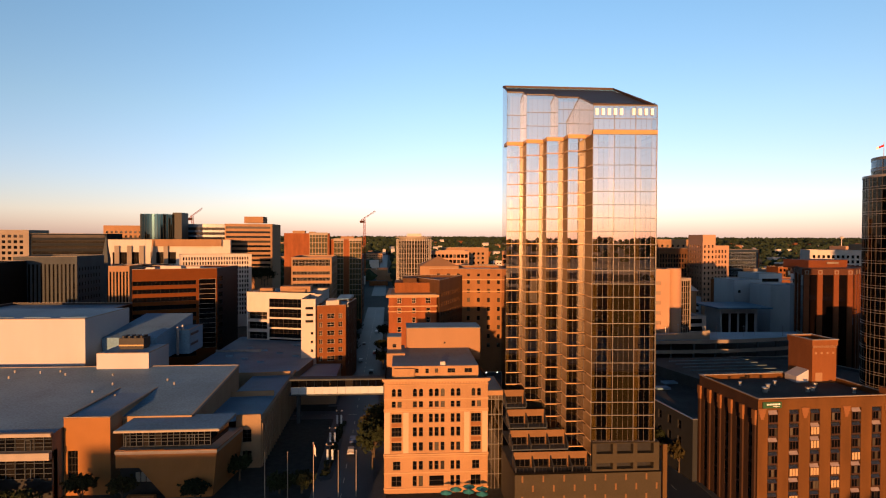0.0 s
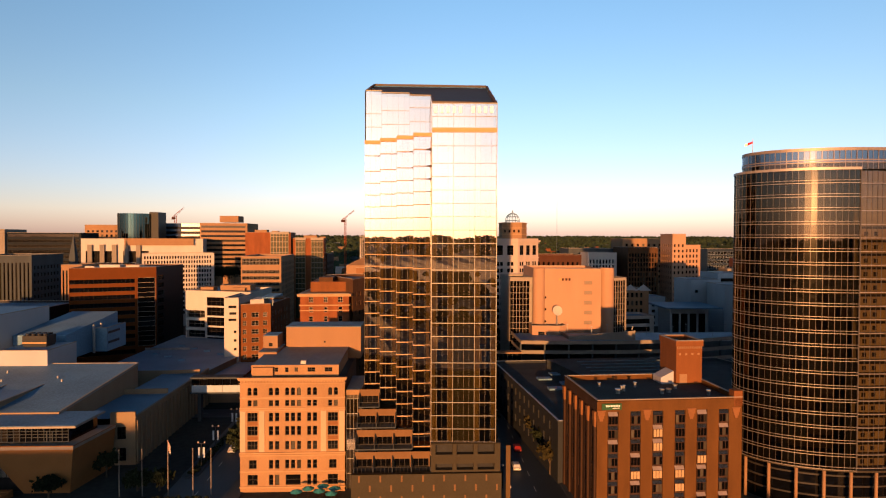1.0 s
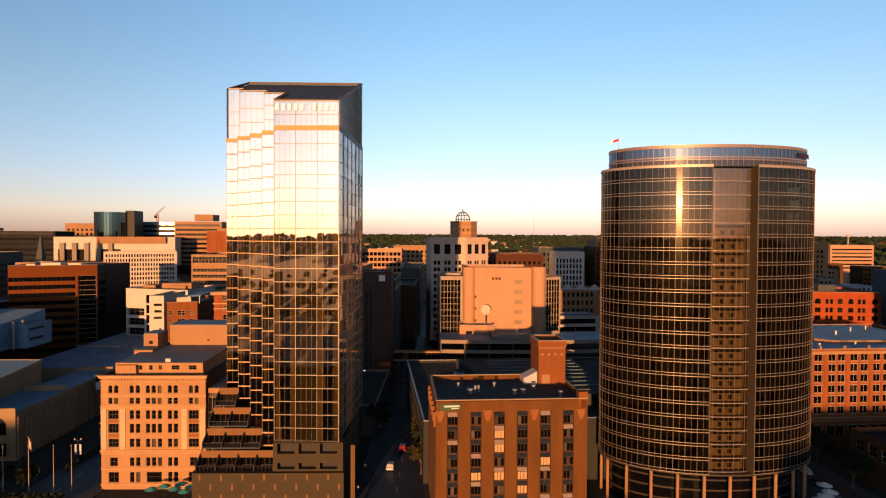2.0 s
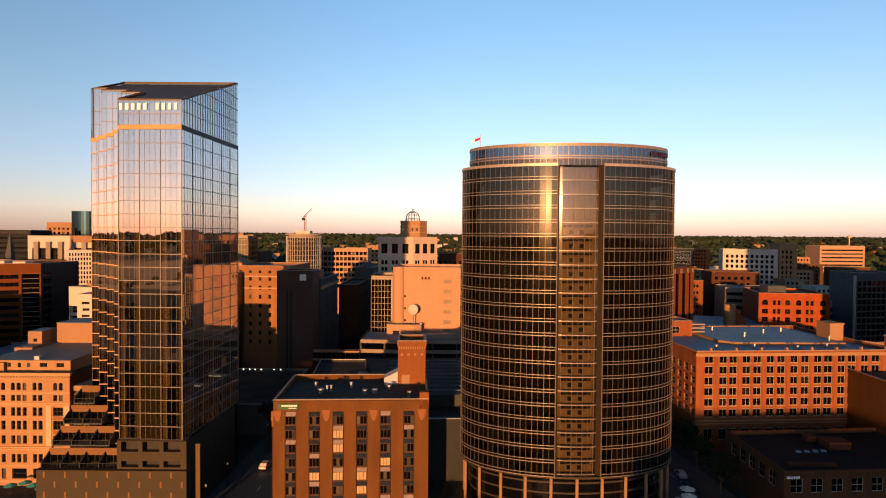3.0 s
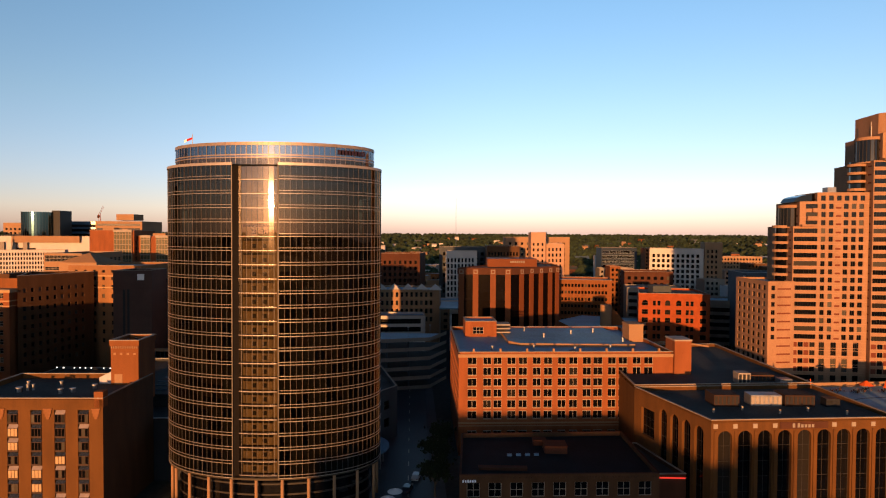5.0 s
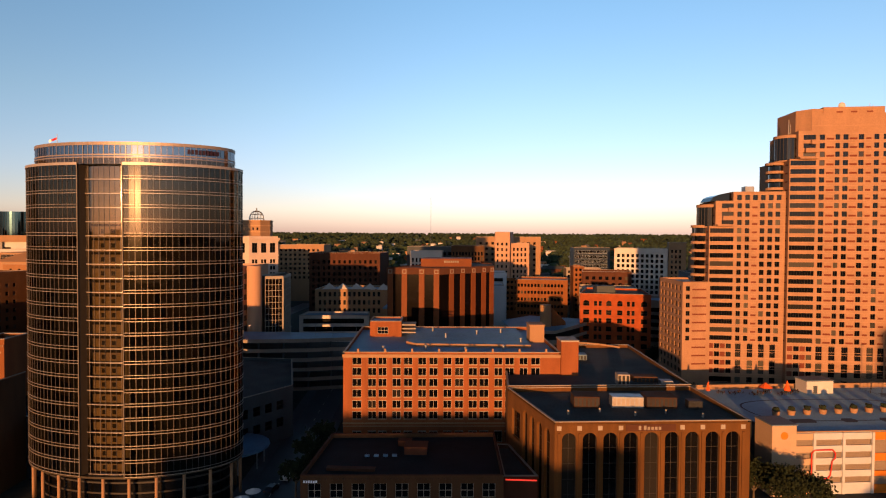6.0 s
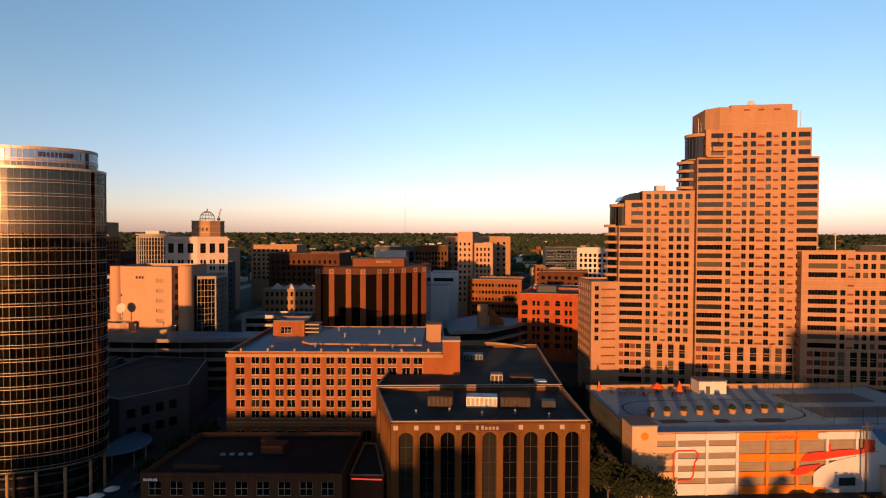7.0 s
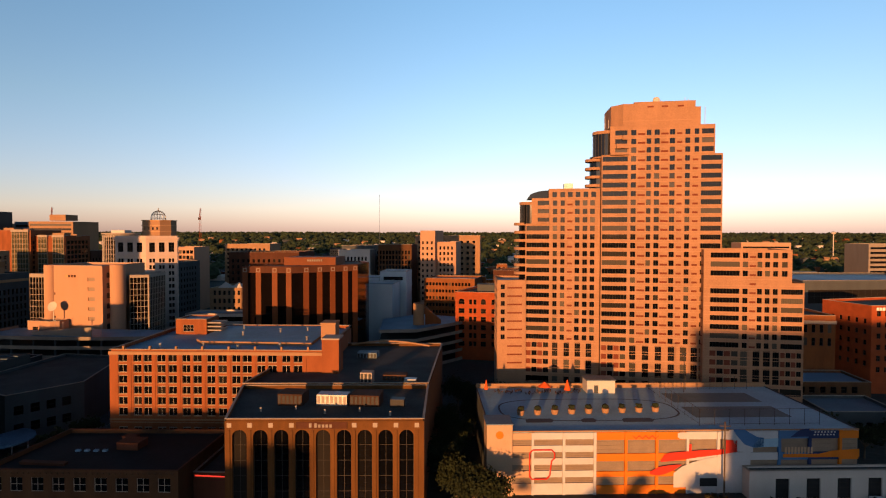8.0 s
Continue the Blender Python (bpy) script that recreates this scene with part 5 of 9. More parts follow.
    s.prism([R(-39.3, 157.7), R(-33.4, 158.1), R(-33.4, 158.6), R(-39.3, 158.2)], 12.0, 13.6)
    s.prism([R(-47.2, 207), R(-35.2, 208.6), R(-35.2, 209), R(-47.2, 207.4)], 12.0, 13.2)
    s.prism([tuple(a - Vector((.6, 0))), tuple(a + Vector((.1, 0))), tuple(b + Vector((.1, 0))), tuple(b - Vector((.6, 0)))], 12.1, 12.35)
    part("parapet", s, beige, wg)
    # white roof blocks and plant
    wb = new("white_roof_block"); wb.parent = ob
    for (xa, ya, xb, yb, za, zb, cap) in ((-172, 196, -95.5, 226, 17, 33.0, 1), (-95.3, 206, -78, 240, 17, 29.2, 1), (-88, 187.6, -73, 203, 17, 23.8, 1), (-82, 222, -73, 236, 17, 25.4, 1)):
        s = Shape()
        s.prism([R(xa, ya), R(xb, ya), R(xb, yb), R(xa, yb)], za, zb if ya != 206 else (lambda x, y: 25.5 + (y + oy - 206) * .11), 0, cap)
        # rear boxes take blue-grey roof colour on their walls in place of shade
        q = part("white_box", s, [M_WHITE_ROOF if xa < -100 or ya < 190 else M_ROOF_L, M_ROOF_L], wb)
        if ya == 206:
            continue
        e = Shape()
        for (c0, c1, c2, c3) in ((xa, ya, xb, ya + .3), (xb - .3, ya + .3, xb, yb)):
            e.box(c0 - ox, c1 - oy, zb, c2 - ox, c3 - oy, zb + .25)
        part("coping", e, M_COPING, wb)
    for k in range(6):
        s = Shape()
        s.box(0, 0, 0, 8, .3, .22)
        part("roof_rib", s, M_ROOF_L, wb, at=(-160 - ox + 11 * k, 200 - oy, 33))
    for z, w in ((24.6, 8.5), (21.0, 8.0)):
        s = Shape()
        s.box(-73.1 - ox, 223 - oy, z - 1.4, -72.95 - ox, 223 + w - oy, z - .5)
        part("louvre", s, M_DARK, wb)
    for y in (219.5, 224.5):
        s = Shape()
        s.cyl(-76.2 - ox, y - oy, 17, 27.0, .45, 10)
        part("vent_pipe", s, M_STEEL, wb)
    ch = Shape()
    ch.box(0, 0, .6, 7.4, 5, 3.4), ch.box(.2, .2, 0, 7.2, 4.8, .6)
    c = part("chiller", ch, M_DARK, wb, at=(-84.5 - ox, 194 - oy, 23.9))
    for k in range(4):
        f = Shape()
        f.cyl(1 + 1.8 * k, 1.3, 3.4, 4.0, .7, 10), f.cyl(1 + 1.8 * k, 3.7, 3.4, 4.0, .7, 10)
        part("fan_hood", f, M_DARK, c)
    s = Shape()
    s.box(0, -.1, 1.0, 7.4, 0, 1.4)
    part("band", s, M_LEDGE, c)
    # rear low roof
    rl = new("rear_roof"); rl.parent = ob
    s = Shape()
    s.prism([R(-73, 214.6), R(-34, 214.6), R(-31.5, 236.5), R(-40, 290), R(-73, 290)], 0, 11.6, 0, 1)
    part("block", s, [beige, M_ROOF_L], rl)
    s = Shape()
    s.prism([R(-33.8, 214.7), R(-20.5, 214.7), R(-21, 238), R(-31, 238)], 0, 9.4, 0, 1)
    part("low_block", s, [beige, M_ROOF_L], rl)
    for k in range(9):
        s = Shape()
        s.box(0, 0, 0, 2.4, 1.4, .6)
        part("skylight", s, M_ROOF_L, rl, at=(-70 - ox + 3.7 * k, 226 - oy + (k * 17 % 40), 11.62))
    s = Shape()
    s.box(-73 - ox, 252 - oy, 11.6, -55 - ox, 252.4 - oy, 12.6)
    part("roof_screen", s, M_STEEL, rl)


convention_centre()


# ---- skywalk over the street ----
def skywalk():
    ob = thing("skywalk", (-29.5, 192.5, 0), "enclosed skywalk bridge with pale lower panels crossing the street", "bridge")
    s = Shape()
    s.box(-3, 0, 9.0, 27, 4, 9.5), s.box(-3, 0, 13.7, 27, 4, 14.2)
    part("deck", s, M_CONC_G, ob)
    for k in range(12):
        g = Shape()
        g.quad((.05, 0, 0), (2.35, 0, 0), (2.35, 0, 2.0), (.05, 0, 2.0))
        part("pane", g, M_PANE_D, ob, at=(-2.5 + 2.4 * k, .1, 11.7))
        p = Shape()
        p.box(.03, -.05, 0, 2.37, .08, 2.2)
        part("side_panel", p, M_GREYW, ob, at=(-2.5 + 2.4 * k, 0, 9.5))
    for x in (-1, 26):
        c = Shape()
        c.box(x, 1, 0, x + 1, 3, 9.0)
        part("pier", c, M_CONC_G, ob)


skywalk()


def street_bridge():
    ob = thing("glazed_footbridge", (60.6, 222.0, 0), "dark glazed footbridge joining a podium and the parking deck", "bridge")
    s = Shape()
    s.box(0, 0, 12.3, 17.3, 3.4, 13.0), s.box(0, 0, 15.3, 17.3, 3.4, 15.9)
    part("deck", s, M_PEACH, ob)
    for k in range(10):
        g = Shape()
        g.quad((.06, 0, 0), (1.67, 0, 0), (1.67, 0, 2.3), (.06, 0, 2.3))
        part("pane", g, M_PANE_D, ob, at=(1.73 * k, .1, 13.0))
        p = Shape()
        p.box(-.06, -.03, 13.0, .06, .1, 15.3)
        part("post", p, M_CONC_G, ob, at=(1.73 * k, 0, 0))
    for x in (1.2, 15.2):
        c = Shape()
        c.box(x, 1, 0, x + .8, 2.4, 12.3)
        part("pier", c, M_CONC_G, ob)


street_bridge()


# ---- plain town blocks ----
def block(name, label, poly, h, wall_m, roof_m, front=(), right=(), left=(), category="building", group="town blocks", **k):
    o = {0: list(front), 1: list(right)}
    o[len(poly) - 1] = list(left)
    return poly_building(name, poly[0], label, poly, h, wall_m, roof_m, o, category=category, group=group, **k)


def roof_units(ob, spots, z, m=None):
    for x, y, w, d, hh in spots:
        s = Shape()
        s.box(0, 0, 0, w, d, hh), s.box(-.1, -.1, hh, w + .1, d + .1, hh + .12)
        part("roof_unit", s, m or M_STEEL, ob, at=(x, y, z))


# brown banded office
def brown_office():
    poly = [(-114, 270.8), (-82, 284.0), (-79.5, 309), (-122, 309)]
    bm = mat("brown_metal_band", (0.085, 0.024, 0.004), 0.8, 0.1, 0.15, 3, spec=0.1)
    ob = thing("brown_office_block", (-114, 270.8, 0), "brown banded office block with dark ribbon windows", "building", "town blocks")
    rel = [(x + 114, y - 270.8) for x, y in poly]
    L = math.dist(rel[0], rel[1])
    hs = [(.1 + .0, z, L * .74, 1.95, {"nx": 14, "nz": 1}) for z in [44.4 - 3.6 * k - 3.6 for k in range(1, 11)]]
    hs += [(L * .775, 8.0, L * .21, 31.6, {"nx": 1, "nz": 14, "frame": M_COPING, "bar": .12})]
    hs = [(max(.1, a), b, c, d, e) for a, b, c, d, e in hs]
    shell(ob, rel, 0, 44.4, bm, M_ROOF_G, {0: hs}, parapet=.6, reveal=.5, pane_m=M_PANE_D, bar=.06, skip=(1,))
    facade(ob, rel[1], rel[2], 0, 44.4, [(1.5, 2.2 + 3.6 * k, 5, 2.2, {"nx": 3}) for k in range(11)], M_DARK, pane_m=M_PANE_D)
    roof_units(ob, [(8, 10, 9, 5, 1.6), (18, 14, 6, 5, 1.2), (2, 9, 4, 3, 1.0)], 43.8, M_WHITE)


brown_office()

block("white_grid_office", "pale office slab with a fine window grid", rect(-135.2, 387, 43, 12, 24.5), 47.6, M_WHITE, M_ROOF_G,
      front=grid(1.2, 1.62, 25, .9, 8, 3.0, 13, 1.9), joined=True, pane_m=M_PANE, reveal=.5)


def long_concrete():
    ob = block("long_concrete_building", "long pale concrete building with tall fins and a banded upper storey", rect(-218, 469, 87, 40, 14), 56.6, M_WHITE, M_ROOF_G,
               front=[(3 + 26 * k, 38, 18, 9, {"nx": 9}) for k in range(2)] + [(4, 30, 70, 3.5, {"nx": 20}), (4, 22, 70, 4, {"nx": 20})], reveal=1.0, pane_m=M_PANE_D)
    for k in range(5):
        s = Shape()
        s.prism([(-1.6, -1.8), (1.6, -1.8), (1.6, .2), (-1.6, .2)], 30, 52)
        part("fin", s, M_CONC, ob, at=(6 + 8.2 * k, 1.5 + 2.0 * k, 0), rz=radians(14))
    s = Shape()
    s.prism(rect(30, 5, 50, 6, 14), 51.5, 56.9)
    part("upper_band", s, M_PEACH, ob)


long_concrete()


def blue_cylinder():
    ob = thing("blue_glass_drum", (-205, 530, 0), "tall drum of blue-green mirror glass with a dark slab", "tower", "town blocks")
    g = coated_glass("blue_green_glass", (0.08, 0.17, 0.21), (0.03, 0.05, 0.06), .6, .05)
    s, fr = Shape(), Shape()
    n = 40
    for k in range(n):
        a, b = 2 * math.pi * k / n, 2 * math.pi * (k + 1) / n
        p, q = (14 * math.cos(a), 14 * math.sin(a)), (14 * math.cos(b), 14 * math.sin(b))
        s.quad((*p, 0), (*q, 0), (*q, 78), (*p, 78))
        fr.box(p[0] * 1.004 - .08, p[1] * 1.004 - .08, 0, p[0] * 1.004 + .08, p[1] * 1.004 + .08, 78.4)
    part("glass_wall", s, g, ob)
    part("mullion_frame", fr, M_DARK, ob)
    s = Shape()
    s.cyl(0, 0, 0, 77.5, 12.5, 24)
    part("core", s, M_DARK, ob)
    s = Shape()
    s.box(12.4, -2, 0, 20, 14, 79.6)
    part("dark_slab", s, M_DARK, ob)


blue_cylinder()


def red_glass_offices():
    """Two brick offices whose fronts alternate brick piers and tall green-glass bays."""
    olive = mat("olive_bay_glass", (0.030, 0.029, 0.014), 0.35, 0.3, 0.15, 2, spec=.08)
    for x, y, w, d, h, spans, hat in ((-73.4, 397, 29, 34, 61.4, ((16.2, 27.6),), (4, 8, 8, 6, 2.4)), (-46.5, 404, 23, 30, 57.6, ((4.4, 10.6), (14.6, 22.4)), (8, 9, 9, 6, 2.6))):
        ob = block("brick_bay_office", "red brick office building with tall framed glass bays", rect(x, y, w, d, 6), h, M_BRICK_R, M_ROOF_G, right=grid(2, 4.4, 6, 3.4, 6, 3.5, 14, 2.4), pane_m=M_PANE_D, joined=True)
        for a, b in spans:
            bay = new("glass_bay"); bay.parent = ob
            bay.matrix_basis = Matrix.Rotation(radians(6), 4, "Z")
            s = Shape()
            s.box(a, -.9, 4, b, .2, h - 1.2)
            part("bay_glass", s, olive, bay)
            fr = Shape()
            fr.box(a - .15, -1.1, 0, b + .15, .1, .5)
            me = fr.data("storey_band", M_CONC)
            for k in range(4, int((h - 7) / 3.5) + 1):
                part("storey_band", me, None, bay, at=(0, 0, 6 + 3.5 * k))
            n = int((b - a) / 1.9)
            fr = Shape()
            fr.box(-.1, -1.0, 4, .1, .1, h - 1.0)
            me = fr.data("mullion", M_STONE_D)
            for k in range(n + 1):
                part("mullion", me, None, bay, at=(a + (b - a) * k / n, 0, 0))
            s = Shape()
            s.box(a - .4, -1.3, h - 1.2, b + .4, 3, h + .5)
            part("bay_roof", s, M_COPING, bay)
        roof_units(ob, [hat, (hat[0] + 10, hat[1] + 6, 4, 5, 1.8)], h - .8, M_PEACH)


red_glass_offices()
ob = block("striped_office", "tan office block with vertical fins and a dark side", rect(-56.7, 330, 21.5, 42, 2), 47.8, M_PEACH, M_ROOF_G,
           front=[(.6, 43.2, 20, 3.6, {"nx": 26})] + [(.6, 38.4 - 3.3 * k, 20, 1.9, {"nx": 10}) for k in range(9)], right=grid(2, 4.4, 9, 2.6, 6, 3.3, 12, 2.4, nx=2), pane_m=M_PANE_D, bar=.14, frame_m=M_CONC, joined=False)


def round_office():
    ob = thing("round_office_tower", (11.6, 417, 0), "round office tower with a pale window grid and a flat rim", "tower", "town blocks")
    n, R0 = 40, 12.0
    core, fr = Shape(), Shape()
    core.cyl(0, 0, 0, 56.5, R0 - .5, n)
    part("glass_wall", core, M_PANE, ob)
    for k in range(n):
        a = 2 * math.pi * k / n
        x, y = R0 * math.cos(a), R0 * math.sin(a)
        fr = Shape()
        fr.cyl(0, 0, 0, 58.0, .16, 4)
        part("fin", fr, M_WHITE, ob, at=(x, y, 0))
    for j in range(17):
        z = 5 + 3.3 * j
        fr = Shape()
        for k in range(n):
            a, b = 2 * math.pi * k / n, 2 * math.pi * (k + 1) / n
            p, q = (R0 * math.cos(a), R0 * math.sin(a)), (R0 * math.cos(b), R0 * math.sin(b))
            fr.quad((*p, z - .2), (*q, z - .2), (*q, z + .2), (*p, z + .2))
        part("storey_band", fr, M_CONC, ob)
    s = Shape()
    s.cyl(0, 0, 58.6, 59.6, R0 + .8, n), s.cyl(0, 0, 56.5, 58.6, R0 - 1.5, n)
    part("rim", s, M_COPING, ob)
    s = Shape()
    s.box(-5, -4, 59.6, 5, 4, 61.6)
    part("roof_house", s, M_WHITE, ob)


round_office()


# modern white block with balconies
def modern_white():
    ob = block("white_modern_block", "white-framed modern office with deep glazed bays", [(-68.5, 283.5), (-36, 274), (-33, 300), (-62, 305)], 33.5, M_WHITE, M_ROOF_L,
               front=[(.7, 29.6 - 4.6 * k - 4, 9.5, 3.4, {"nx": 3, "reveal": 1.4}) for k in range(1, 6)] + [(11.2, 29.4 - 4.6 * k - 2.6, 21, 3.9, {"nx": 9, "frame": M_FRAME}) for k in range(0, 6)], pane_m=M_PANE_D, bar=.12, frame_m=M_COPING)
    roof_units(ob, [(14, 6, 14, 9, 2.6), (4, 8, 6, 6, 1.6), (20, 4, 6, 4, 1.5)], 32.7, M_PEACH)


modern_white()


def white_fin_and_brick():
    ob = block("white_slim_block", "slim white tower wall with small dark windows", [(-36.3, 237.8), (-30.9, 238.4), (-30.5, 258), (-36.0, 258)], 34.6, M_WHITE, M_ROOF_G,
               front=[(3.6, 14 + 3.4 * k, 1.0, 1.0, {}) for k in range(3)] + [(1.6, 25.5, 3.0, 1.0, {}), (1.9, 28.0, 2.7, 1.0, {}), (1.6, 30.6, 3.0, 1.0, {})], pane_m=M_PANE_D)
    ob = block("brick_condo", "orange brick condominium with paired windows and balconies", [(-30.8, 240.2), (-19.6, 243), (-17.2, 268), (-30.4, 268)], 31.8, M_BRICK, M_ROOF_G,
               front=cols([(1.0, 2.3), (4.2, 7.0), (8.6, 10.2)], 6.5, 3.35, 7, 1.9, nx=2), right=grid(2, 3.6, 6, 1.6, 6.5, 3.35, 7, 1.9, nx=2), frame_m=M_FRAME_L)
    s = Shape()
    s.prism([(3.5, 1.5), (8.5, 3), (8.5, 12), (3.5, 12)], 31.0, 33.6)
    part("penthouse", s, M_WHITE, ob)
    s = Shape()
    s.prism([(7.5, 1.8), (12.5, 3), (13.5, 14), (8, 14)], 34.0, lambda x, y: 34.2 + .05 * y)
    part("tilted_roof", s, M_ROOF_L, ob)
    for u in (8, 12):
        s = Shape()
        s.cyl(u, 3, 31, 34.05, .12, 6)
        part("post", s, M_STEEL, ob)


white_fin_and_brick()


def old_hotel():
    ob = block("brick_cornice_hotel", "red brick hotel with a heavy pale cornice", [(-2.0, 212.6), (14.8, 213.6), (15.5, 240), (-1.5, 240)], 38.6, M_BRICK_R, M_ROOF_D,
               front=cols([(3.0, 4.4), (8.2, 9.4), (13.2, 14.6)], 9, 3.3, 8, 1.9) + cols([(2.9, 4.5), (8.1, 9.5), (13.0, 14.7)], 35.6, 3, 1, 1.9, nx=2), left=grid(2, 4.2, 6, 1.3, 9, 3.3, 8, 1.9), frame_m=M_FRAME_L, pane_m=M_PANE)
    for z, p, hh in ((37.7, .9, .9), (34.4, .35, .4), (32.6, .2, .3)):
        s = Shape()
        s.prism(inset([(0, 0), (16.8, 1.0), (17.5, 27.4), (.5, 27.4)], -p), z, z + hh)
        part("cornice", s, M_STONE_D, ob)
    s = Shape()
    s.prism([(2, 9), (15.5, 9.5), (15.5, 24), (2, 24)], 38.6, 42.2)
    part("attic_block", s, M_BRICK, ob)
    s = Shape()
    s.prism([(5, 9.6), (10, 9.8), (10, 20), (5, 20)], 42.2, 43.8)
    part("attic_block", s, M_BRICK_B, ob)
    # large wing behind
    ob = block("brick_hotel_wing", "large tan brick hotel wing with small windows", [(14.0, 247), (46.5, 244), (47.5, 275), (14, 275)], 46.0, mat("orange_tan_brick", (0.170, 0.080, 0.034), 0.9, 0.16, 0.3, 9, streak=1), M_ROOF_G,
               front=grid(3, 4.1, 8, 1.2, 14, 3.7, 8, 1.7) + grid(3, 4.1, 8, 1.2, 43.0, 3, 1, 1.1), right=grid(3, 4, 7, 1.2, 14, 3.7, 8, 1.7))
    for z in (41.4, 36.6):
        s = Shape()
        s.prism([(-.1, -.15), (32.6, -3.15), (32.6, -2.9), (-.1, .1)], z, z + .5)
        part("belt_course", s, M_STONE_D, ob)
    s = Shape()
    for p, q in (((-4, 0), (12, 0)), ((12, 0), (12, 16)), ((12, 16), (-4, 16)), ((-4, 16), (-4, 0))):
        s.quad((*p, 40), (*q, 40), (*q, 47), (*p, 47))
        s.tri((p[0], p[1], 47), (q[0], q[1], 47), (4, 8, 51))
    part("corner_pavilion", s, M_PEACH, ob)
    ob = block("shaded_hotel_wing", "long dark brick hotel wing with a pale belt", [(3, 240.2), (16.0, 216), (27, 243.6), (14, 246.8)], 43.5, M_BRICK_B, M_ROOF_G,
               right=grid(2, 2.8, 9, 1.1, 10, 3.4, 9, 1.6))


old_hotel()


def dark_tower():
    ob = block("dark_brown_tower", "windowless dark brown tower with a small pale sign", [(46.6, 224.4), (59.2, 228.6), (59.2, 240), (46.6, 240)], 45.2, mat("dark_brown_cladding", (0.055, 0.028, 0.020), .7, .15, .2, 4), M_ROOF_D)
    s = Shape()
    s.prism([(8.0, 2.35), (10.2, 3.1), (10.2, 3.2), (8.0, 2.5)], 41.5, 43.8)
    part("sign", s, M_LETTER, ob)
    s = Shape()
    s.prism([(3.2, .9), (3.9, 1.15), (3.9, 1.3), (3.2, 1.0)], 8, 38), s.prism([(4.6, 1.4), (5.3, 1.62), (5.3, 1.75), (4.6, 1.5)], 8, 38)
    part("slot", s, M_DARK, ob)
    ob = block("grey_side_wing", "long grey stone office wing with rows of tall windows", [(47, 240.2), (59.8, 240.2), (60.5, 274), (47, 274)], 41.0, M_CONC_G, M_ROOF_D,
               right=grid(1.2, 2.3, 14, 1.2, 6, 3.6, 8, 2.5), pane_m=M_PANE_D)
    s = Shape()
    s.prism([(12.7, 0), (13.3, 0), (14.0, 33.8), (13.4, 33.8)], 37.0, 38.2)
    part("cornice", s, M_STONE_D, ob)
    s = Shape()
    s.box(2, 16, 40.2, 9, 25, 43.5)
    part("roof_house", s, M_PEACH, ob)
    ob = block("low_garage_podium", "low dark podium with a row of small lamps", [(28, 176), (58, 176), (59, 222), (28, 222)], 9.0, M_CONC_G, M_ROOF_D)


dark_tower()


def bank_tower():
    ob = block("peach_bank_building", "peach precast bank building with a blank front", [(88.4, 250.2), (116.0, 248.2), (117.5, 276), (88.4, 276)], 45.6, M_PEACH_L, M_ROOF_G,
               front=[(20.6, 18 + 4.2 * k, 3.4, 1.6, {"glass": M_CONC, "frame": M_PLAZA, "nx": 1, "nz": 4, "reveal": .35}) for k in range(6)] + [(4.0, 23 + 5.0 * k, .9, .9, {}) for k in range(3)])
    s = Shape()
    s.cyl(1.9, .9, 0, 45.8, 2.6, 28)
    part("flank_pier", s, M_PEACH_L, ob, "rounded precast pier", smooth=False)
    s = Shape()
    s.cyl(31.4, 2.6, 0, 45.9, 3.1, 28)
    part("flank_pier", s, M_PEACH_L, ob, "rounded precast pier", smooth=False)
    for k in range(7):
        s = Shape()
        s.box(27.62, .5, 14 + 4.4 * k, 28.1, 2.4, 16.2 + 4.4 * k)
        part("slot_window", s, M_DARK, ob)
    for k, w in enumerate((1.2, .8, .9, .8)):
        s = Shape()
        s.box(0, -.2, 0, w, -.02, 1.0)
        part("sign_block", s, M_BRICK_D if k else M_LEDGE, ob, "dark raised sign block", at=(10.0 + 1.35 * k, -.72 - .1 * k, 40.6))
    # dish on a low block
    block("low_peach_block", "low peach block carrying a white dish", [(86, 243), (97, 242), (100, 243.5), (100, 249.6), (86, 250)], 22.6, M_PEACH_L, M_ROOF_G, front=[(2.5, 18.6, 2.6, 1.6, {"nx": 3})])
    d = thing("satellite_dish", (96.6, 244.6, 22.6), "large white satellite dish on a short mount", "satellite dish")
    s = Shape()
    s.cyl(0, 0, 0, 6.0, .22, 8)
    part("mount", s, M_STEEL, d)
    s = Shape()
    n = 20
    for r0, r1, e0, e1 in ((0, .8, 0, .08), (.8, 1.5, .08, .3), (1.5, 2.0, .3, .55)):
        for k in range(n):
            a, b = 2 * math.pi * k / n, 2 * math.pi * (k + 1) / n
            f = lambda r, t, e: (r * math.cos(t), -.3 - e + .35 * r * math.sin(t), 6.1 + r * math.sin(t))
            s.quad(f(r0, a, e0), f(r0, b, e0), f(r1, b, e1), f(r1, a, e1))
    part("dish", s, M_WHITE, d)
    for nm, poly, h in (("grid_glass_annex", [(78.4, 253.4), (88.2, 253.4), (88.2, 276), (77.6, 276)], 41.6), ("grid_glass_annex", [(123.6, 255.2), (130.5, 258.4), (128.4, 275), (121, 284), (119.2, 262)], 41.2)):
        block(nm, "slim dark glass office with a pale grid", poly, h, M_COPING, M_ROOF_D, front=grid(.12, 1.4, 6 if poly[0][0] < 100 else 5, 1.26, 2, 2.55, 15, 2.4), right=grid(.1, 1.62, 10 if poly[0][0] > 100 else 6, 1.5, 2, 2.55, 15, 2.4), pane_m=M_PANE_D, frame_m=M_FRAME, nz=1, bar=.03, joined=True)


bank_tower()


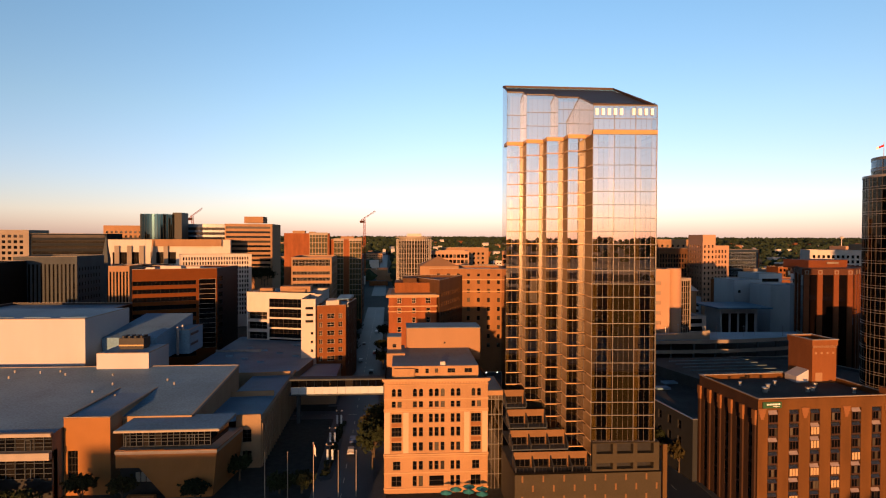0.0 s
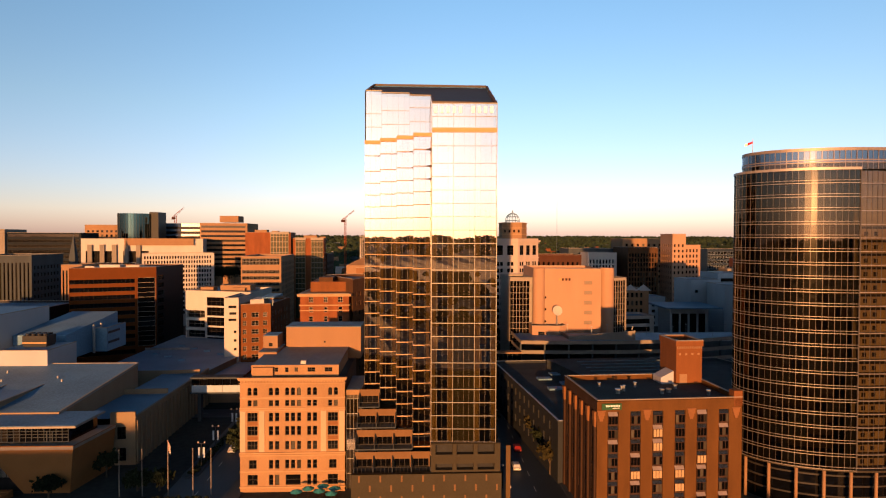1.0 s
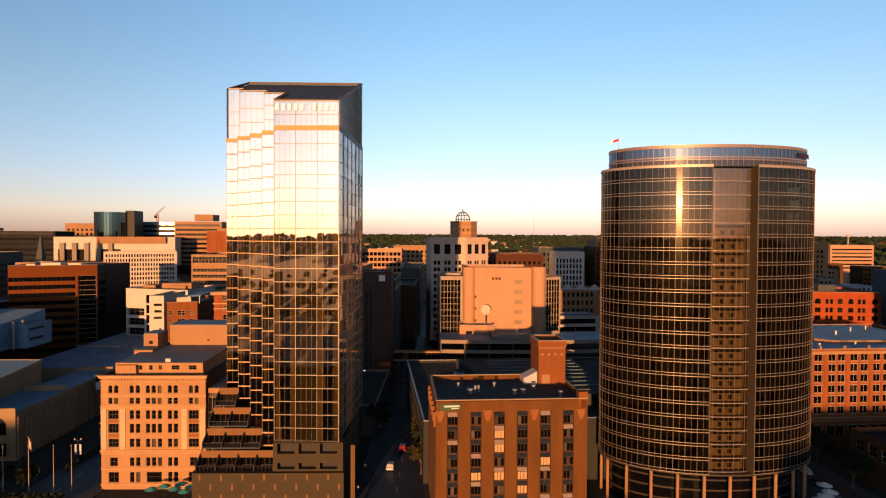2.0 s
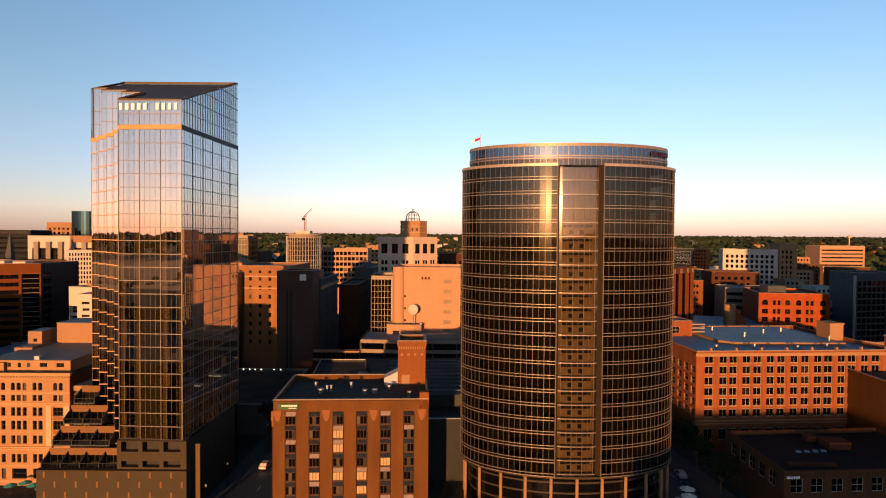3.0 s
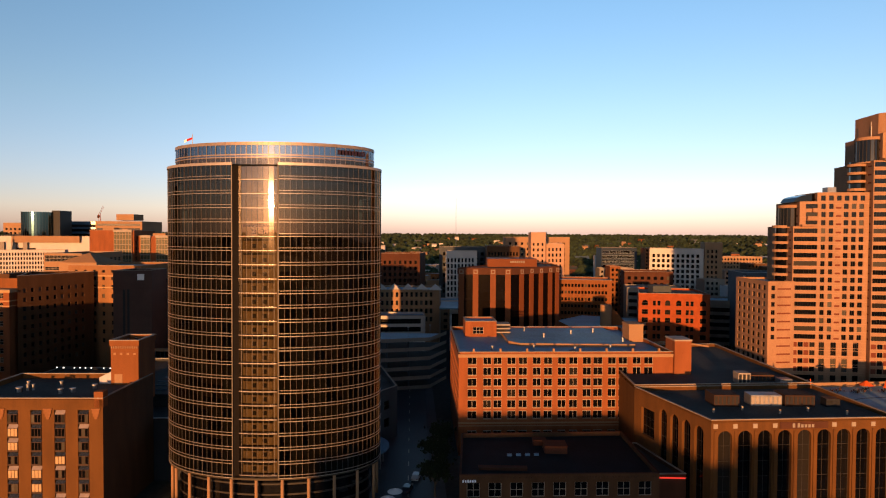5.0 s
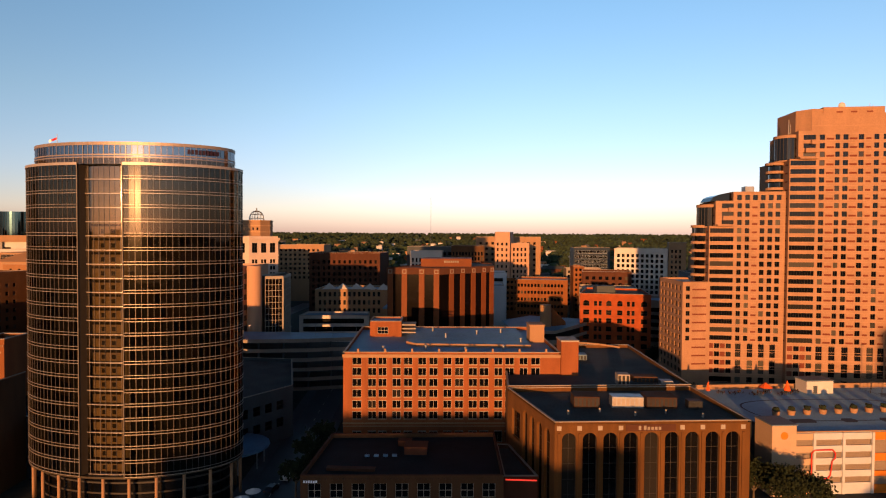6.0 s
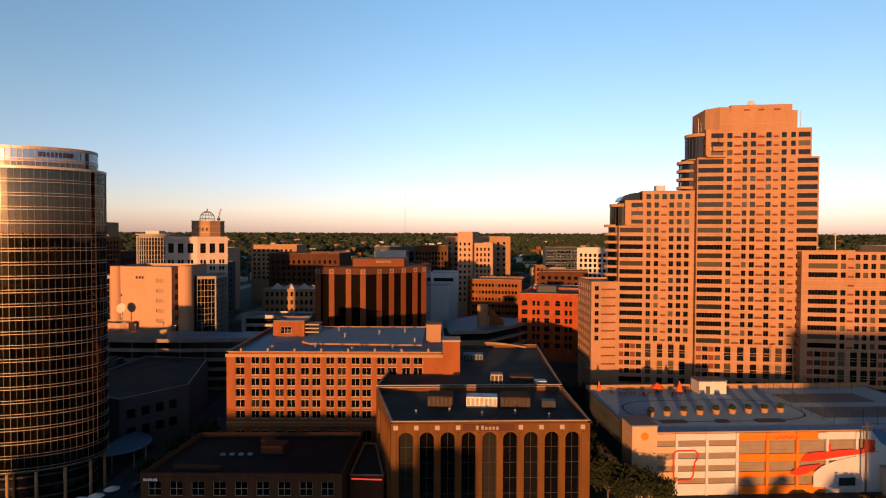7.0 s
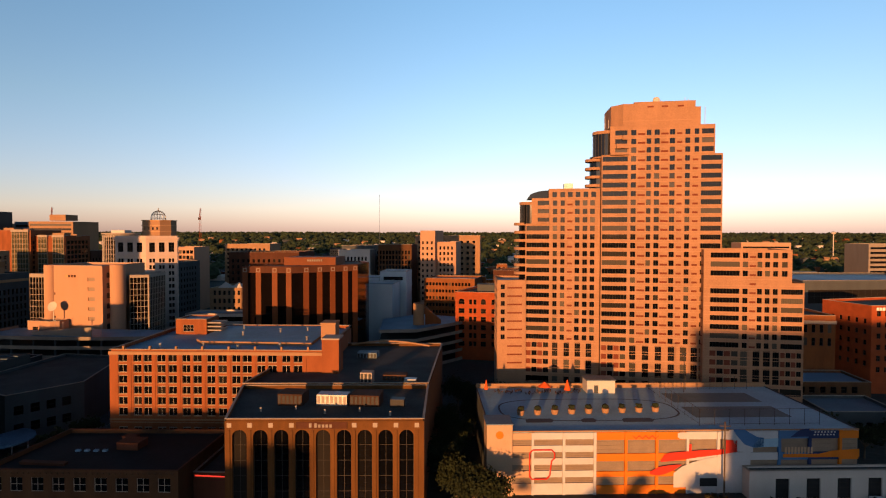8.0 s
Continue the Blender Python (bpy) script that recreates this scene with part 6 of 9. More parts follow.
def dome_tower():
    rel = [(0, 0), (18.4, -.9), (31.2, 7.9), (18.6, 31.2), (-2.6, 25)]
    pale = mat("pale_terracotta", (0.340, 0.265, 0.225), 0.8, 0.08, 0.25, 5, streak=1)
    twins = cols([(1.6 + 5.6 * k + e, 3.0 + 5.6 * k + e) for k in range(3) for e in (0, 1.9)], 8, 3.55, 11, 2.1)
    twins_r = cols([(1.5 + 4.8 * k + e, 2.7 + 4.8 * k + e) for k in range(3) for e in (0, 1.6)], 8, 3.55, 11, 2.1)
    tall = cols([(1.6 + 5.6 * k, 4.9 + 5.6 * k) for k in range(3)], 49.2, 9, 1, 5.2, nx=2, nz=3)
    tall_r = cols([(1.5 + 4.8 * k, 4.3 + 4.8 * k) for k in range(3)], 49.2, 9, 1, 5.2, nx=2, nz=3)
    ob = block("white_terracotta_tower", "white terracotta office tower with an open dome on top", [(74.3 + x, 317.9 + y) for x, y in rel], 58.0, pale, M_ROOF_D,
               front=twins + tall, right=twins_r + tall_r, pane_m=M_PANE_D, frame_m=M_FRAME)
    for z, p, hh in ((56.2, .9, .9), (55.4, .5, .5), (47.4, .45, .6), (45.9, .25, .3)):
        s = Shape()
        s.prism(inset(rel, -p), z, z + hh)
        part("cornice", s, pale, ob)
    lan = [(11.2, 7.2), (21.8, 6.6), (25.4, 11.6), (24, 20), (11, 19)]
    s = Shape()
    s.prism(lan, 57.2, 66.6)
    part("lantern_block", s, M_PEACH, ob)
    for z in (60.2, 63.6, 66.4):
        s = Shape()
        s.prism(inset(lan, -.3), z, z + .45)
        part("belt_course", s, M_STONE_D, ob)
    for k in range(4):
        s = Shape()
        s.box(0, -.06, 0, .9, .3, 1.4)
        part("lantern_window", s, M_PANE_D, ob, at=(12.2 + 2.5 * k, 7.05 - .14 * k, 61.4))
    cx, cy = 17.6, 12.4
    s = Shape()
    for k in range(14):
        a = 2 * math.pi * k / 14
        pts = [(cx + 3.9 * math.cos(t) * math.cos(a), cy + 3.9 * math.cos(t) * math.sin(a), 68.0 + 4.2 * math.sin(t)) for t in [math.pi / 2 * i / 5 for i in range(6)]]
        for i in range(5):
            s.rod(pts[i], pts[i + 1], .12, 4)
        s.rod((pts[0][0], pts[0][1], 66.6), pts[0], .14, 4)
    for z, r in ((68.0, 3.9), (70.1, 3.37), (71.6, 2.0)):
        for k in range(14):
            a, b = 2 * math.pi * k / 14, 2 * math.pi * (k + 1) / 14
            s.rod((cx + r * math.cos(a), cy + r * math.sin(a), z), (cx + r * math.cos(b), cy + r * math.sin(b), z), .1, 4)
    s.cyl(cx, cy, 72.1, 73.6, .35, 8)
    part("open_dome", s, M_STEEL, ob)


dome_tower()


def curved_deck():
    ob = thing("parking_deck", (78, 224, 0), "long concrete parking deck with open levels and a pale top", "parking deck", "parking decks")
    pts = [(78, 224), (96, 222.6), (114, 222.8), (132, 224), (150, 227), (166, 232)]
    rear = [(172, 247.6), (116.2, 247.6), (116.2, 247.5), (78, 247.5)]
    for j in range(6):
        z = 3.65 * j + .3
        s = Shape()
        for i in range(5):
            p, q = (pts[i][0] - 78, pts[i][1] - 224), (pts[i + 1][0] - 78, pts[i + 1][1] - 224)
            s.quad((*p, z), (*q, z), (*q, z + 1.35), (*p, z + 1.35)), s.quad((p[0], p[1] + .3, z), (p[0], p[1] + .3, z + 1.35), (q[0], q[1] + .3, z + 1.35), (q[0], q[1] + .3, z))
            s.quad((*p, z + 1.35), (*q, z + 1.35), (q[0], q[1] + .3, z + 1.35), (p[0], p[1] + .3, z + 1.35))
        s.quad((0, 23.5, z), (0, 0, z), (0, 0, z + 1.35), (0, 23.5, z + 1.35)), s.quad((88, 8, z), (94, 23.6, z), (94, 23.6, z + 1.35), (88, 8, z + 1.35))
        part("spandrel", s, M_CONC, ob)
        f = Shape()
        f.v += [(x - 78, y - 224, z + .3) for x, y in pts] + [(x - 78, y - 224, z + .3) for x, y in (rear[0], rear[3])]
        f.f.append(tuple(range(8))), f.m.append(0)
        part("deck", f, M_ROOF_L if j == 5 else M_CONC_G, ob)
    for i in range(5):
        for t in (0, .5):
            x, y = pts[i][0] * (1 - t) + pts[i + 1][0] * t - 78, pts[i][1] * (1 - t) + pts[i + 1][1] * t - 224
            s = Shape()
            s.box(x - .3, y + .35, 0, x + .3, y + .95, 18.5)
            part("column", s, M_CONC_G, ob)
    s = Shape()
    s.prism([(20, 7), (46, 6), (46, 6.3), (20, 7.3)], 18.87, lambda x, y: 20.2 + (x - 20) * .09)
    s.prism([(20, 7), (20.3, 7), (20.3, 20), (20, 20)], 18.87, 20.2)
    part("ramp_wall", s, M_CONC, ob)
    for k in range(9):
        s = Shape()
        s.cyl(22 + 8.2 * k, 17 - (k % 2) * 6, 18.87, 23.3, .07, 5), s.box(21.6 + 8.2 * k, 16.8 - (k % 2) * 6, 23.2, 22.4 + 8.2 * k, 17.2 - (k % 2) * 6, 23.4)
        part("deck_lamp", s, M_STEEL, ob)


curved_deck()


M_COPPER = mat("copper_red_cladding", (0.100, 0.028, 0.007), 0.7, 0.1, 0.3, 4)


def copper_striped_office():
    poly = [(176.7, 250.2), (198.4, 249.0), (221, 268.8), (221, 292), (208, 304), (195, 283)]
    gm = pane_mat("black_office_glass", (0.003, 0.002, 0.002), (.005, .003, .003), .3, .08, .25)
    ob = thing("copper_striped_office", (175.3, 252.3, 0), "black glass office with broad copper-red vertical piers", "building", "town blocks")
    rel = [(x - 175.3, y - 252.3) for x, y in poly]
    for i in range(6):
        p, q = Vector(rel[i]), Vector(rel[(i + 1) % 6])
        L = (q - p).length
        facade(ob, tuple(p), tuple(q), 0, 45.6, [], gm)
        if i in (0, 1, 5):
            u = (q - p) / L
            for f in ([0, .33, .66, 1] if i == 0 else [.2, .4, .6, .8, 1] if i == 1 else [.3, .65]):
                s = Shape()
                s.box(-1.15, -.5, 0, 1.15, .3, 45.4)
                c = p + u * min(L - 1.3, max(1.3, f * L))
                part("copper_pier", s, M_COPPER, ob, at=(c.x, c.y, 0), rz=math.atan2(u.y, u.x))
                s = Shape()
                for e in ((-.85, -.62, 0, -.55, -.5, 1.7), (.55, -.62, 0, .85, -.5, 1.7), (-.55, -.62, 1.4, .55, -.5, 1.7), (-.55, -.62, 0, .55, -.5, .3)):
                    s.box(*e)
                part("square_emblem", s, M_CONC, ob, at=(c.x, c.y, 43.4), rz=math.atan2(u.y, u.x))
            s = Shape()
            s.box(0, -.45, 0, L, .3, 2.6)
            part("copper_brow", s, M_BRICK_D, ob, at=(p.x, p.y, 43.1), rz=math.atan2(u.y, u.x))
    roof_on(ob, rel, 45.8, M_ROOF_D, .3, M_BRICK_D, M_BRICK_D)
    s = Shape()
    s.prism([(14, 12), (36, 16), (36, 32), (14, 30)], 45, 49.0)
    part("roof_house", s, M_COPPER, ob)
    for k in range(7):
        s = Shape()
        s.box(0, -.2, 0, .7, 0, .9)
        part("sign_block", s, M_CONC, ob, at=(24 + .95 * k, 13.6 + .17 * k, 47.2))
    for k in range(4):
        s = Shape()
        s.box(0, -.2, 0, .9, 0, 1.0)
        part("sign_block", s, M_GREYW, ob, at=(13.5 + 1.2 * k, -1.25 - .06 * k, 44.0))


copper_striped_office()

ob = block("peach_art_deco_tower", "peach art deco tower with a stepped top", [(227.5, 432), (238, 433), (242, 455), (228, 455)], 61.6, M_PEACH_L, M_ROOF_G,
           front=grid(1.2, 3.2, 3, 1.3, 12, 4.0, 11, 2.0), left=grid(3, 4, 5, 1.3, 12, 4.0, 11, 2.0))
ob = block("peach_office_wing", "peach office wing with tall window columns", [(239.2, 438), (252.5, 440), (254, 475), (243, 475)], 53.5, M_PEACH_L, M_ROOF_G, front=grid(1.5, 2.8, 5, 1.3, 12, 4.0, 10, 2.3))
block("brown_slab_office", "brown office slab with thin vertical fins", [(196, 437), (220, 440), (220, 470), (196, 470)], 51.5, M_BRICK_B, M_ROOF_G, front=grid(1, 2.3, 10, 1.3, 12, 3.6, 10, 2.6), joined=True)
block("peach_rear_block", "broad peach block behind the tower", [(214, 500), (268, 505), (268, 530), (214, 530)], 58.0, M_PEACH, M_ROOF_G, front=grid(3, 5, 10, 2, 20, 4.5, 8, 2), joined=True)


def red_office_small():
    vs = [(1.6, 4.4), (6.6, 8.0), (8.7, 10.1), (12.2, 14.6), (17.2, 19.6), (21.6, 23.0), (23.7, 25.1), (28.0, 30.8)]
    ob = block("vermilion_brick_office", "bright vermilion brick office with arched top windows", [(262.8, 291.5), (295.0, 287.5), (299, 318), (272, 325)], 32.0, M_BRICK_V, M_ROOF_D,
               front=cols(vs, 6.4, 3.9, 5, 2.3) + cols(vs[:1] + vs[3:5] + vs[7:], 26.2, 9, 1, 2.6, arch=1) + cols(vs[1:3] + vs[5:7], 26.2, 9, 1, 2.3), right=grid(2, 4, 7, 2.0, 6.4, 3.9, 6, 2.3), pane_m=M_PANE_D)
    roof_units(ob, [(10, 10, 9, 8, 3.5)], 31.1, M_CONC_G)


red_office_small()
block("far_white_office", "white office building with a dark window grid", [(311.6, 432), (345, 420), (352, 440), (318, 452)], 50.6, M_WHITE, M_ROOF_G, front=grid(2, 3.2, 10, 1.8, 12, 3.6, 10, 2.3), joined=True, pane_m=M_PANE_D)
block("far_peach_slab", "peach slab beside the white office", [(345.2, 419), (356, 416), (362, 440), (352, 444)], 55.0, M_PEACH, M_ROOF_G, front=grid(1.5, 2.6, 3, 1.2, 12, 3.6, 11, 2), joined=True)


def ramp_deck():
    ob = thing("ramped_parking_deck", (232, 262, 0), "pale concrete parking ramp with open levels", "parking deck", "parking decks")
    for j in range(5):
        s = Shape()
        z = 4.2 * j
        s.prism([(0, 0), (16, 3), (46, 46), (46, 46.4), (15.8, 3.4), (0, .4)], z, z + 1.4)
        part("spandrel", s, M_CONC, ob)
        f = Shape()
        f.v += [(0, 0, z + .15), (16, 3, z + .15), (46, 46, z + .15), (10, 60, z + .15), (-6, 40, z + .15)]
        f.f.append((0, 1, 2, 3, 4)), f.m.append(0)
        part("deck", f, M_ROOF_L if j == 4 else M_CONC_G, ob)
    s = Shape()
    s.cyl(14, 24, 16.9, 27.0, 2.6, 20)
    part("stair_drum", s, M_PEACH, ob)
    s = Shape()
    s.prism([(17, 24), (24, 28), (24, 30), (17, 27)], 16.9, lambda x, y: 25.5 - (x - 17))
    part("stair_wedge", s, M_BRICK, ob)


ramp_deck()


# ---- long red brick warehouse office ----
def red_warehouse():
    rot = 4.1
    ob = thing("red_brick_warehouse", (177.6, 163.6, 0), "long six-storey orange-red brick office with paired windows", "building", rz=radians(rot))
    w, d, h = 58.3, 44, 27.0
    spans = [(2.4, 4.85), (6.6, 8.8), (9.4, 11.6), (13.1, 15.4), (16.2, 18.5), (20.0, 22.2), (23.0, 25.3), (26.8, 29.0), (29.9, 32.2), (33.6, 35.9), (36.5, 39.0), (40.5, 42.7), (43.4, 45.8), (47.3, 49.5), (50.4, 52.8)]
    H = cols(spans, 9.9, 2.94, 6, 2.2) + cols(spans, 3.6, 3, 1, 3.2)
    facade(ob, (0, 0), (w, 0), 0, h, H, M_BRICK_R, reveal=.32, nx=2, nz=1, pane_m=M_PANE_D, frame_m=M_FRAME_L, bar=.08, blind=.1)
    facade(ob, (w, 0), (w, d), 0, h, [], M_BRICK_R)
    facade(ob, (w, d), (0, d), 0, h, [], M_BRICK_R)
    facade(ob, (0, d), (0, 0), 0, h, grid(2, 3.9, 11, 2.3, 9.9, 2.94, 5, 2.05), M_BRICK_R, reveal=.3, nx=3, pane_m=M_PANE_D, frame_m=M_FRAME_L)
    roof_on(ob, [(0, 0), (w, 0), (w, d), (0, d)], h + .9, M_ROOF_L, 1.0, M_BRICK_R, M_COPING)
    for z, p, hh in ((26.5, .22, .9), (8.6, .15, .4), (7.9, .1, .25)):
        s = Shape()
        s.box(-p, -p, z, w + p, 0, z + hh)
        part("belt_course", s, M_PEACH, ob)
    for k, (a, b) in enumerate(spans):
        for j in range(6):
            s = Shape()
            s.box(0, -.06, -.2, b - a, .03, 0)
            part("window_sill", s, M_PEACH, ob, at=(a, 0, 9.9 + 2.94 * j))
    for u in (5.7, 12.3, 19.2, 26.0, 32.9, 39.7, 46.5, 53.6):
        s = Shape()
        s.box(-.3, -.12, 8.6, .3, 0, 26.5)
        part("pier", s, M_BRICK_R, ob, at=(u, 0, 0))
    for k in range(8):
        s = Shape()
        s.box(-.25, -.3, 0, .25, .4, 1.0)
        part("parapet_post", s, M_PEACH, ob, at=(4 + 7.2 * k, 0, h + .9))
    tw = new("pier_tower"); tw.parent = ob
    s = Shape()
    s.box(w, -1.0, 0, w + 4.6, 5.0, 31.0)
    part("shaft", s, M_BRICK_R, tw)
    s = Shape()
    s.box(w - .15, -1.15, 31.0, w + 4.75, 5.15, 31.4)
    part("coping", s, M_COPING, tw)
    s = Shape()
    s.box(w - 5, 20, h, w - .6, 26, 32.0), s.box(w - 5.2, 19.8, 32, w - .4, 26.2, 32.4)
    part("roof_house", s, M_PEACH, ob)
    # roof steps, vents, brick stair house at the back
    s = Shape()
    s.prism([(16, 18), (19, 14), (w - 6, 12), (w - 6, 43), (16, 43)], h - .15, h + .75, 0, 1)
    part("raised_roof", s, [M_PEACH, M_ROOF_L], ob)
    st = new("stair_house"); st.parent = ob
    facade(st, (4, 30), (14, 30), h - .2, 31.6, [(2.4, h + .8, 3.4, 2.2, {"nx": 3, "frame": M_COPING})], M_BRICK_R, reveal=.2)
    facade(st, (14, 30), (14, 40), h - .2, 31.6, [], M_BRICK_R)
    facade(st, (4, 40), (4, 30), h - .2, 31.6, [], M_BRICK_R)
    roof_on(st, [(4, 30), (14, 30), (14, 40), (4, 40)], 31.8, M_ROOF_L, .4, M_BRICK_R, M_COPING)
    s = Shape()
    for z in (28.0, 29.2, 30.4):
        s.box(14.1, 30.5, z, 18.5, 36, z + .4)
    part("louvre_stack", s, M_COPING, ob)
    for u, v in ((10, 8), (22, 9), (33, 6), (44, 9), (50, 16), (28, 24), (38, 30), (46, 33), (24, 36)):
        s = Shape()
        s.cyl(0, 0, 0, 1.1, .3, 8), s.cyl(0, 0, 1.1, 1.3, .45, 8)
        part("roof_vent", s, M_STEEL, ob, at=(u, v, h - .1 if v < 12 else h + .75))
    c = Shape()
    c.ball(0, 0, 0, 1.6, .8, .9, 10, 4, half=True)
    part("roof_scoop", c, M_ROOF_G, ob, at=(32, 4, h - .1))


red_warehouse()


# ---- arcaded brick office ----
def arcade_office():
    poly = [(228.5, 125.3), (268.2, 129.4), (266.0, 156.0), (264.4, 209), (222, 205), (220.7, 151.2)]
    ob = thing("arcaded_brick_office", (228.5, 125.3, 0), "tan-orange brick office with tall arched window bays", "building")
    rel = [(x - 228.5, y - 125.3) for x, y in poly]
    h = 22.0
    ar = [(1.48 + 4.18 * k, 1.2, 2.9, 19.0, {"arch": 1, "nx": 2, "nz": 6}) for k in range(9)]
    dull = M_BRICK_H
    facade(ob, rel[0], rel[1], 0, h, ar, dull, reveal=.7, pane_m=M_PANE_D, bar=.08)
    al = [(10.0 + 4.0 * k, 1.2, 2.8, 19.0, {"arch": 1, "nx": 2, "nz": 6}) for k in range(4)] + [(3.0, 12.0, 5.2, 6.5, {"nx": 4, "nz": 3})]
    facade(ob, rel[5], rel[0], 0, h, al, dull, reveal=.7, pane_m=M_PANE_D, bar=.08)
    for i in (1, 2, 3, 4):
        facade(ob, rel[i], rel[(i + 1) % 6], 0, h, [], dull)
    front = [rel[0], rel[1], rel[2], rel[5]]
    roof_on(ob, front, h + .4, M_ROOF_D, .9, dull, M_COPING)
    roof_on(ob, [rel[5], rel[2], rel[3], rel[4]], h + .8, M_ROOF_D, .9, dull, M_COPING)
    u = Vector((rel[1][0], rel[1][1])).normalized()
    rz = math.atan2(u.y, u.x)
    for k in range(10):
        if k in (4, 5):
            continue
        s = Shape()
        s.box(-.45, -.08, 0, .45, .02, .9)
        p = u * min(38.6, max(.9, .82 + 4.18 * k))
        part("pale_block", s, M_COPING, ob, at=(p.x, p.y, 20.7), rz=rz)
    for k in range(10):
        s = Shape()
        s.box(-.26, -.22, 0, .26, .02, 20.2)
        p = u * min(39.2, max(.5, .82 + 4.18 * k))
        part("brick_pier", s, dull, ob, at=(p.x, p.y, 0), rz=rz)
    s = Shape()
    s.box(0, -.2, 0, 10.2, -.03, 1.35)
    p = u * 14.3
    sg = part("sign", s, M_BRICK_D, ob, "brown sign plate with plain pale bars", at=(p.x, p.y, 20.5), rz=rz)
    for k in range(6):
        q = Shape()
        q.box(0, -.28, 0, .5, -.2, .85 if k in (0, 1) else .62)
        part("sign_bar", q, M_CONC, sg, at=(2.6 + .75 * k + (.3 if k else 0), 0, .25))
    for (a, b, w, d, hh, m) in ((6, 13, 5.5, 5, 2.6, M_BRICK_N), (14.5, 14, 6.8, 3.2, 2.4, M_STEEL), (22, 14, 6.5, 5, 2.5, M_BRICK_N), (31, 14, 3, 2.2, 1.8, M_DARK), (20, 32, 3.0, 3, 3.2, M_COPING), (25, 36, 6, 3.5, 1.8, M_BRICK_B), (31, 33, 3, 2.5, 1.5, M_STEEL), (12, 62, 6, 4, 2, M_ROOF_G)):
        q = new("roof_plant"); q.parent = ob
        s = Shape()
        s.box(a, b, h - .5, a + w, b + d, h - .5 + hh)
        part("housing", s, m, q)
        s = Shape()
        n = max(2, int(w / .9))
        for k in range(n):
            s.box(a + (k + .15) * w / n, b - .06, h, a + (k + .8) * w / n, b, h - .8 + hh)
        part("louvre", s, M_DARK if m is not M_STEEL else M_COPING, q)
    for k in range(12):
        s = Shape()
        a0, a1 = k / 12, (k + 1) / 12
        z0, z1 = h + .9 + 1.3 * math.sin(math.pi * a0), h + .9 + 1.3 * math.sin(math.pi * a1)
        s.quad((6 + 26 * a0, 79.2, z0 - .5), (6 + 26 * a1, 79.4, z1 - .5), (6 + 26 * a1, 79.4, z1), (6 + 26 * a0, 79.2, z0))
        s.quad((6 + 26 * a0, 79.6, z0), (6 + 26 * a0, 79.2, z0), (6 + 26 * a1, 79.4, z1), (6 + 26 * a1, 79.8, z1))
        part("parapet_piece", s, M_PEACH, ob)
    for k in range(5):
        v = Shape()
        v.cyl(0, 0, 0, .9, .22, 8)
        part("roof_vent", v, M_COPING, ob, at=(4 + 7 * k, 8.5 + (k % 2) * 2, h - .5))


arcade_office()


def low_brick():
    ob = block("low_brick_office", "low three-storey brown brick office with a black roof", [(178.1, 122.7), (218.5, 125.6), (217.5, 151), (178.5, 147.5)], 11.4, M_BRICK_B, mat("black_tar_roof", (0.007, 0.008, 0.010), .95, .3, .2, 3, bump=0),
               front=grid(1.5, 4.35, 9, 2.6, 6.9, 4.3, 1, 2.9, nx=2) + grid(1.5, 4.35, 9, 2.6, 2.2, 4.3, 1, 3.2, nx=2), left=grid(2, 4.2, 5, 2.6, 6.9, 4.3, 1, 2.9, nx=2), frame_m=M_FRAME_L, pane_m=M_PANE_D, group="", coping=M_BRICK_D)
    s = Shape()
    for k in range(34):
        s.box(k * 1.18, .0845 * k - .25, 10.5, k * 1.18 + .5, .0845 * k + .1, 10.9)
    part("dentil", s, M_BRICK_B, ob, kind="stuff")
    roof_units(ob, [(19, 15, 5, 4, 1.6), (4, 5, 10, 1.2, .5), (17, 20, 3, 2, 1.2)], 10.5, M_BRICK_D)
    for k in range(4):
        s = Shape()
        s.box(0, 0, 0, 1.0, .7, .4)
        part("skylight", s, M_ROOF_L, ob, at=(10.5 + 2.0 * k, 13 + .2 * k, 10.52))
    for k in range(6):
        s = Shape()
        s.box(0, -.08, 0, .32, 0, .5)
        part("sign_bar", s, M_LETTER_D, ob, "small pale sign bar", at=(.6 + .48 * k, .05 + .035 * k, 9.95))
    ob2 = block("narrow_brick_infill", "narrow dark brick infill with a red neon strip", [(218.8, 131), (226, 131.5), (221, 150), (217.9, 150)], 9.0, M_BRICK_D, M_ROOF_D, group="")
    s = Shape()
    s.box(.4, -.15, 8.2, 6.9, -.02, 8.45)
    e = bpy.data.materials.new("red_neon")
    e.use_nodes = True
    e.node_tree.nodes["Principled BSDF"].inputs["Base Color"].default_value = (.6, .03, .02, 1)
    e.node_tree.nodes["Principled BSDF"].inputs["Emission Color"].default_value = (1, .06, .03, 1)
    e.node_tree.nodes["Principled BSDF"].inputs["Emission Strength"].default_value = .35
    part("neon_strip", s, e, ob2)


low_brick()

block("dark_roofed_hall", "low hall with a dark seamed roof and grey walls", [(124, 170), (149, 161), (159.5, 178), (148, 214), (124, 216)], 15.0, M_CONC_G, M_ROOF_D, front=grid(2, 4, 5, 2.4, 4, 5, 2, 2.6), right=grid(2, 4, 4, 2.4, 4, 5, 2, 2.6), pane_m=M_PANE_D)
block("long_orange_office", "long low orange brick office with rows of dark windows", [(234.6, 430), (274.2, 431), (274.2, 450), (234.6, 450)], 29.0, M_BRICK, M_ROOF_G, front=grid(1.2, 2.9, 13, 1.6, 6, 3.8, 6, 1.9), joined=True, pane_m=M_PANE_D)


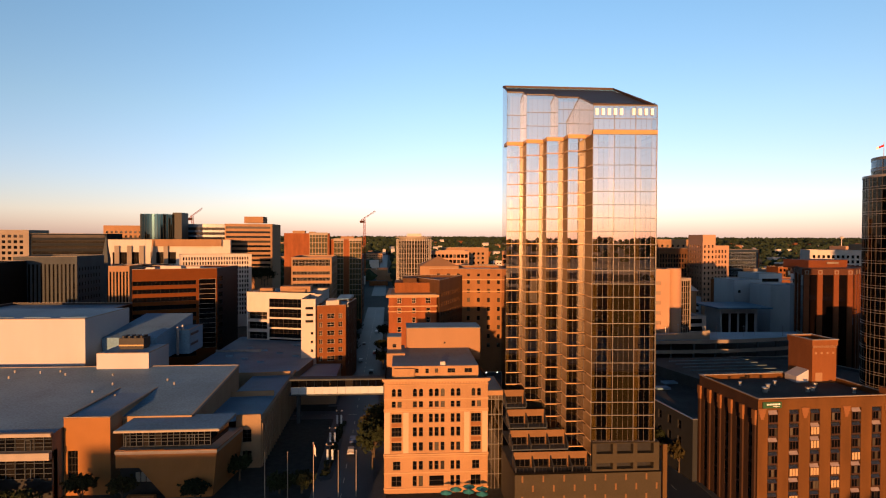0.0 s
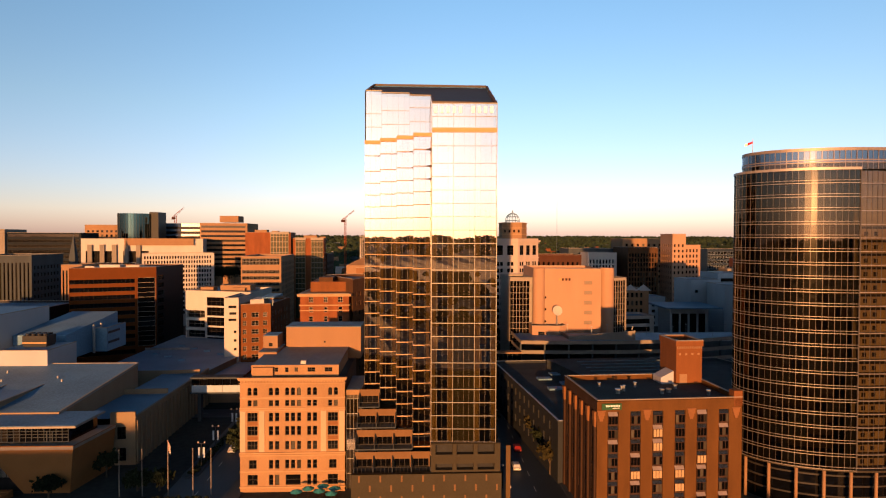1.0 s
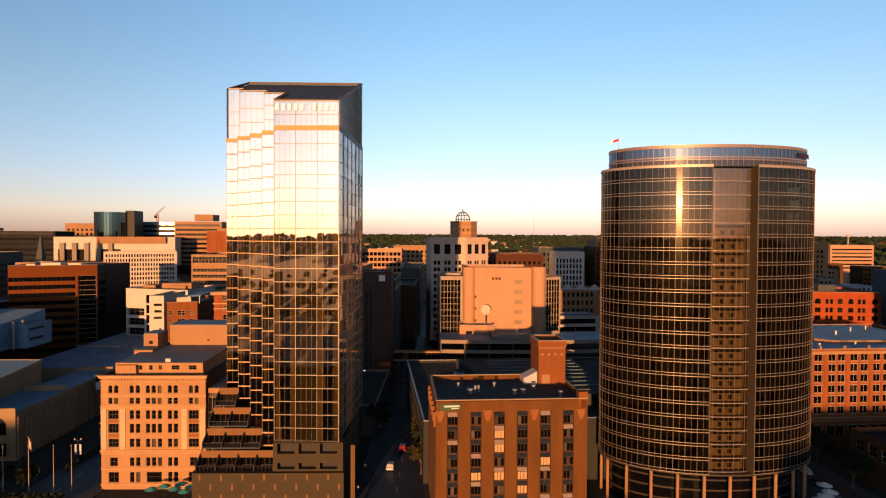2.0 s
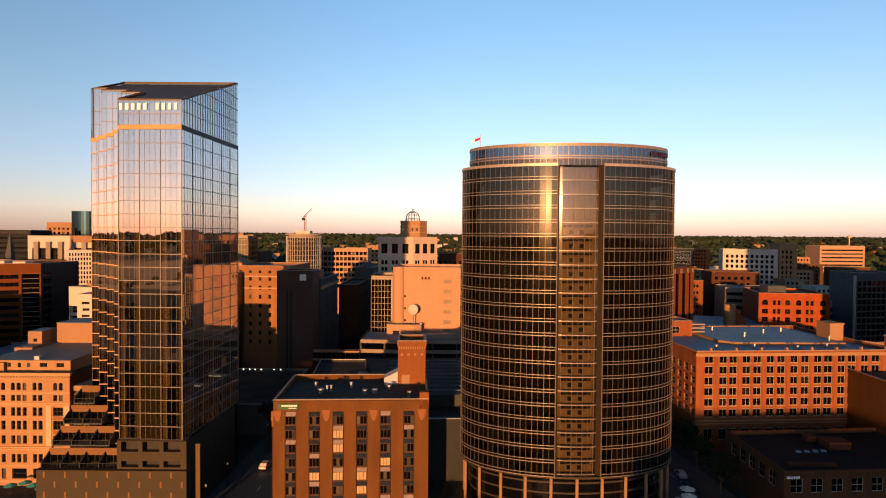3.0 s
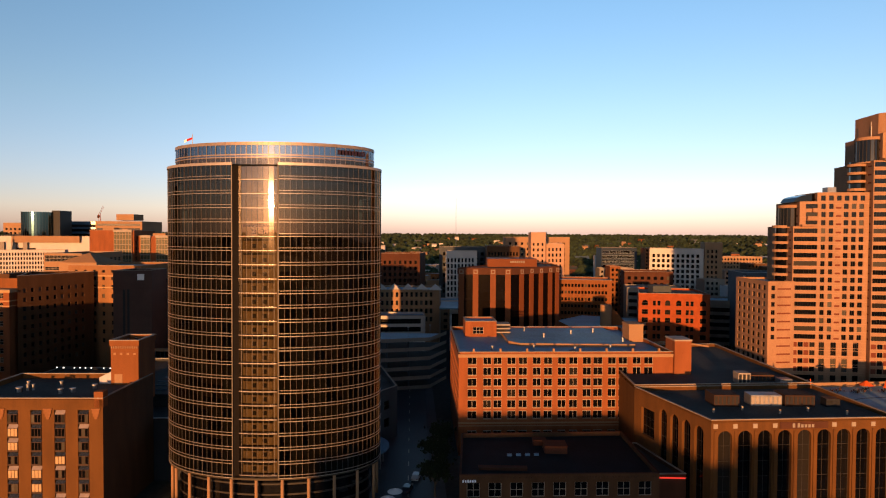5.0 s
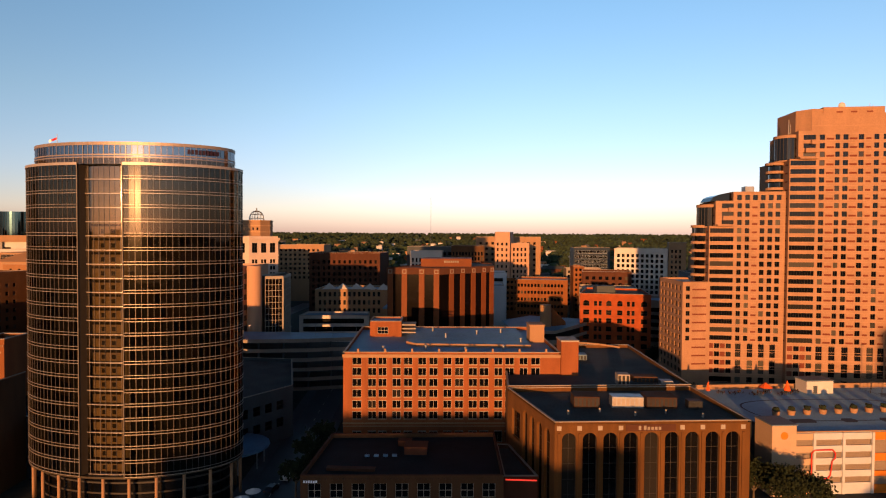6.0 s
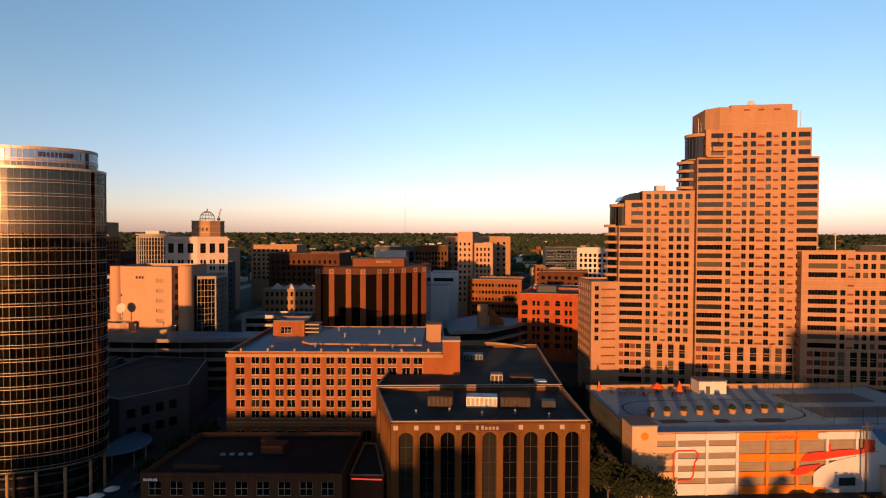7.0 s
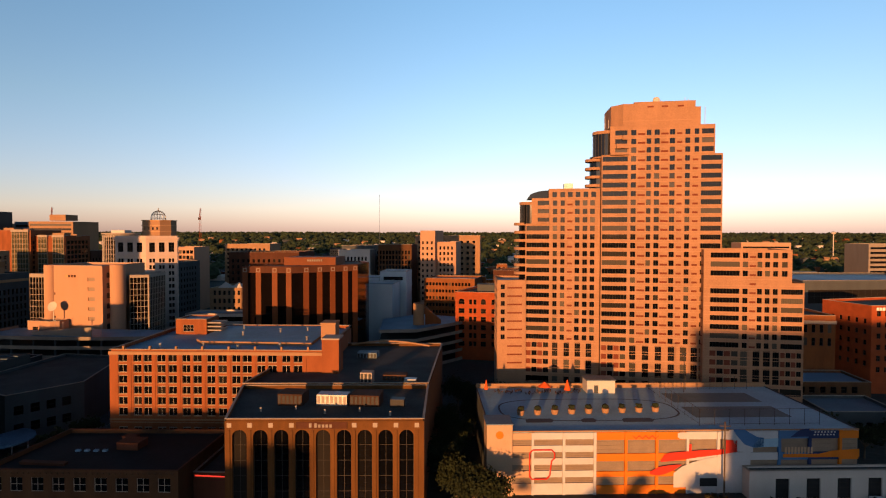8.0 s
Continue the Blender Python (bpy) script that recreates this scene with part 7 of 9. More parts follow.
# ---- stepped condominium towers ----
def plaza_towers():
    ob = thing("stepped_tan_towers", (282.5, 210.5, 0), "stepped tan brick apartment towers with ribbon windows", "tower")
    O = Vector((282.5, 210.5))

    def R(x, y):
        return (x - O.x, y - O.y)
    P = 2.80
    dash = {"glass": M_DASH, "frame": M_DASH, "nx": 1, "nz": 1, "reveal": .14}
    rib = {"nx": 9, "nz": 1}

    def rows(spans, z0, n, hh, o=None):
        return [(a, z0 + P * j, b - a, hh, o or {}) for j in range(n) for a, b in spans]

    def tower(name, p0, p1, depth, z_top, ribs, wins, dashes, n, tall, zb=0.0):
        t = new(name); t.parent = ob
        a, b = Vector(R(*p0)), Vector(R(*p1))
        u = (b - a).normalized()
        nn = Vector((-u.y, u.x))
        c, d = b + nn * depth, a + nn * depth
        H = rows(ribs, 24.2, n, 1.6, rib) + rows(wins, 24.1, n, 1.75) + rows(dashes, 24.15, n, .62, dash)
        H += [(x0, 13.0 + 5.6 * j, x1 - x0, 4.7, {"nx": 3, "nz": 2}) for j in range(2) for x0, x1 in tall]
        for x0, x1 in ribs:
            n4 = max(1, round((x1 - x0) / 4.0))
            cw = (x1 - x0) / n4
            for j in range(4):
                for i in range(n4):
                    H += [(x0 + cw * i, 13.0 + P * j, cw * .42, 1.7, dash), (x0 + cw * (i + .5), 13.0 + P * j, cw * .45, 1.7, {})]
        H += [(x0, 9.6, x1 - x0, 2.2, {"nx": 4}) for x0, x1 in ribs + tall]
        H = [q for q in H if q[1] > zb + .2]
        facade(t, tuple(a), tuple(b), zb, z_top, H, M_PLAZA, reveal=.28, nx=2, nz=1, pane_m=M_PANE, bar=.07)
        LH = [(1.2, 24.3 + P * j, 2.2, .5, dash) for j in range(n)] + [(5.5, 24.3 + P * j, depth - 6.0 if depth < 12 else 6, 1.5, rib) for j in range(n)]
        facade(t, tuple(d), tuple(a), zb, z_top, [(depth - x - w, z, w, h, o) for x, z, w, h, o in LH if z > zb + .2], M_PLAZA, reveal=.28, pane_m=M_PANE, bar=.07)
        facade(t, tuple(b), tuple(c), zb, z_top, [], M_PLAZA)
        facade(t, tuple(c), tuple(d), zb, z_top, [], M_PLAZA)
        roof_on(t, [tuple(a), tuple(b), tuple(c), tuple(d)], z_top + .01, M_ROOF_G, .5, M_PLAZA, M_PLAZA)
        # thin courses of brick above and below each row of windows
        s = Shape()
        for j in range(-5, n):
            for dz in (-.16, 1.78):
                z = 24.1 + P * j + dz
                if zb + .2 < z < z_top - .3:
                    e, g = a - nn * .05, b - nn * .05
                    s.prism([tuple(e), tuple(g), tuple(g + nn * .04), tuple(e + nn * .04)], z, z + .12)
        if s.f:
            tagged(part("string_course", s, M_COURSE, t), kind="stuff")
        return t, a, u, nn

    def stepped_parapet(x0, y0, x1, y1, z, n):
        """Ledges before a corner, each storey's a little shorter and shallower than the one below."""
        a, b = Vector(R(x0, y0)), Vector(R(x1, y1))
        u = (b - a).normalized()
        nn = Vector((-u.y, u.x))
        for k in range(n):
            p, q, d = a + u * (1.9 * k), b, 1.5 - .4 * k
            s = Shape()
            s.prism([tuple(p - nn * d), tuple(q - nn * d), tuple(q), tuple(p)], z + P * k - (.7 if k else 0), z + P * k + .75)
            part("stepped_parapet", s, M_PLAZA, ob)

    # low wing, left tower, main tower, right tower
    t = new("low_wing"); t.parent = ob
    w0, w1, w2, w3 = R(282.6, 210.6), R(292.2, 212.0), R(292.2, 232), R(281.6, 232)
    facade(t, w0, w1, 0, 43.9, rows([(1.2, 2.6)], 24.2, 7, 1.6) + [(3.4, 16.0 + P * j, 5.0, .5, dash) for j in range(10)], M_PLAZA, reveal=.28, nx=2, nz=1, pane_m=M_PANE)
    facade(t, w3, w0, 0, 43.9, grid(1.6, 3.3, 6, 1.7, 12.9, P, 11, 1.75), M_PLAZA, nx=1, nz=1)
    facade(t, w1, w2, 0, 43.9, [], M_PLAZA)
    roof_on(t, [w0, w1, w2, w3], 43.95, M_ROOF_G, .5, M_PLAZA, M_PLAZA)
    tower("left_tower", (292.0, 213.2), (316.2, 211.4), 20, 62.8, [(.3, 7.9)], [(9.0, 10.4), (11.5, 12.9), (16.2, 17.7), (18.7, 20.2), (21.1, 22.6)], [(13.7, 15.4)], 14, [(9.0, 10.8), (12.8, 14.6), (16.4, 18.2), (20.0, 21.8)])
    tower("left_tower_top", (294.0, 213.05), (316.2, 211.4), 18, 71.3, [(2.0, 5.8)], [(7.0, 8.4), (9.5, 10.9), (14.2, 15.7), (16.7, 18.2), (19.1, 20.6)], [(11.7, 13.4)], 17, [], 62.8)
    tower("left_tower_top", (299.6, 212.6), (316.2, 211.4), 16, 74.4, [], [(1.2, 2.7), (3.8, 5.3), (6.3, 7.8), (8.8, 10.3), (11.3, 12.8), (13.8, 15.3)], [], 18, [], 71.3)
    ml = [(9.2, 10.8), (14.0, 15.4), (16.4, 18.0), (21.1, 22.7), (25.8, 27.3)]
    md = [(11.3, 13.6), (18.4, 20.7), (23.3, 24.9), (28.1, 29.8)]
    tower("main_tower", (316.3, 209.7), (353.4, 207.2), 24, 85.0, [(.3, 8.2), (30.7, 36.8)], ml, md, 22, [(9.2, 11.2), (13.2, 15.2), (17.2, 19.2), (21.2, 23.2), (24.9, 26.9), (28.2, 30.2)])
    tower("main_tower_top", (318.9, 209.5), (351.0, 207.35), 22, 94.2, [(1.6, 5.4), (28.2, 31.8)], [(x - 2.6, y - 2.6) for x, y in ml] + [(26.0, 27.4)], [(x - 2.6, y - 2.6) for x, y in md[:3]], 25, [], 85.0)
    tower("crown", (322.9, 209.25), (346.6, 207.6), 18, 99.8, [], [(2.4, 3.7), (4.6, 6.0), (9.6, 11.0), (14.4, 15.8), (19.0, 20.3), (21.4, 22.7)], [(7.0, 8.6), (11.6, 13.6), (16.6, 18.2)], 26, [], 94.2)
    t, a, u, nn = tower("crown", (326.4, 209.0), (345.0, 207.72), 16, 101.8, [], [], [], 28, [], 99.8)
    for x in (4.0, 8.4, 13.2):
        s = Shape()
        p = a + u * x
        q = p + u * 1.9
        s.prism([tuple(p - nn * .04), tuple(q - nn * .04), tuple(q), tuple(p)], 100.1, 100.6)
        part("panel", s, M_DASH, t)
    tower("right_tower", (347.0, 204.3), (375.9, 201.9), 22, 44.4, [(2.0, 10.5), (22.5, 28.6)], [(11.4, 12.9), (15.6, 17.0), (17.8, 19.2), (20.1, 21.5)], [(13.4, 15.2)], 8, [(11.0, 13.0), (14.6, 16.6), (17.6, 19.6), (20.3, 22.2)])
    tower("right_tower_top", (347.0, 204.3), (372.4, 202.2), 20, 54.6, [(2.0, 10.5)], [(11.4, 12.9), (15.6, 17.0), (17.8, 19.2), (20.1, 21.5), (22.6, 24.2)], [(13.4, 15.2)], 11, [], 44.4)
    s = Shape()
    s.prism([R(319.7, 213.0), R(323.0, 209.35), R(326.5, 209.3), R(326.5, 225), R(319.7, 225)], 94.2, 101.5)
    part("chamfered_corner", s, M_PLAZA, ob)
    stepped_parapet(294.2, 213.0, 299.8, 212.6, 62.8, 3)
    stepped_parapet(318.9, 209.5, 324.6, 209.1, 85.0, 3)
    # round glazed corners and balconies on the north flank
    for cx, cy, r, z0, z1 in ((318.6, 215.5, 4.2, 85, 93.4), (294.6, 219.5, 4.2, 62.8, 70.4)):
        cr = new("glazed_corner"); cr.parent = ob
        x, y = R(cx, cy)
        s, m = Shape(), Shape()
        s.cyl(x, y, z0, z1 - 1, r, 24)
        part("curved_glass", s, M_PANE_D, cr)
        for k in range(24):
            a = 2 * math.pi * k / 24
            m.box(x + r * math.cos(a) - .08, y + r * math.sin(a) - .08, z0, x + r * math.cos(a) + .08, y + r * math.sin(a) + .08, z1 - 1)
        part("mullion_frame", m, M_FRAME, cr)
        s = Shape()
        s.cyl(x, y, z1 - 1, z1, r + .25, 24)
        part("rim", s, M_PLAZA, cr)
        s = Shape()
        s.cyl(x, y, z0 - .4, z0, r + .25, 24)
        part("sill", s, M_PLAZA, cr)
    for cx, cy, zb, zt in ((315.0, 216.5, 50, 85.4), (291.4, 219.5, 40, 62.6)):
        x, y = R(cx, cy)
        st = new("balcony_stack"); st.parent = ob
        s = Shape()
        s.cyl(x + 1.6, y + 1, 30, zt, 3.0, 16)
        part("curved_wall", s, M_PANE_D, st)
        z = zb
        while z < zt:
            b = Shape()
            b.cyl(x, y, z, z + .9, 3.1, 16)
            part("balcony", b, M_PLAZA, st)
            z += P
    s = Shape()
    x, y = R(292.6, 214.2)
    for k in range(7):
        s.prism([(x + k, y), (x + k + 1, y), (x + k + 1, y + 9), (x + k, y + 9)], 71.3, lambda p, q: 71.4 + 2.7 * math.sqrt(max(0, 1 - ((p - x - 7) / 7) ** 2)))
    part("arched_skylight", s, M_PANE_D, ob)
    for x, y, z, hh in ((318, 214, 93.2, 5.5), (319.5, 216, 93.2, 4.5), (348.5, 209.5, 94.2, 6), (331, 214, 101.8, 1.4), (336, 214, 101.8, 1.8), (343, 212, 101.8, 2), (344, 212, 101.8, 1.6)):
        s = Shape()
        s.cyl(*R(x, y), z, z + hh, .09, 5)
        part("antenna", s, M_WHITE, ob)
    s = Shape()
    s.ball(*R(334, 212), 103.0, 1.2, .7, 1.2, 10, 6)
    part("dish", s, M_WHITE, ob)
    s = Shape()
    s.box(*R(305, 216), 74.4, R(308, 0)[0], R(0, 219)[1], 76.6)
    part("roof_unit", s, M_STEEL, ob)


plaza_towers()


# ---- painted parking garage with a roof terrace ----
def mural_garage():
    rot = 6.9
    ob = thing("mural_parking_garage", (281.2, 146.1, 1.1), "parking garage with a painted orange, red and blue mural front", "parking deck", "parking decks", rz=radians(rot))
    W, D = 85.7, 39
    paint = {n: mat(n, c, .85, .07, .3, 5) for n, c in (("mural_white", (.31, .31, .32)), ("mural_orange", (.38, .105, .008)), ("mural_red", (.38, .024, .012)), ("mural_blue", (.04, .10, .21)), ("mural_navy", (.014, .024, .07)), ("mural_sky", (.17, .28, .37)), ("mural_cream", (.30, .20, .13)))}
    beige = mat("beige_screen", (.15, .115, .085), .9, .12, .5, 6)
    seq = ["mural_cream", "mural_white", "mural_white", "mural_orange", "mural_orange", "mural_orange", "mural_white", "mural_white", "mural_white", "mural_blue", "mural_navy", "mural_orange"]
    bw = 7.13
    for k in range(12):
        bay = new("garage_bay"); bay.parent = ob
        x = 2.6 + k * bw
        bw_k = min(bw, W - .2 - x)
        bands = [(2.9 * j, 2.9 * j + 1.5) for j in range(5)] if k < 3 else [(-.2, .9), (2.9, 4.1), (6.5, 8.2), (11.4, 13.15)]
        for (z0, z1), above in zip(bands, bands[1:] + [None]):
            s = Shape()
            s.box(.12, 0, z0 if z0 > 0 else -1.1, bw_k - .12, .3, z1)
            part("spandrel_panel", s, paint[seq[k]], bay, at=(x, 0, 0))
            if above:
                s = Shape()
                s.box(.12, .45, z1 - .1, bw_k - .12, .55, above[0] + .1)
                for q in range(3):
                    zq = z1 + (above[0] - z1) * (q + .8) / 3.4
                    s.box(.12, .38, zq, bw_k - .12, .44, zq + .08)
                part("screen", s, beige, bay, at=(x, 0, 0))
        s = Shape()
        s.box(-.3, -.25, -1.1, .3, .35, 13.2)
        part("column", s, paint["mural_white"] if k in (0, 1, 2, 3, 6, 8) else paint[seq[k]], bay, at=(x, 0, 0))
    # red crescent with a white wave under it, blue arcs and a zigzag, painted across the bays
    def ribbon(name, m, pts, label=""):
        """A painted band: (along, lower edge, upper edge) from end to end, on the columns' faces."""
        w = Shape()
        for (xa, la, ha), (xb, lb, hb) in zip(pts, pts[1:]):
            w.quad((xa, -.262, la), (xb, -.262, lb), (xb, -.262, hb), (xa, -.262, ha))
        part(name, w, paint[m], ob, label)

    ribbon("painted_sweep", "mural_red", [(36.6, 3.5, 4.0), (38.5, 3.2, 5.1), (40.1, 3.5, 5.4), (42, 4.3, 5.6), (43.9, 5.5, 5.7)], "red painted crescent")
    ribbon("painted_sweep", "mural_red", [(39.1, 6.3, 6.7), (40.0, 6.4, 8.0), (41.3, 6.5, 8.4), (45, 6.9, 8.7), (47.8, 7.3, 8.9), (53, 7.9, 9.1), (54.2, 8.1, 9.2), (54.21, 8.1, 11.2), (56.8, 8.5, 11.2)], "broad red painted crescent")
    ribbon("painted_column", "mural_red", [(45.6, 8.8, 10.4), (46.2, 8.8, 10.4)])
    ribbon("painted_patch", "mural_white", [(43.0, 12.0, 12.9), (43.5, 11.6, 13.1), (45.5, 11.6, 13.1)])
    ribbon("painted_wave", "mural_white", [(42.1, .4, 3.7), (44, .4, 5.2), (46.5, .4, 6.2), (50, .4, 7.1), (54.1, .4, 7.6), (56.9, .4, 8.4), (59.6, .4, 8.4)], "white painted wave")
    ribbon("painted_wave", "mural_white", [(54, 11.4, 13.4), (55.8, 11.3, 13.7), (56.9, 8.6, 12.0), (58.5, 8.4, 10.2), (60.5, 8.4, 9.5)], "white painted wave")
    ribbon("painted_arc", "mural_blue", [(55.9, 13.2, 13.7), (56.9, 12.0, 13.7), (58.5, 10.2, 13.6), (60.5, 9.5, 12.4), (61.5, 9.5, 11.9), (63, 9.7, 11.7)], "deep blue painted arc")
    ribbon("painted_arc", "mural_sky", [(60.6, 9.45, 9.5), (61.5, 9.45, 11.4), (63, 9.6, 11.4), (66.4, 9.6, 11.6)])
    ribbon("painted_arc", "mural_navy", [(69.3, 11.8, 11.9), (71.5, 11.9, 13.6), (73.6, 11.9, 13.8)])
    for i in range(9):
        ribbon("painted_tooth", "mural_cream", [(67.9 + .76 * i, 8.0, 9.5), (68.4 + .76 * i, 8.0, 9.5)])
    ribbon("painted_strip", "mural_orange", [(67.5, 7.1, 7.9), (76, 7.1, 7.9), (79, 7.1, 8.6), (85.4, 7.1, 9.0)])
    ribbon("painted_zigzag", "mural_red", [(32.6 + .75 * i, 11.6 if i % 2 else 12.3, 11.8 if i % 2 else 12.5) for i in range(9)])
    for i in range(14):
        ribbon("painted_square", "mural_white", [(74.6 + .76 * (i % 7) + .2 * (i // 7), 12.2 + .6 * (i // 7), 12.5 + .6 * (i // 7)), (75.0 + .76 * (i % 7) + .2 * (i // 7), 12.2 + .6 * (i // 7), 12.5 + .6 * (i // 7))])
    # dark panel laid on the wall in place of an opening's dark inside
    dr = Shape()
    dr.box(48.2, -.3, .6, 52.2, -.255, 2.5)
    part("low_opening", dr, M_DARK, ob)
    loop = Shape()
    corner = [(9.0, 3.2), (9.0, 8.6), (9.7, 9.3), (14.0, 9.3), (14.7, 8.6), (14.7, 7.4), (14.0, 6.7), (13.6, 3.4), (12.9, 2.6), (9.6, 2.6)]
    for a, b in zip(corner, corner[1:] + corner[:1]):
        loop.rod((a[0], -.255, a[1]), (b[0], -.255, b[1]), .16, 4)
    part("painted_outline", loop, paint["mural_red"], ob, "thin red painted outline")
    # corner stair block with a round emblem
    s = Shape()
    s.box(-.8, -.6, -1.1, 5.0, 6, 15.2)
    st = part("stair_block", s, paint["mural_cream"], ob)
    s = Shape()
    s.cyl(0, 0, 0, .06, .9, 18)
    e = part("painted_disc", s, paint["mural_orange"], st)
    e.matrix_basis = pose(2.1, -.61, 12.9, 90)
    s = Shape()
    s.box(-1, -.8, 15.2, 5.2, 6.2, 15.45)
    part("coping", s, M_ROOF_G, st)
    # levels, walls, roof
    for j in range(1, 5):
        s = Shape()
        s.box(0, .7, 2.9 * j - .3, W, D, 2.9 * j)
        part("deck", s, M_CONC_G, ob)
    s = Shape()
    s.box(0, D - .3, -1.1, W, D, 13.5), s.box(W - .3, .7, -1.1, W, D - .3, 13.5), s.box(0, 6, -1.1, .3, D - .3, 13.5)
    part("wall", s, M_CONC_G, ob)
    s = Shape()
    s.box(.1, .4, 13.0, W - .1, D - .1, 13.25)
    blue = mat("blue_grey_sport_surface", (.17, .30, .38), .8, .14, .08, 2, bump=0)
    part("roof", s, blue, ob)
    s = Shape()
    s.box(0, D - .5, 13.2, W, D, 14.6), s.box(0, .3, 13.2, W, .5, 13.5)
    part("parapet", s, M_PEACH, ob)
    # running loop, dark patches, court
    dk = mat("dark_sport_paint", (0.050, 0.060, 0.070), .85, .1, bump=0)
    s = Shape()
    n = 48
    def loop(t, r):
        a = 2 * math.pi * t
        return (27 + (23 + r) * math.copysign(abs(math.cos(a)) ** .55, math.cos(a)), 17.5 + (9.5 + r) * math.copysign(abs(math.sin(a)) ** .7, math.sin(a)))
    for k in range(n):
        a, b, c, d = loop(k / n, 0), loop((k + 1) / n, 0), loop((k + 1) / n, -.5), loop(k / n, -.5)
        s.quad((*a, 13.262), (*b, 13.262), (*c, 13.262), (*d, 13.262))
    part("running_loop", s, dk, ob)
    for cx, w in ((13, 7), (25, 4), (37, 8)):
        s = Shape()
        s.prism([(cx - w / 2, 7), (cx + w / 2 - 1, 7), (cx + w / 2, 8.6), (cx + w / 2 - .6, 10), (cx - w / 2 + 1, 10), (cx - w / 2, 8.8)], 13.25, 13.266)
        part("paint_patch", s, dk, ob)
    for y in (10, 23):
        s = Shape()
        s.box(52, y, 13.25, 76, y + 9, 13.27)
        part("court", s, mat("court_green_grey", (0.085, 0.12, 0.125), .85, .1), ob)
    fe = Shape()
    for k in range(9):
        fe.cyl(50, 4 + 4 * k, 13.25, 17.2, .06, 5), fe.cyl(50 + 3.6 * k, 4, 13.25, 17.2, .06, 5), fe.cyl(50 + 3.6 * k, 36, 13.25, 17.2, .06, 5)
    for z in (13.6, 17.1):
        fe.box(49.97, 4, z, 50.03, 36, z + .06), fe.box(50, 3.97, z, 79, 4.03, z + .06), fe.box(50, 35.97, z, 79, 36.03, z + .06)
    part("court_fence", fe, M_DARK, ob)
    # rear hut
    s = Shape()
    s.box(31, 32.5, 13.25, 39, 37.5, 16.8)
    h = part("roof_hut", s, M_WHITE, ob)
    s = Shape()
    s.box(30.8, 32.3, 16.8, 39.2, 37.7, 17.1)
    part("roof", s, M_ROOF_G, h)
    s = Shape()
    s.box(33, 32.42, 13.3, 34.2, 32.5, 15.5)
    part("door", s, M_CONC_G, h)
    base = Matrix.Translation((281.2, 146.1, 1.1)) @ Matrix.Rotation(radians(rot), 4, "Z")
    # planters
    pl = thing("planter", (0, 0, 0), "round terracotta planter with a clipped green shrub", "planter", "planters on the roof terrace")
    s = Shape()
    s.cyl(0, 0, 0, 1.2, .75, 14, r2=1.0)
    part("pot", s, M_PEACH, pl)
    s = Shape()
    for k in range(26):
        a, b = random.random() * 6.28, random.random()
        s.ball(.55 * math.cos(a) * b, .55 * math.sin(a) * b, 1.45 + .5 * random.random(), .42, .42, .36, 6, 4)
    part("shrub", s, M_LEAF, pl)
    pl.matrix_basis = base @ pose(9, 13, 13.262)
    for k in range(1, 9):
        copy_thing(pl, base @ pose(9 + 4.35 * k, 13.2 + .25 * k, 13.262, 0, 0, 40 * k))
    # parasols
    for k, (x, y, r, op) in enumerate(((19, 33, 2.0, 1), (25.5, 33, 1.0, 0), (2.5, 34, .6, 0))):
        um = thing("parasol", base @ Vector((x, y, 13.26)), "orange terrace parasol, open" if op else "orange terrace parasol, folded", "parasol", "parasols on the roof terrace")
        s = Shape()
        s.cyl(0, 0, 0, 3.2, .06, 6)
        part("pole", s, M_DARK, um)
        s = Shape()
        z1 = 1.9 if op else .9
        for q in range(8):
            a0, a1 = math.pi / 4 * q, math.pi / 4 * (q + 1)
            s.tri((0, 0, 3.9 if not op else 3.3), (r * math.cos(a0), r * math.sin(a0), z1), (r * math.cos(a1), r * math.sin(a1), z1))
        part("canopy", s, M_ORANGE, um)
    # tables and chairs along the rear edge
    tb = thing("terrace_table", (0, 0, 0), "small dark terrace table with stools", "table", "tables on the roof terrace")
    s = Shape()
    s.cyl(0, 0, .7, .76, .55, 10), s.cyl(0, 0, 0, .7, .06, 6)
    part("tabletop", s, M_DARK, tb)
    for q in range(4):
        s = Shape()
        s.box(-.22, -.22, .42, .22, .22, .47), s.box(-.22, .18, .47, .22, .22, .9), s.box(-.2, -.2, 0, -.15, -.15, .42), s.box(.15, .15, 0, .2, .2, .42)
        c = part("chair", s, M_DARK if q % 2 else M_BRICK_B, tb)
        c.matrix_basis = pose(.9 * math.cos(q * 1.57), .9 * math.sin(q * 1.57), 0, 0, 0, 90 * q - 90)
    tb.matrix_basis = base @ pose(6, 33.5, 13.262)
    for k in range(1, 9):
        copy_thing(tb, base @ pose(6 + 2.8 * k, 32.5 + 2.0 * ((k * 7) % 3 - 1) * .6, 13.262, 0, 0, 25 * k))
    # low white annex beside it
    an = thing("white_garage_annex", base @ Vector((58, -3.4, -1.1)), "low white annex with dark garage doors", "building", rz=radians(rot))
    facade(an, (0, 0), (36, 0), 0, 6.2, [(6.0 + 7.1 * k, 0, 3.2, 4.6, {"glass": M_DARK, "nx": 1, "nz": 4}) for k in range(4)], M_WHITE, reveal=.5)
    facade(an, (0, 3.0), (0, 0), 0, 6.2, [], M_WHITE)
    facade(an, (36, 0), (36, 3.0), 0, 6.2, [], M_WHITE)
    roof_on(an, [(0, 0), (36, 0), (36, 3.0), (0, 3.0)], 6.4, M_ROOF_D, .4, M_WHITE, M_COPING)
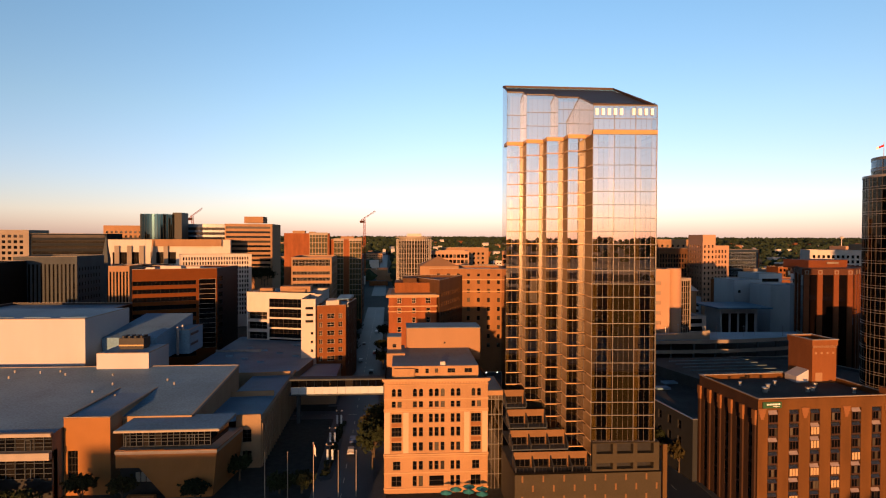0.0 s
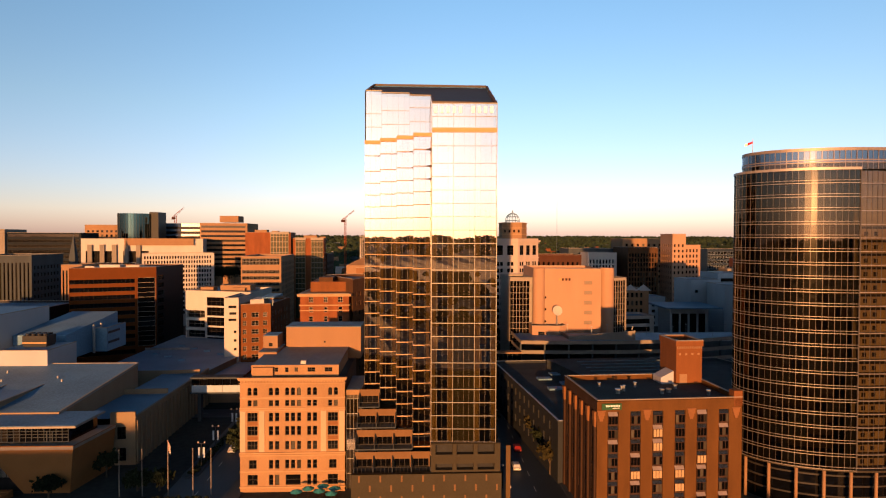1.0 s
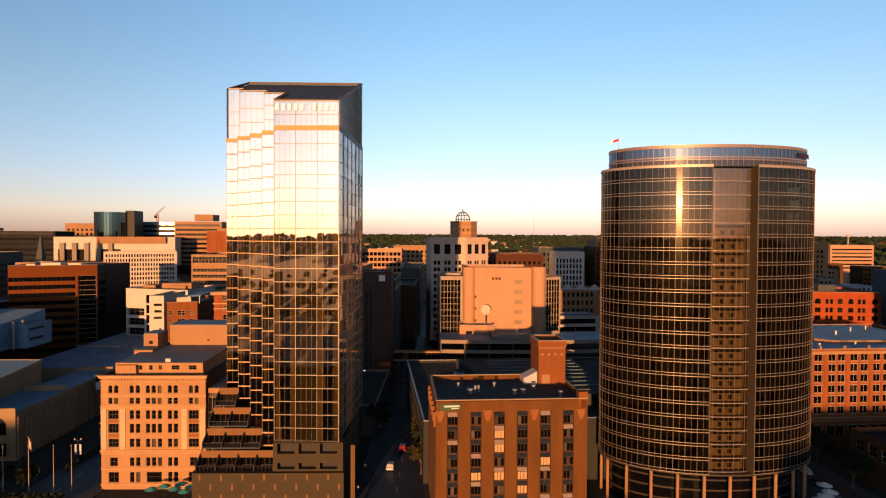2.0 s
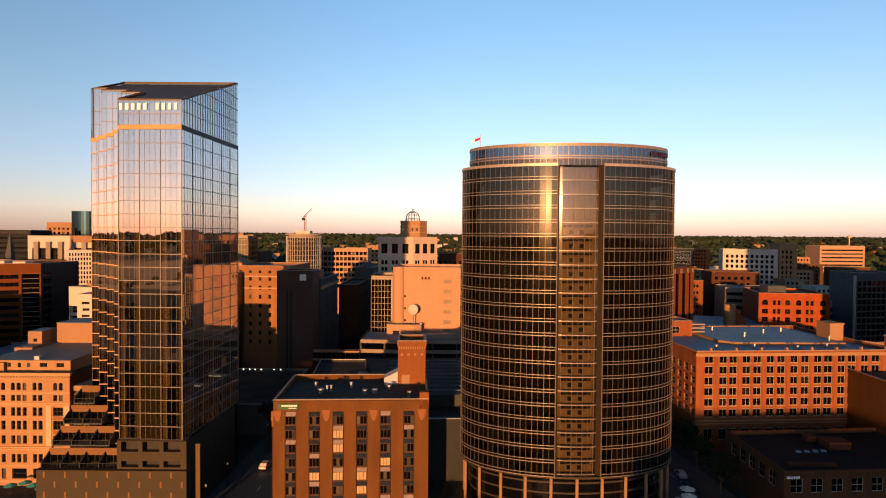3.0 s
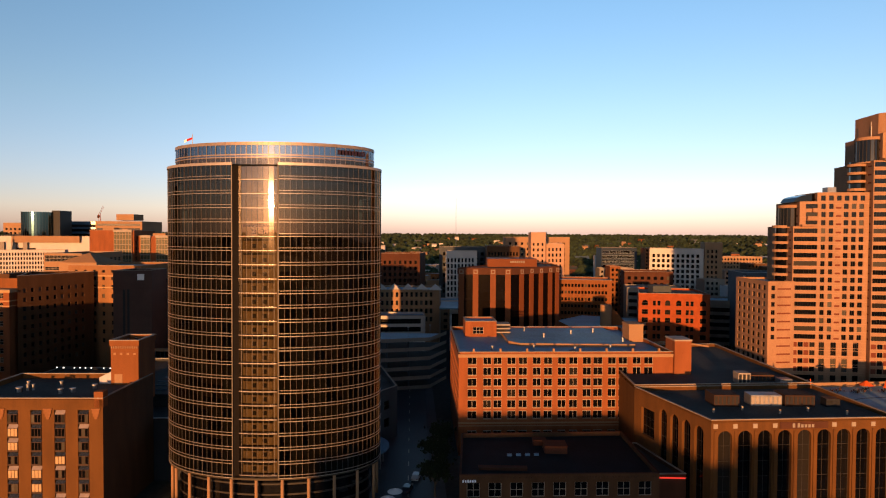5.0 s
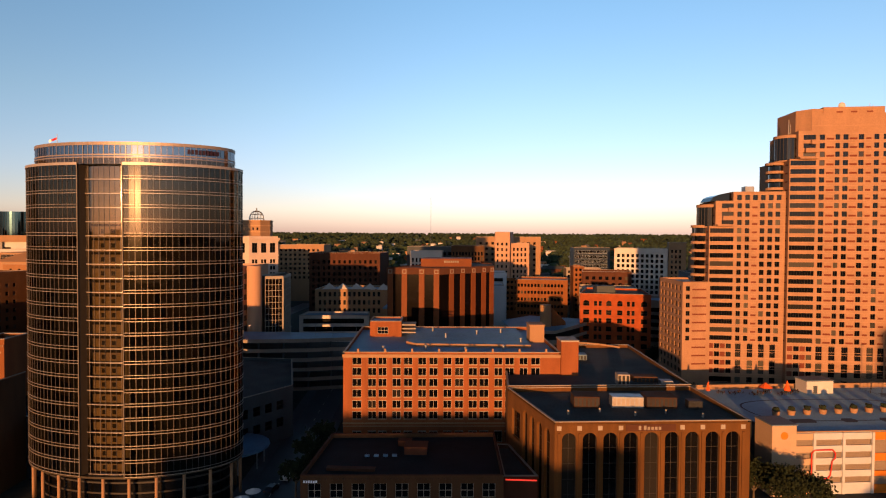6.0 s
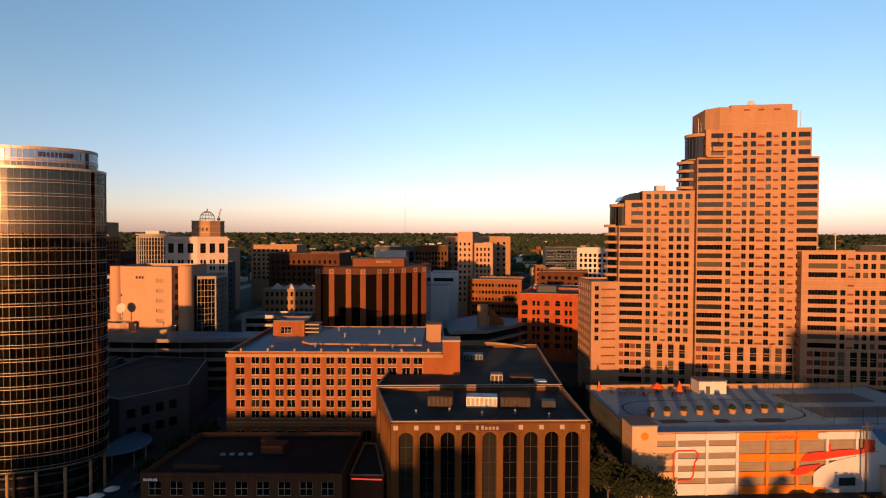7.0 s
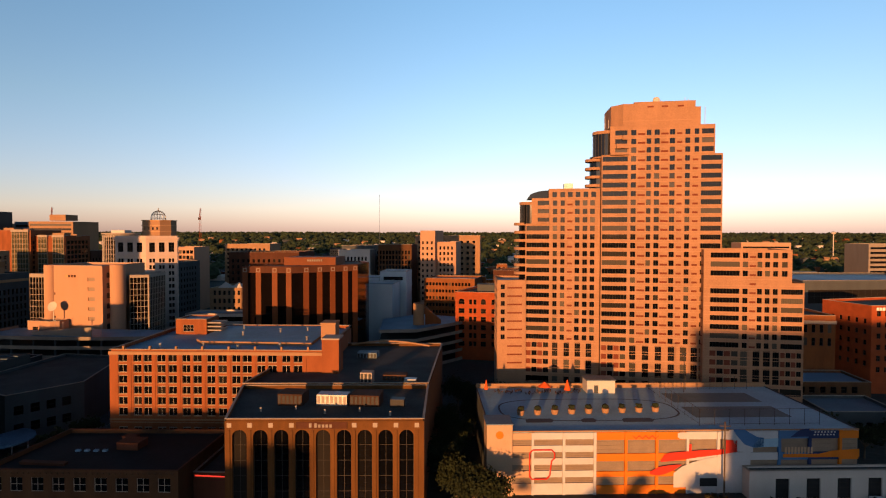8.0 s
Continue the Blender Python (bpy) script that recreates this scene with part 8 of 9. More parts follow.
    # utility pole before the wall
    po = thing("utility_pole", base @ Vector((52.5, -3, -1.1)), "weathered wooden utility pole with a crossarm", "utility pole")
    s = Shape()
    s.cyl(0, 0, 0, 17.5, .22, 8, r2=.15)
    part("pole", s, M_BARK, po)
    s = Shape()
    s.box(-1.2, -.08, 16.4, 1.2, .08, 16.6), s.box(-.9, -.08, 15.4, .9, .08, 15.55)
    part("crossarm", s, M_BARK, po)
    lp = thing("tall_light_mast", base @ Vector((59, 33, 13.2)), "tall slim dark light mast on the roof", "lamp post")
    s = Shape()
    s.cyl(0, 0, 0, 11, .1, 6), s.box(-.6, -.1, 11, .6, .1, 11.25)
    part("mast", s, M_DARK, lp)


mural_garage()

# ---- blocks to the south ----
ob = block("brown_corner_building", "two-storey ochre brick building with a pale cornice", [(398.5, 250), (410.5, 249), (411, 275), (398.5, 275)], 28.6, M_BRICK, M_ROOF_D, front=grid(1, 2.8, 4, 1.3, 17, 5, 2, 3.0))
s = Shape()
s.prism([(-.3, -.3), (12.3, -1.3), (12.3, -.6), (-.3, .4)], 25.4, 26.6)
part("cornice", s, M_COPING, ob)
ob = block("red_painted_office", "red brick office with small windows and a white roof sign", [(414.5, 266), (421.5, 246), (452, 248), (450, 280)], 33.0, M_BRICK_V, M_ROOF_D, front=grid(1, 3.4, 6, 1.2, 10, 4, 5, 1.8), right=grid(2, 3, 9, 1.5, 8, 4.2, 6, 2.0, nx=2))
for k in range(9):
    s = Shape()
    s.box(0, -.2, 0, .8, 0, 1.1)
    part("sign_block", s, M_LETTER, ob, at=(8.6 + 1.1 * k, -20.1 + .07 * k, 31.2))
ob = block("long_grey_arena", "long low arena with a pale blue-grey roof", [(438, 330), (520, 345), (520, 400), (440, 395)], 35.8, M_CONC_G, M_ROOF_L, front=[(3, 24, 70, 7, {"nx": 20})], pane_m=M_PANE_D)
block("striped_far_office", "cream far office with dark ribbon windows", [(640, 620), (720, 640), (720, 670), (640, 660)], 50, M_CONC, M_ROOF_G, front=[(2, 22 + 4.6 * k, 74, 2.2, {"nx": 22}) for k in range(6)])
block("striped_far_office", "cream far office with dark ribbon windows", [(553, 700), (606, 700), (606, 728), (553, 728)], 50, M_PEACH_L, M_ROOF_G, front=[(2, 22 + 4.4 * k, 49, 1.8, {"nx": 14}) for k in range(6)])
block("pale_museum_block", "pale blocky museum building", [(197, 338), (215.8, 342), (215.8, 364), (197, 360)], 34.5, M_GREYW, M_ROOF_L, front=[(3, 27, 2, 1.6, {}), (12, 27, 2, 1.6, {})])
block("pale_museum_block", "pale blocky museum building", [(207, 319), (228.0, 317), (228.5, 337), (206, 337)], 33.0, M_GREYW, M_ROOF_L)
block("pale_museum_block", "pale blocky museum building", [(216, 344), (231, 345), (231, 366), (216, 366)], 38.0, M_GREYW, M_ROOF_L, front=[(2, 33, 11, 2, {"nx": 7})])
ob = block("flat_canopy_pavilion", "pavilion with a broad flat canopy roof", [(172, 308), (192, 307), (193, 325), (173, 326)], 22, M_GREYW, M_ROOF_L, front=grid(1, 4.6, 4, 3.6, 0, 20, 1, 19, nx=3, nz=4), pane_m=M_PANE_D)
s = Shape()
s.prism([(-5, -7), (24, -8), (25, 20), (-5, 21)], 22.1, 22.9)
part("canopy", s, M_ROOF_L, ob)
block("white_office_block", "white office block with dark windows", [(166, 437), (189, 441), (189, 460), (166, 458)], 47.5, M_WHITE, M_ROOF_G, front=grid(1.4, 2.6, 8, 1.3, 10, 4.2, 8, 3.0), joined=True, pane_m=M_PANE_D)
block("grey_stepped_block", "grey stepped office block", [(160, 470), (196, 470), (196, 500), (160, 500)], 50, M_CONC_G, M_ROOF_G, front=grid(3, 4.2, 8, 2.4, 14, 4.2, 8, 2.4), joined=True)
block("dark_red_warehouse", "dark red brick warehouse with rows of windows", [(104, 392), (150, 398), (152, 425), (104, 425)], 47, M_BRICK_D, M_ROOF_D, front=grid(2, 3.4, 13, 1.5, 12, 4.0, 8, 2.2), joined=True, pane_m=M_PANE_D)
ob = block("cream_low_block", "cream low block with white tent-like roofs", [(128, 318), (166, 322), (166, 345), (128, 345)], 30, M_PEACH, M_ROOF_L, front=grid(2, 2.6, 13, 1.3, 13, 4.4, 4, 2.4))
for k in range(5):
    s = Shape()
    x = 3 + 7.4 * k
    for p, q in (((x, 3), (x + 6.5, 3)), ((x + 6.5, 3), (x + 6.5, 9)), ((x + 6.5, 9), (x, 9)), ((x, 9), (x, 3))):
        s.tri((*p, 29.8), (*q, 29.8), (x + 3.2, 6, 33))
    part("tent_roof", s, M_WHITE, ob)
ob = block("white_banded_garage", "white banded parking structure", [(126, 296), (160, 300), (158, 314), (126, 312)], 19, M_WHITE, M_ROOF_L, front=[(2, 3 + 4 * k, 30, 2.4, {"nx": 8}) for k in range(4)], pane_m=M_PANE_D)
ob = block("grey_balcony_flats", "blue-grey apartment block with dark balconies", [(318.8, 304.4), (343.5, 309), (346, 331), (321, 328)], 41.2, mat("blue_grey_render", (0.066, 0.074, 0.086), .85, .12, .3, 5), M_ROOF_G, front=grid(1.6, 2.9, 8, 2.3, 6, 3.2, 10, 2.2), joined=True, pane_m=M_PANE_D)
for k in range(10):
    s = Shape()
    s.prism([(1.2, -.9), (24.2, 3.4), (24.0, 4.3), (1.0, .05)], 5.6 + 3.2 * k, 5.85 + 3.2 * k)
    part("balcony_slab", s, M_CONC, ob)
s = Shape()
s.box(-.9, -.6, 0, .1, .2, 40.0)
part("pale_duct", s, M_WHITE, ob)
# mid-distance offices south-east of the striped office
for x, y, w, h, m, label in ((413.3, 560, 40.8, 40.8, M_PEACH, "long peach office"),
        (381.2, 470, 20.1, 33.2, M_PEACH_L, "pale peach office"),
        (422.1, 520, 18.4, 36.3, M_BRICK_B, "dark brown office"),
        (336.2, 396, 12.5, 31.3, M_CONC, "grey concrete office"),
        (341.7, 372, 13.9, 28.5, M_GREYW, "pale grey annex"),
        (359.6, 600, 18.0, 47.4, M_BRICK_R, "red brick hall"),
        (303.2, 560, 13.6, 40.8, M_GREYW, "pale grey office"),
        (281.7, 455, 25.5, 34.8, M_CONC, "grey concrete office"),
        (282.0, 425, 7.2, 38.0, M_BRICK, "orange brick office"),
        (399.4, 440, 24.5, 37.4, M_BRICK_B, "dark brown office")):
    block("town_office", label + " with rows of dark windows", [(x, y), (x + w, y - .8), (x + w, y + 14), (x, y + 14)], h, m, M_ROOF_G, front=grid(1.2, 2.8, max(2, int((w - 1.6) / 2.8)), 1.5, h - 3.4 - 3.5 * int((h - 8) / 3.5), 3.5, int((h - 8) / 3.5) + 1, 1.8), joined=True, pane_m=M_PANE_D)
block("dark_blue_office", "dark blue glass office block", [(298, 520), (330, 526), (328, 545), (298, 540)], 49, mat("blue_black_glass", (0.010, 0.017, 0.026), .5, .2, .2, 3, spec=.3), M_ROOF_D, front=[(1, 12 + 4 * k, 29, 2.4, {"nx": 9}) for k in range(9)], pane_m=M_PANE_D, frame_m=M_GREYW)
block("rust_brick_block", "rust brick block with a flat roof", [(280, 380), (310, 379), (314, 401), (284, 404)], 37, M_BRICK_D, M_ROOF_D, front=grid(2, 4, 7, 2, 8, 4, 7, 2), joined=True)
block("orange_low_block", "orange low commercial block", [(238, 371), (269, 367), (273, 392), (242, 396)], 32.4, M_BRICK, M_ROOF_G, front=grid(1.2, 2.0, 14, 1.3, 7, 4.2, 6, 1.8), joined=True)
block("grey_deck_block", "grey open parking structure", [(272, 345), (303, 339), (307, 361), (276, 367)], 30, M_CONC, M_ROOF_L, front=[(1, 5.5 + 4 * k, 29, 1.9, {"nx": 7}) for k in range(6)], pane_m=M_PANE_D)
block("grey_deck_block", "grey open parking structure", [(300, 330), (330, 322), (338, 345), (308, 352)], 25, M_CONC, M_ROOF_L, front=[(1, 3 + 4 * k, 28, 2.2, {"nx": 7}) for k in range(5)], pane_m=M_PANE_D)

block("low_grey_shop", "low grey flat-roofed shop beside the parking lot", [(380, 196), (402, 198), (402, 216), (380, 214)], 7.0, M_CONC_G, M_ROOF_G, front=grid(1.5, 3.4, 6, 2.2, 1.2, 4, 1, 2.6), pane_m=M_PANE_D)
block("low_tan_shop", "low tan brick shop with a pale roof", [(384, 224), (410, 226), (410, 244), (384, 242)], 9.0, M_BRICK_B, M_ROOF_L, front=grid(1.5, 3.6, 6, 2.0, 1.2, 4, 2, 2.2), pane_m=M_PANE_D)

# ---- blocks to the north ----
block("white_hospital_wing", "grey hospital wing with dark windows", [(-330, 468), (-278, 474), (-278, 500), (-330, 500)], 63.5, M_CONC, M_ROOF_G, front=grid(2, 4, 12, 2.4, 20, 4.2, 10, 2.2), joined=True)
block("dark_glass_lab", "dark glass laboratory block", [(-278, 476), (-226, 484), (-226, 510), (-278, 510)], 61, mat("slate_glass", (0.006, 0.009, 0.013), .7, .2, .2, 3, spec=.1), M_ROOF_G, front=[(1, 20 + 4.2 * k, 50, 2.2, {"nx": 16}) for k in range(10)], pane_m=M_PANE_D)
block("peach_hospital", "peach coloured hospital block", [(-268, 566), (-215, 572), (-215, 600), (-268, 600)], 69, M_PEACH, M_WHITE_ROOF, front=grid(2, 4, 12, 2, 30, 4, 9, 2), joined=True)
ob = block("blue_glass_hospital", "blue glass and white hospital block", [(-197, 560), (-156, 566), (-156, 590), (-197, 590)], 70.5, mat("pale_blue_glass", (0.062, 0.099, 0.136), .2, .15, .2, 3, spec=.7), M_WHITE_ROOF, front=[(1, 30 + 4.4 * k, 38, 2.4, {"nx": 12}) for k in range(9)])
ob = block("stepped_tan_hospital", "stepped tan hospital with banded windows", [(-146, 518), (-108, 525), (-108, 560), (-146, 560)], 70, M_PEACH, M_ROOF_G, front=[(1, 26 + 4 * k, 36, 1.9, {"nx": 16}) for k in range(11)])
s = Shape()
s.box(14, 8, 71, 30, 24, 76.5)
part("roof_house", s, M_PEACH, ob)
block("grey_finned_office", "grey office with tall vertical fins", [(-200, 330), (-171, 336), (-171, 365), (-200, 365)], 48, M_CONC_G, M_ROOF_G, front=grid(1, 1.9, 15, .9, 4, 42, 1, 40, nz=8), right=grid(2, 3, 8, 1.4, 8, 4, 9, 2), pane_m=M_PANE_D)
block("black_office_slab", "black glass office slab", [(-262, 300), (-192, 304), (-192, 328), (-262, 328)], 46, mat("jet_black_cladding", (0.003, 0.003, 0.003), .6, .2, .3, 3, spec=.05), M_ROOF_D, front=grid(3, 6, 11, 4.6, 6, 4, 9, 2.8), pane_m=M_PANE_D, joined=True)
block("peach_striped_block", "peach block with tall dark window strips", [(-153, 332), (-143, 334), (-143, 350), (-153, 350)], 43, M_PEACH, M_ROOF_G, front=grid(.6, 1.6, 6, .9, 6, 36, 1, 34, nz=9))
ob = block("low_dark_hall", "low dark hall with a pale roof edge", [(-182, 268), (-124, 268), (-124, 300), (-182, 300)], 27, M_DARK, M_ROOF_L)
ob = thing("stone_church", (-196, 420, 0), "stone church with a slender spire", "church")
s = Shape()
s.box(-2, -2, 0, 2, 2, 44)
for p, q in (((-2, -2), (2, -2)), ((2, -2), (2, 2)), ((2, 2), (-2, 2)), ((-2, 2), (-2, -2))):
    s.tri((*p, 44), (*q, 44), (0, 0, 60))
part("spire", s, M_CONC_G, ob)
s = Shape()
s.prism([(3, -5), (40, -5), (40, 9), (3, 9)], 0, 30)
s.quad((3, -5.5, 30), (40, -5.5, 30), (40, 2, 40), (3, 2, 40)), s.quad((40, 9.5, 30), (3, 9.5, 30), (3, 2, 40), (40, 2, 40))
part("nave", s, M_BRICK_D, ob)
block("white_car_park", "white tiered hotel terrace block", [(17, 440), (53, 442), (53, 466), (17, 466)], 49, M_PEACH_L, M_ROOF_G, front=grid(1, 2.9, 12, 2.3, 20, 4, 7, 2.5), joined=True, pane_m=M_PANE)
block("peach_mid_block", "peach coloured mid-rise office block", [(40, 520), (80, 524), (80, 550), (40, 550)], 50, M_PEACH, M_ROOF_G, front=grid(2, 4, 9, 2, 20, 4, 7, 2), joined=True)
block("brick_street_block", "dark brick block along the street", [(56.5, 300), (66, 300), (67, 345), (56, 345)], 34, M_BRICK_D, M_ROOF_D, right=grid(2, 3.6, 11, 1.6, 6, 4, 6, 2.2))
block("grey_street_block", "grey stone block along the street", [(57, 350), (68, 350), (69, 420), (57, 420)], 40, M_CONC_G, M_ROOF_D, right=grid(2, 3.6, 18, 1.6, 6, 4, 8, 2.2), joined=True)
block("brown_slab_north", "brown brick slab beside the street", [(-36, 436), (-26, 436), (-26, 470), (-36, 470)], 46, M_BRICK_D, M_ROOF_D, right=grid(2, 3.6, 8, 1.6, 6, 4, 9, 2.2), joined=True)


def crane(x, y, z_top, jib, rz):
    ob = thing("tower_crane", (x, y, 20), "red tower crane with a slender jib", "crane", "cranes", rz=radians(rz))
    h = z_top - 20
    s = Shape()
    for sx in (-.8, .8):
        for sy in (-.8, .8):
            s.rod((sx, sy, 0), (sx, sy, h), .18, 4)
    k = 0.0
    while k < h - 2:
        s.rod((-.8, -.8, k), (.8, -.8, k + 2), .1, 4), s.rod((.8, .8, k), (-.8, .8, k + 2), .1, 4)
        k += 2
    part("mast", s, M_BRICK_V, ob)
    s = Shape()
    for q in (-.6, .6):
        s.rod((-8, q, h - 2), (jib, q, h + jib * .28), .16, 4)
    s.rod((-8, 0, h - .6), (jib, 0, h + 1 + jib * .28), .16, 4)
    for k in range(14):
        f = k / 14
        s.rod((-8 + (jib + 8) * f, -.6, h - 2 + (jib * .28 + 2) * f), (-8 + (jib + 8) * (f + .05), 0, h - .6 + (jib * .28 + 1.6) * (f + .05)), .12, 4)
    part("jib", s, M_BRICK_V, ob)
    s = Shape()
    s.box(-9, -1, h - 4, -6, 1, h - 1.6)
    part("counterweight", s, M_BRICK_D, ob)
    s = Shape()
    s.box(-.5, -2, h - 4, 1.5, -.6, h - 1.6)
    part("cab", s, M_BRICK_D, ob)


crane(-208.6, 624, 80, 24, -50)
crane(-34.7, 619, 78, 24, -61)
ob = thing("radio_mast", (172, 560, 0), "thin lattice radio mast", "mast")
s = Shape()
s.rod((0, 0, 0), (0, 0, 96), .11, 4)
part("mast", s, M_STEEL, ob)
ob = thing("water_tower", (870, 1111, 0), "white water tower above the trees", "water tower")
s = Shape()
s.ball(0, 0, 62, 4.5, 4.5, 2.6, 14, 6), s.cyl(0, 0, 10, 61, .8, 8)
part("tank", s, M_WHITE, ob)


# ---- scattered town, woods, trees ----
def small_block(x, y, w, d, h, rz, wall, roof, k):
    ob = thing("town_building", (x, y, terrain(x, y) - .5), ("low brick commercial building", "low pale commercial building", "low dark flat-roofed building")[k % 3], "building", "small town buildings", rz=radians(rz))
    hol = []
    n = max(2, int(w / 4.5))
    for j in range(max(1, int((h - 2) / 4))):
        hol += [(w * (i + .28) / n, 1.6 + 4 * j, w / n * .45, 1.9, {}) for i in range(n)]
    facade(ob, (0, 0), (w, 0), 0, h, hol, wall, joined=True, pane_m=M_PANE_D)
    r = Shape()
    for p, q in (((w, 0), (w, d)), ((w, d), (0, d)), ((0, d), (0, 0))):
        r.quad((*p, 0), (*q, 0), (*q, h), (*p, h))
    part("plain_wall", r, wall, ob)
    r = Shape()
    if k % 4 == 0:
        r.quad((-.4, -.4, h), (w + .4, -.4, h), (w + .4, d / 2, h + d * .22), (-.4, d / 2, h + d * .22)), r.quad((w + .4, d + .4, h), (-.4, d + .4, h), (-.4, d / 2, h + d * .22), (w + .4, d / 2, h + d * .22))
        r.tri((w + .1, 0, h), (w + .1, d, h), (w + .1, d / 2, h + d * .22)), r.tri((-.1, d, h), (-.1, 0, h), (-.1, d / 2, h + d * .22))
    else:
        r.quad((0, 0, h - .5), (w, 0, h - .5), (w, d, h - .5), (0, d, h - .5))
    part("roof", r, roof, ob)
    if k % 3 == 0:
        s = Shape()
        s.box(w * .3, d * .3, h - .5, w * .6, d * .6, h + 2)
        part("roof_unit", s, M_CONC_G, ob)


taken = []
for o in list(scene.collection.objects):
    if o.parent is None and o.type == "EMPTY":
        taken.append((o.location.x, o.location.y))
rng = random.Random(7)
walls = [M_BRICK, M_PEACH, M_BRICK_D, M_CONC, M_WHITE, M_BRICK_R, M_CONC_G]
made, tries = 0, 0
spots = []
while made < 150 and tries < 4000:
    tries += 1
    y = 350 + 900 * rng.random() ** 1.3
    x = -.62 * y + rng.random() * (1.75 * y + 200)
    if any(abs(x + 15 - a) < 45 and -35 < y - b < 45 for a, b in taken) or any(math.hypot(x - a, y - b) < 26 for a, b in spots):
        continue
    if abs(x + 11 + (y - 120) * .018) < 24 or abs(x - (66 + (y - 120) * .017)) < 22:
        continue
    if x < 130 and y < 560:
        continue
    if y < 420 and x < 400:
        continue
    spots.append((x, y))
    h = 8 + 13 * rng.random() ** 2 + (8 if y < 600 and x > 150 and rng.random() < .4 else 0)
    small_block(x, y, 14 + 20 * rng.random(), 12 + 14 * rng.random(), h, rng.choice((4, -6, 0, -18)), rng.choice(walls), rng.choice((M_ROOF_G, M_ROOF_D, M_ROOF_L)), made)
    made += 1


# denser low blocks in the middle distance
made, tries = 0, 0
while made < 24 and tries < 3000:
    tries += 1
    x, y = 125 + 300 * rng.random(), 372 + 230 * rng.random()
    if any(-34 < x - a < 50 and -32 < y - b < 44 for a, b in taken) or any(math.hypot(x - a, y - b) < 27 for a, b in spots):
        continue
    spots.append((x, y))
    small_block(x, y, 13 + 12 * rng.random(), 12 + 8 * rng.random(), 12 + 14 * rng.random(), rng.choice((4, -6, 8)), rng.choice((M_WHITE, M_GREYW, M_PEACH, M_BRICK, M_CONC)), rng.choice((M_ROOF_G, M_ROOF_L)), 4 * made + 1 + made % 3)
    made += 1


def clump(s, x, y, z, r, rg, n=5):
    """One far crown: an uneven lump of a few faces."""
    i = len(s.v)
    a0 = rg.random() * 6.28
    k = 6
    for lvl, (rr, zz) in enumerate(((.75, -.2), (1.0, .35), (.6, .85))):
        for q in range(k):
            a = a0 + 6.283 * q / k + lvl * .5
            e = r * rr * (.75 + .5 * rg.random())
            s.v.append((x + e * math.cos(a), y + e * math.sin(a), z + r * zz * (.8 + .4 * rg.random())))
    s.v.append((x, y, z + r * (1.05 + .25 * rg.random())))
    for lvl in range(2):
        for q in range(k):
            s.f.append((i + lvl * k + q, i + lvl * k + (q + 1) % k, i + (lvl + 1) * k + (q + 1) % k, i + (lvl + 1) * k + q))
            s.m.append(0)
    for q in range(k):
        s.f.append((i + 2 * k + q, i + 2 * k + (q + 1) % k, i + 3 * k))
        s.m.append(0)


def far_houses():
    """Small lit houses and sheds strewn among the far woods, too many to count."""
    rg = random.Random(21)
    for m, n in ((M_PEACH, 420), (M_WHITE, 460), (M_BRICK, 420), (M_CONC_G, 260)):
        s = Shape()
        for k in range(n):
            y = 470 + 1800 * rg.random() ** 1.5
            x = -.6 * y + rg.random() * (1.6 * y + 200)
            if any(abs(x - a - 10) < 24 and -14 < y - b < 34 for a, b in spots) or (x < 140 and y < 700) or (y < 560 and any(abs(x - a - 14) < 50 and -30 < y - b < 50 for a, b in taken)):
                continue
            w, d, h, z = 8 + 16 * rg.random(), 8 + 8 * rg.random(), 5 + 9 * rg.random() ** 2, terrain(x, y)
            if y > 800 and rg.random() < .55:
                continue
            z += 6 * rg.random() if y > 800 else 0
            s.box(x, y, z - 12, x + w, y + d, z + h)
            if rg.random() < .5:
                s.quad((x, y, z + h), (x + w, y, z + h), (x + w, y + d / 2, z + h + 3), (x, y + d / 2, z + h + 3))
        tagged(part("far_houses", s, m), "small far houses among the trees", "houses", kind="stuff")


far_houses()


def woods():
    rg = random.Random(3)
    s = Shape()
    for k in range(9000):
        f = rg.random()
        y = 560 + 2900 * f
        x = -.75 * y - 100 + rg.random() * (1.75 * y + 500)
        if y < 1000 and rg.random() < .72 * (1 - (y - 560) / 440):
            continue
        if any(abs(x - a - 10) < 24 and -10 < y - b < 30 for a, b in spots):
            continue
        if abs(x + 11 + (y - 120) * .018) < 15 and y < 1550:
            continue
        r = 5 + 5 * rg.random() + y * .0016
        clump(s, x, y, terrain(x, y) + 2 + r * .3, r, rg)
    tagged(part("far_woods", s, M_WOODS), "dark green woods reaching over the far hills", "woods", kind="stuff")
    s = Shape()
    for k in range(1500):
        y = -1100 - 2200 * rg.random()
        x = -2600 + 5600 * rg.random()
        r = 9 + 8 * rg.random()
        clump(s, x, y, terrain(x, y) + 3, r, rg)
    tagged(part("west_woods", s, M_WOODS), "dark woods on the western hills", "woods", kind="stuff")


woods()


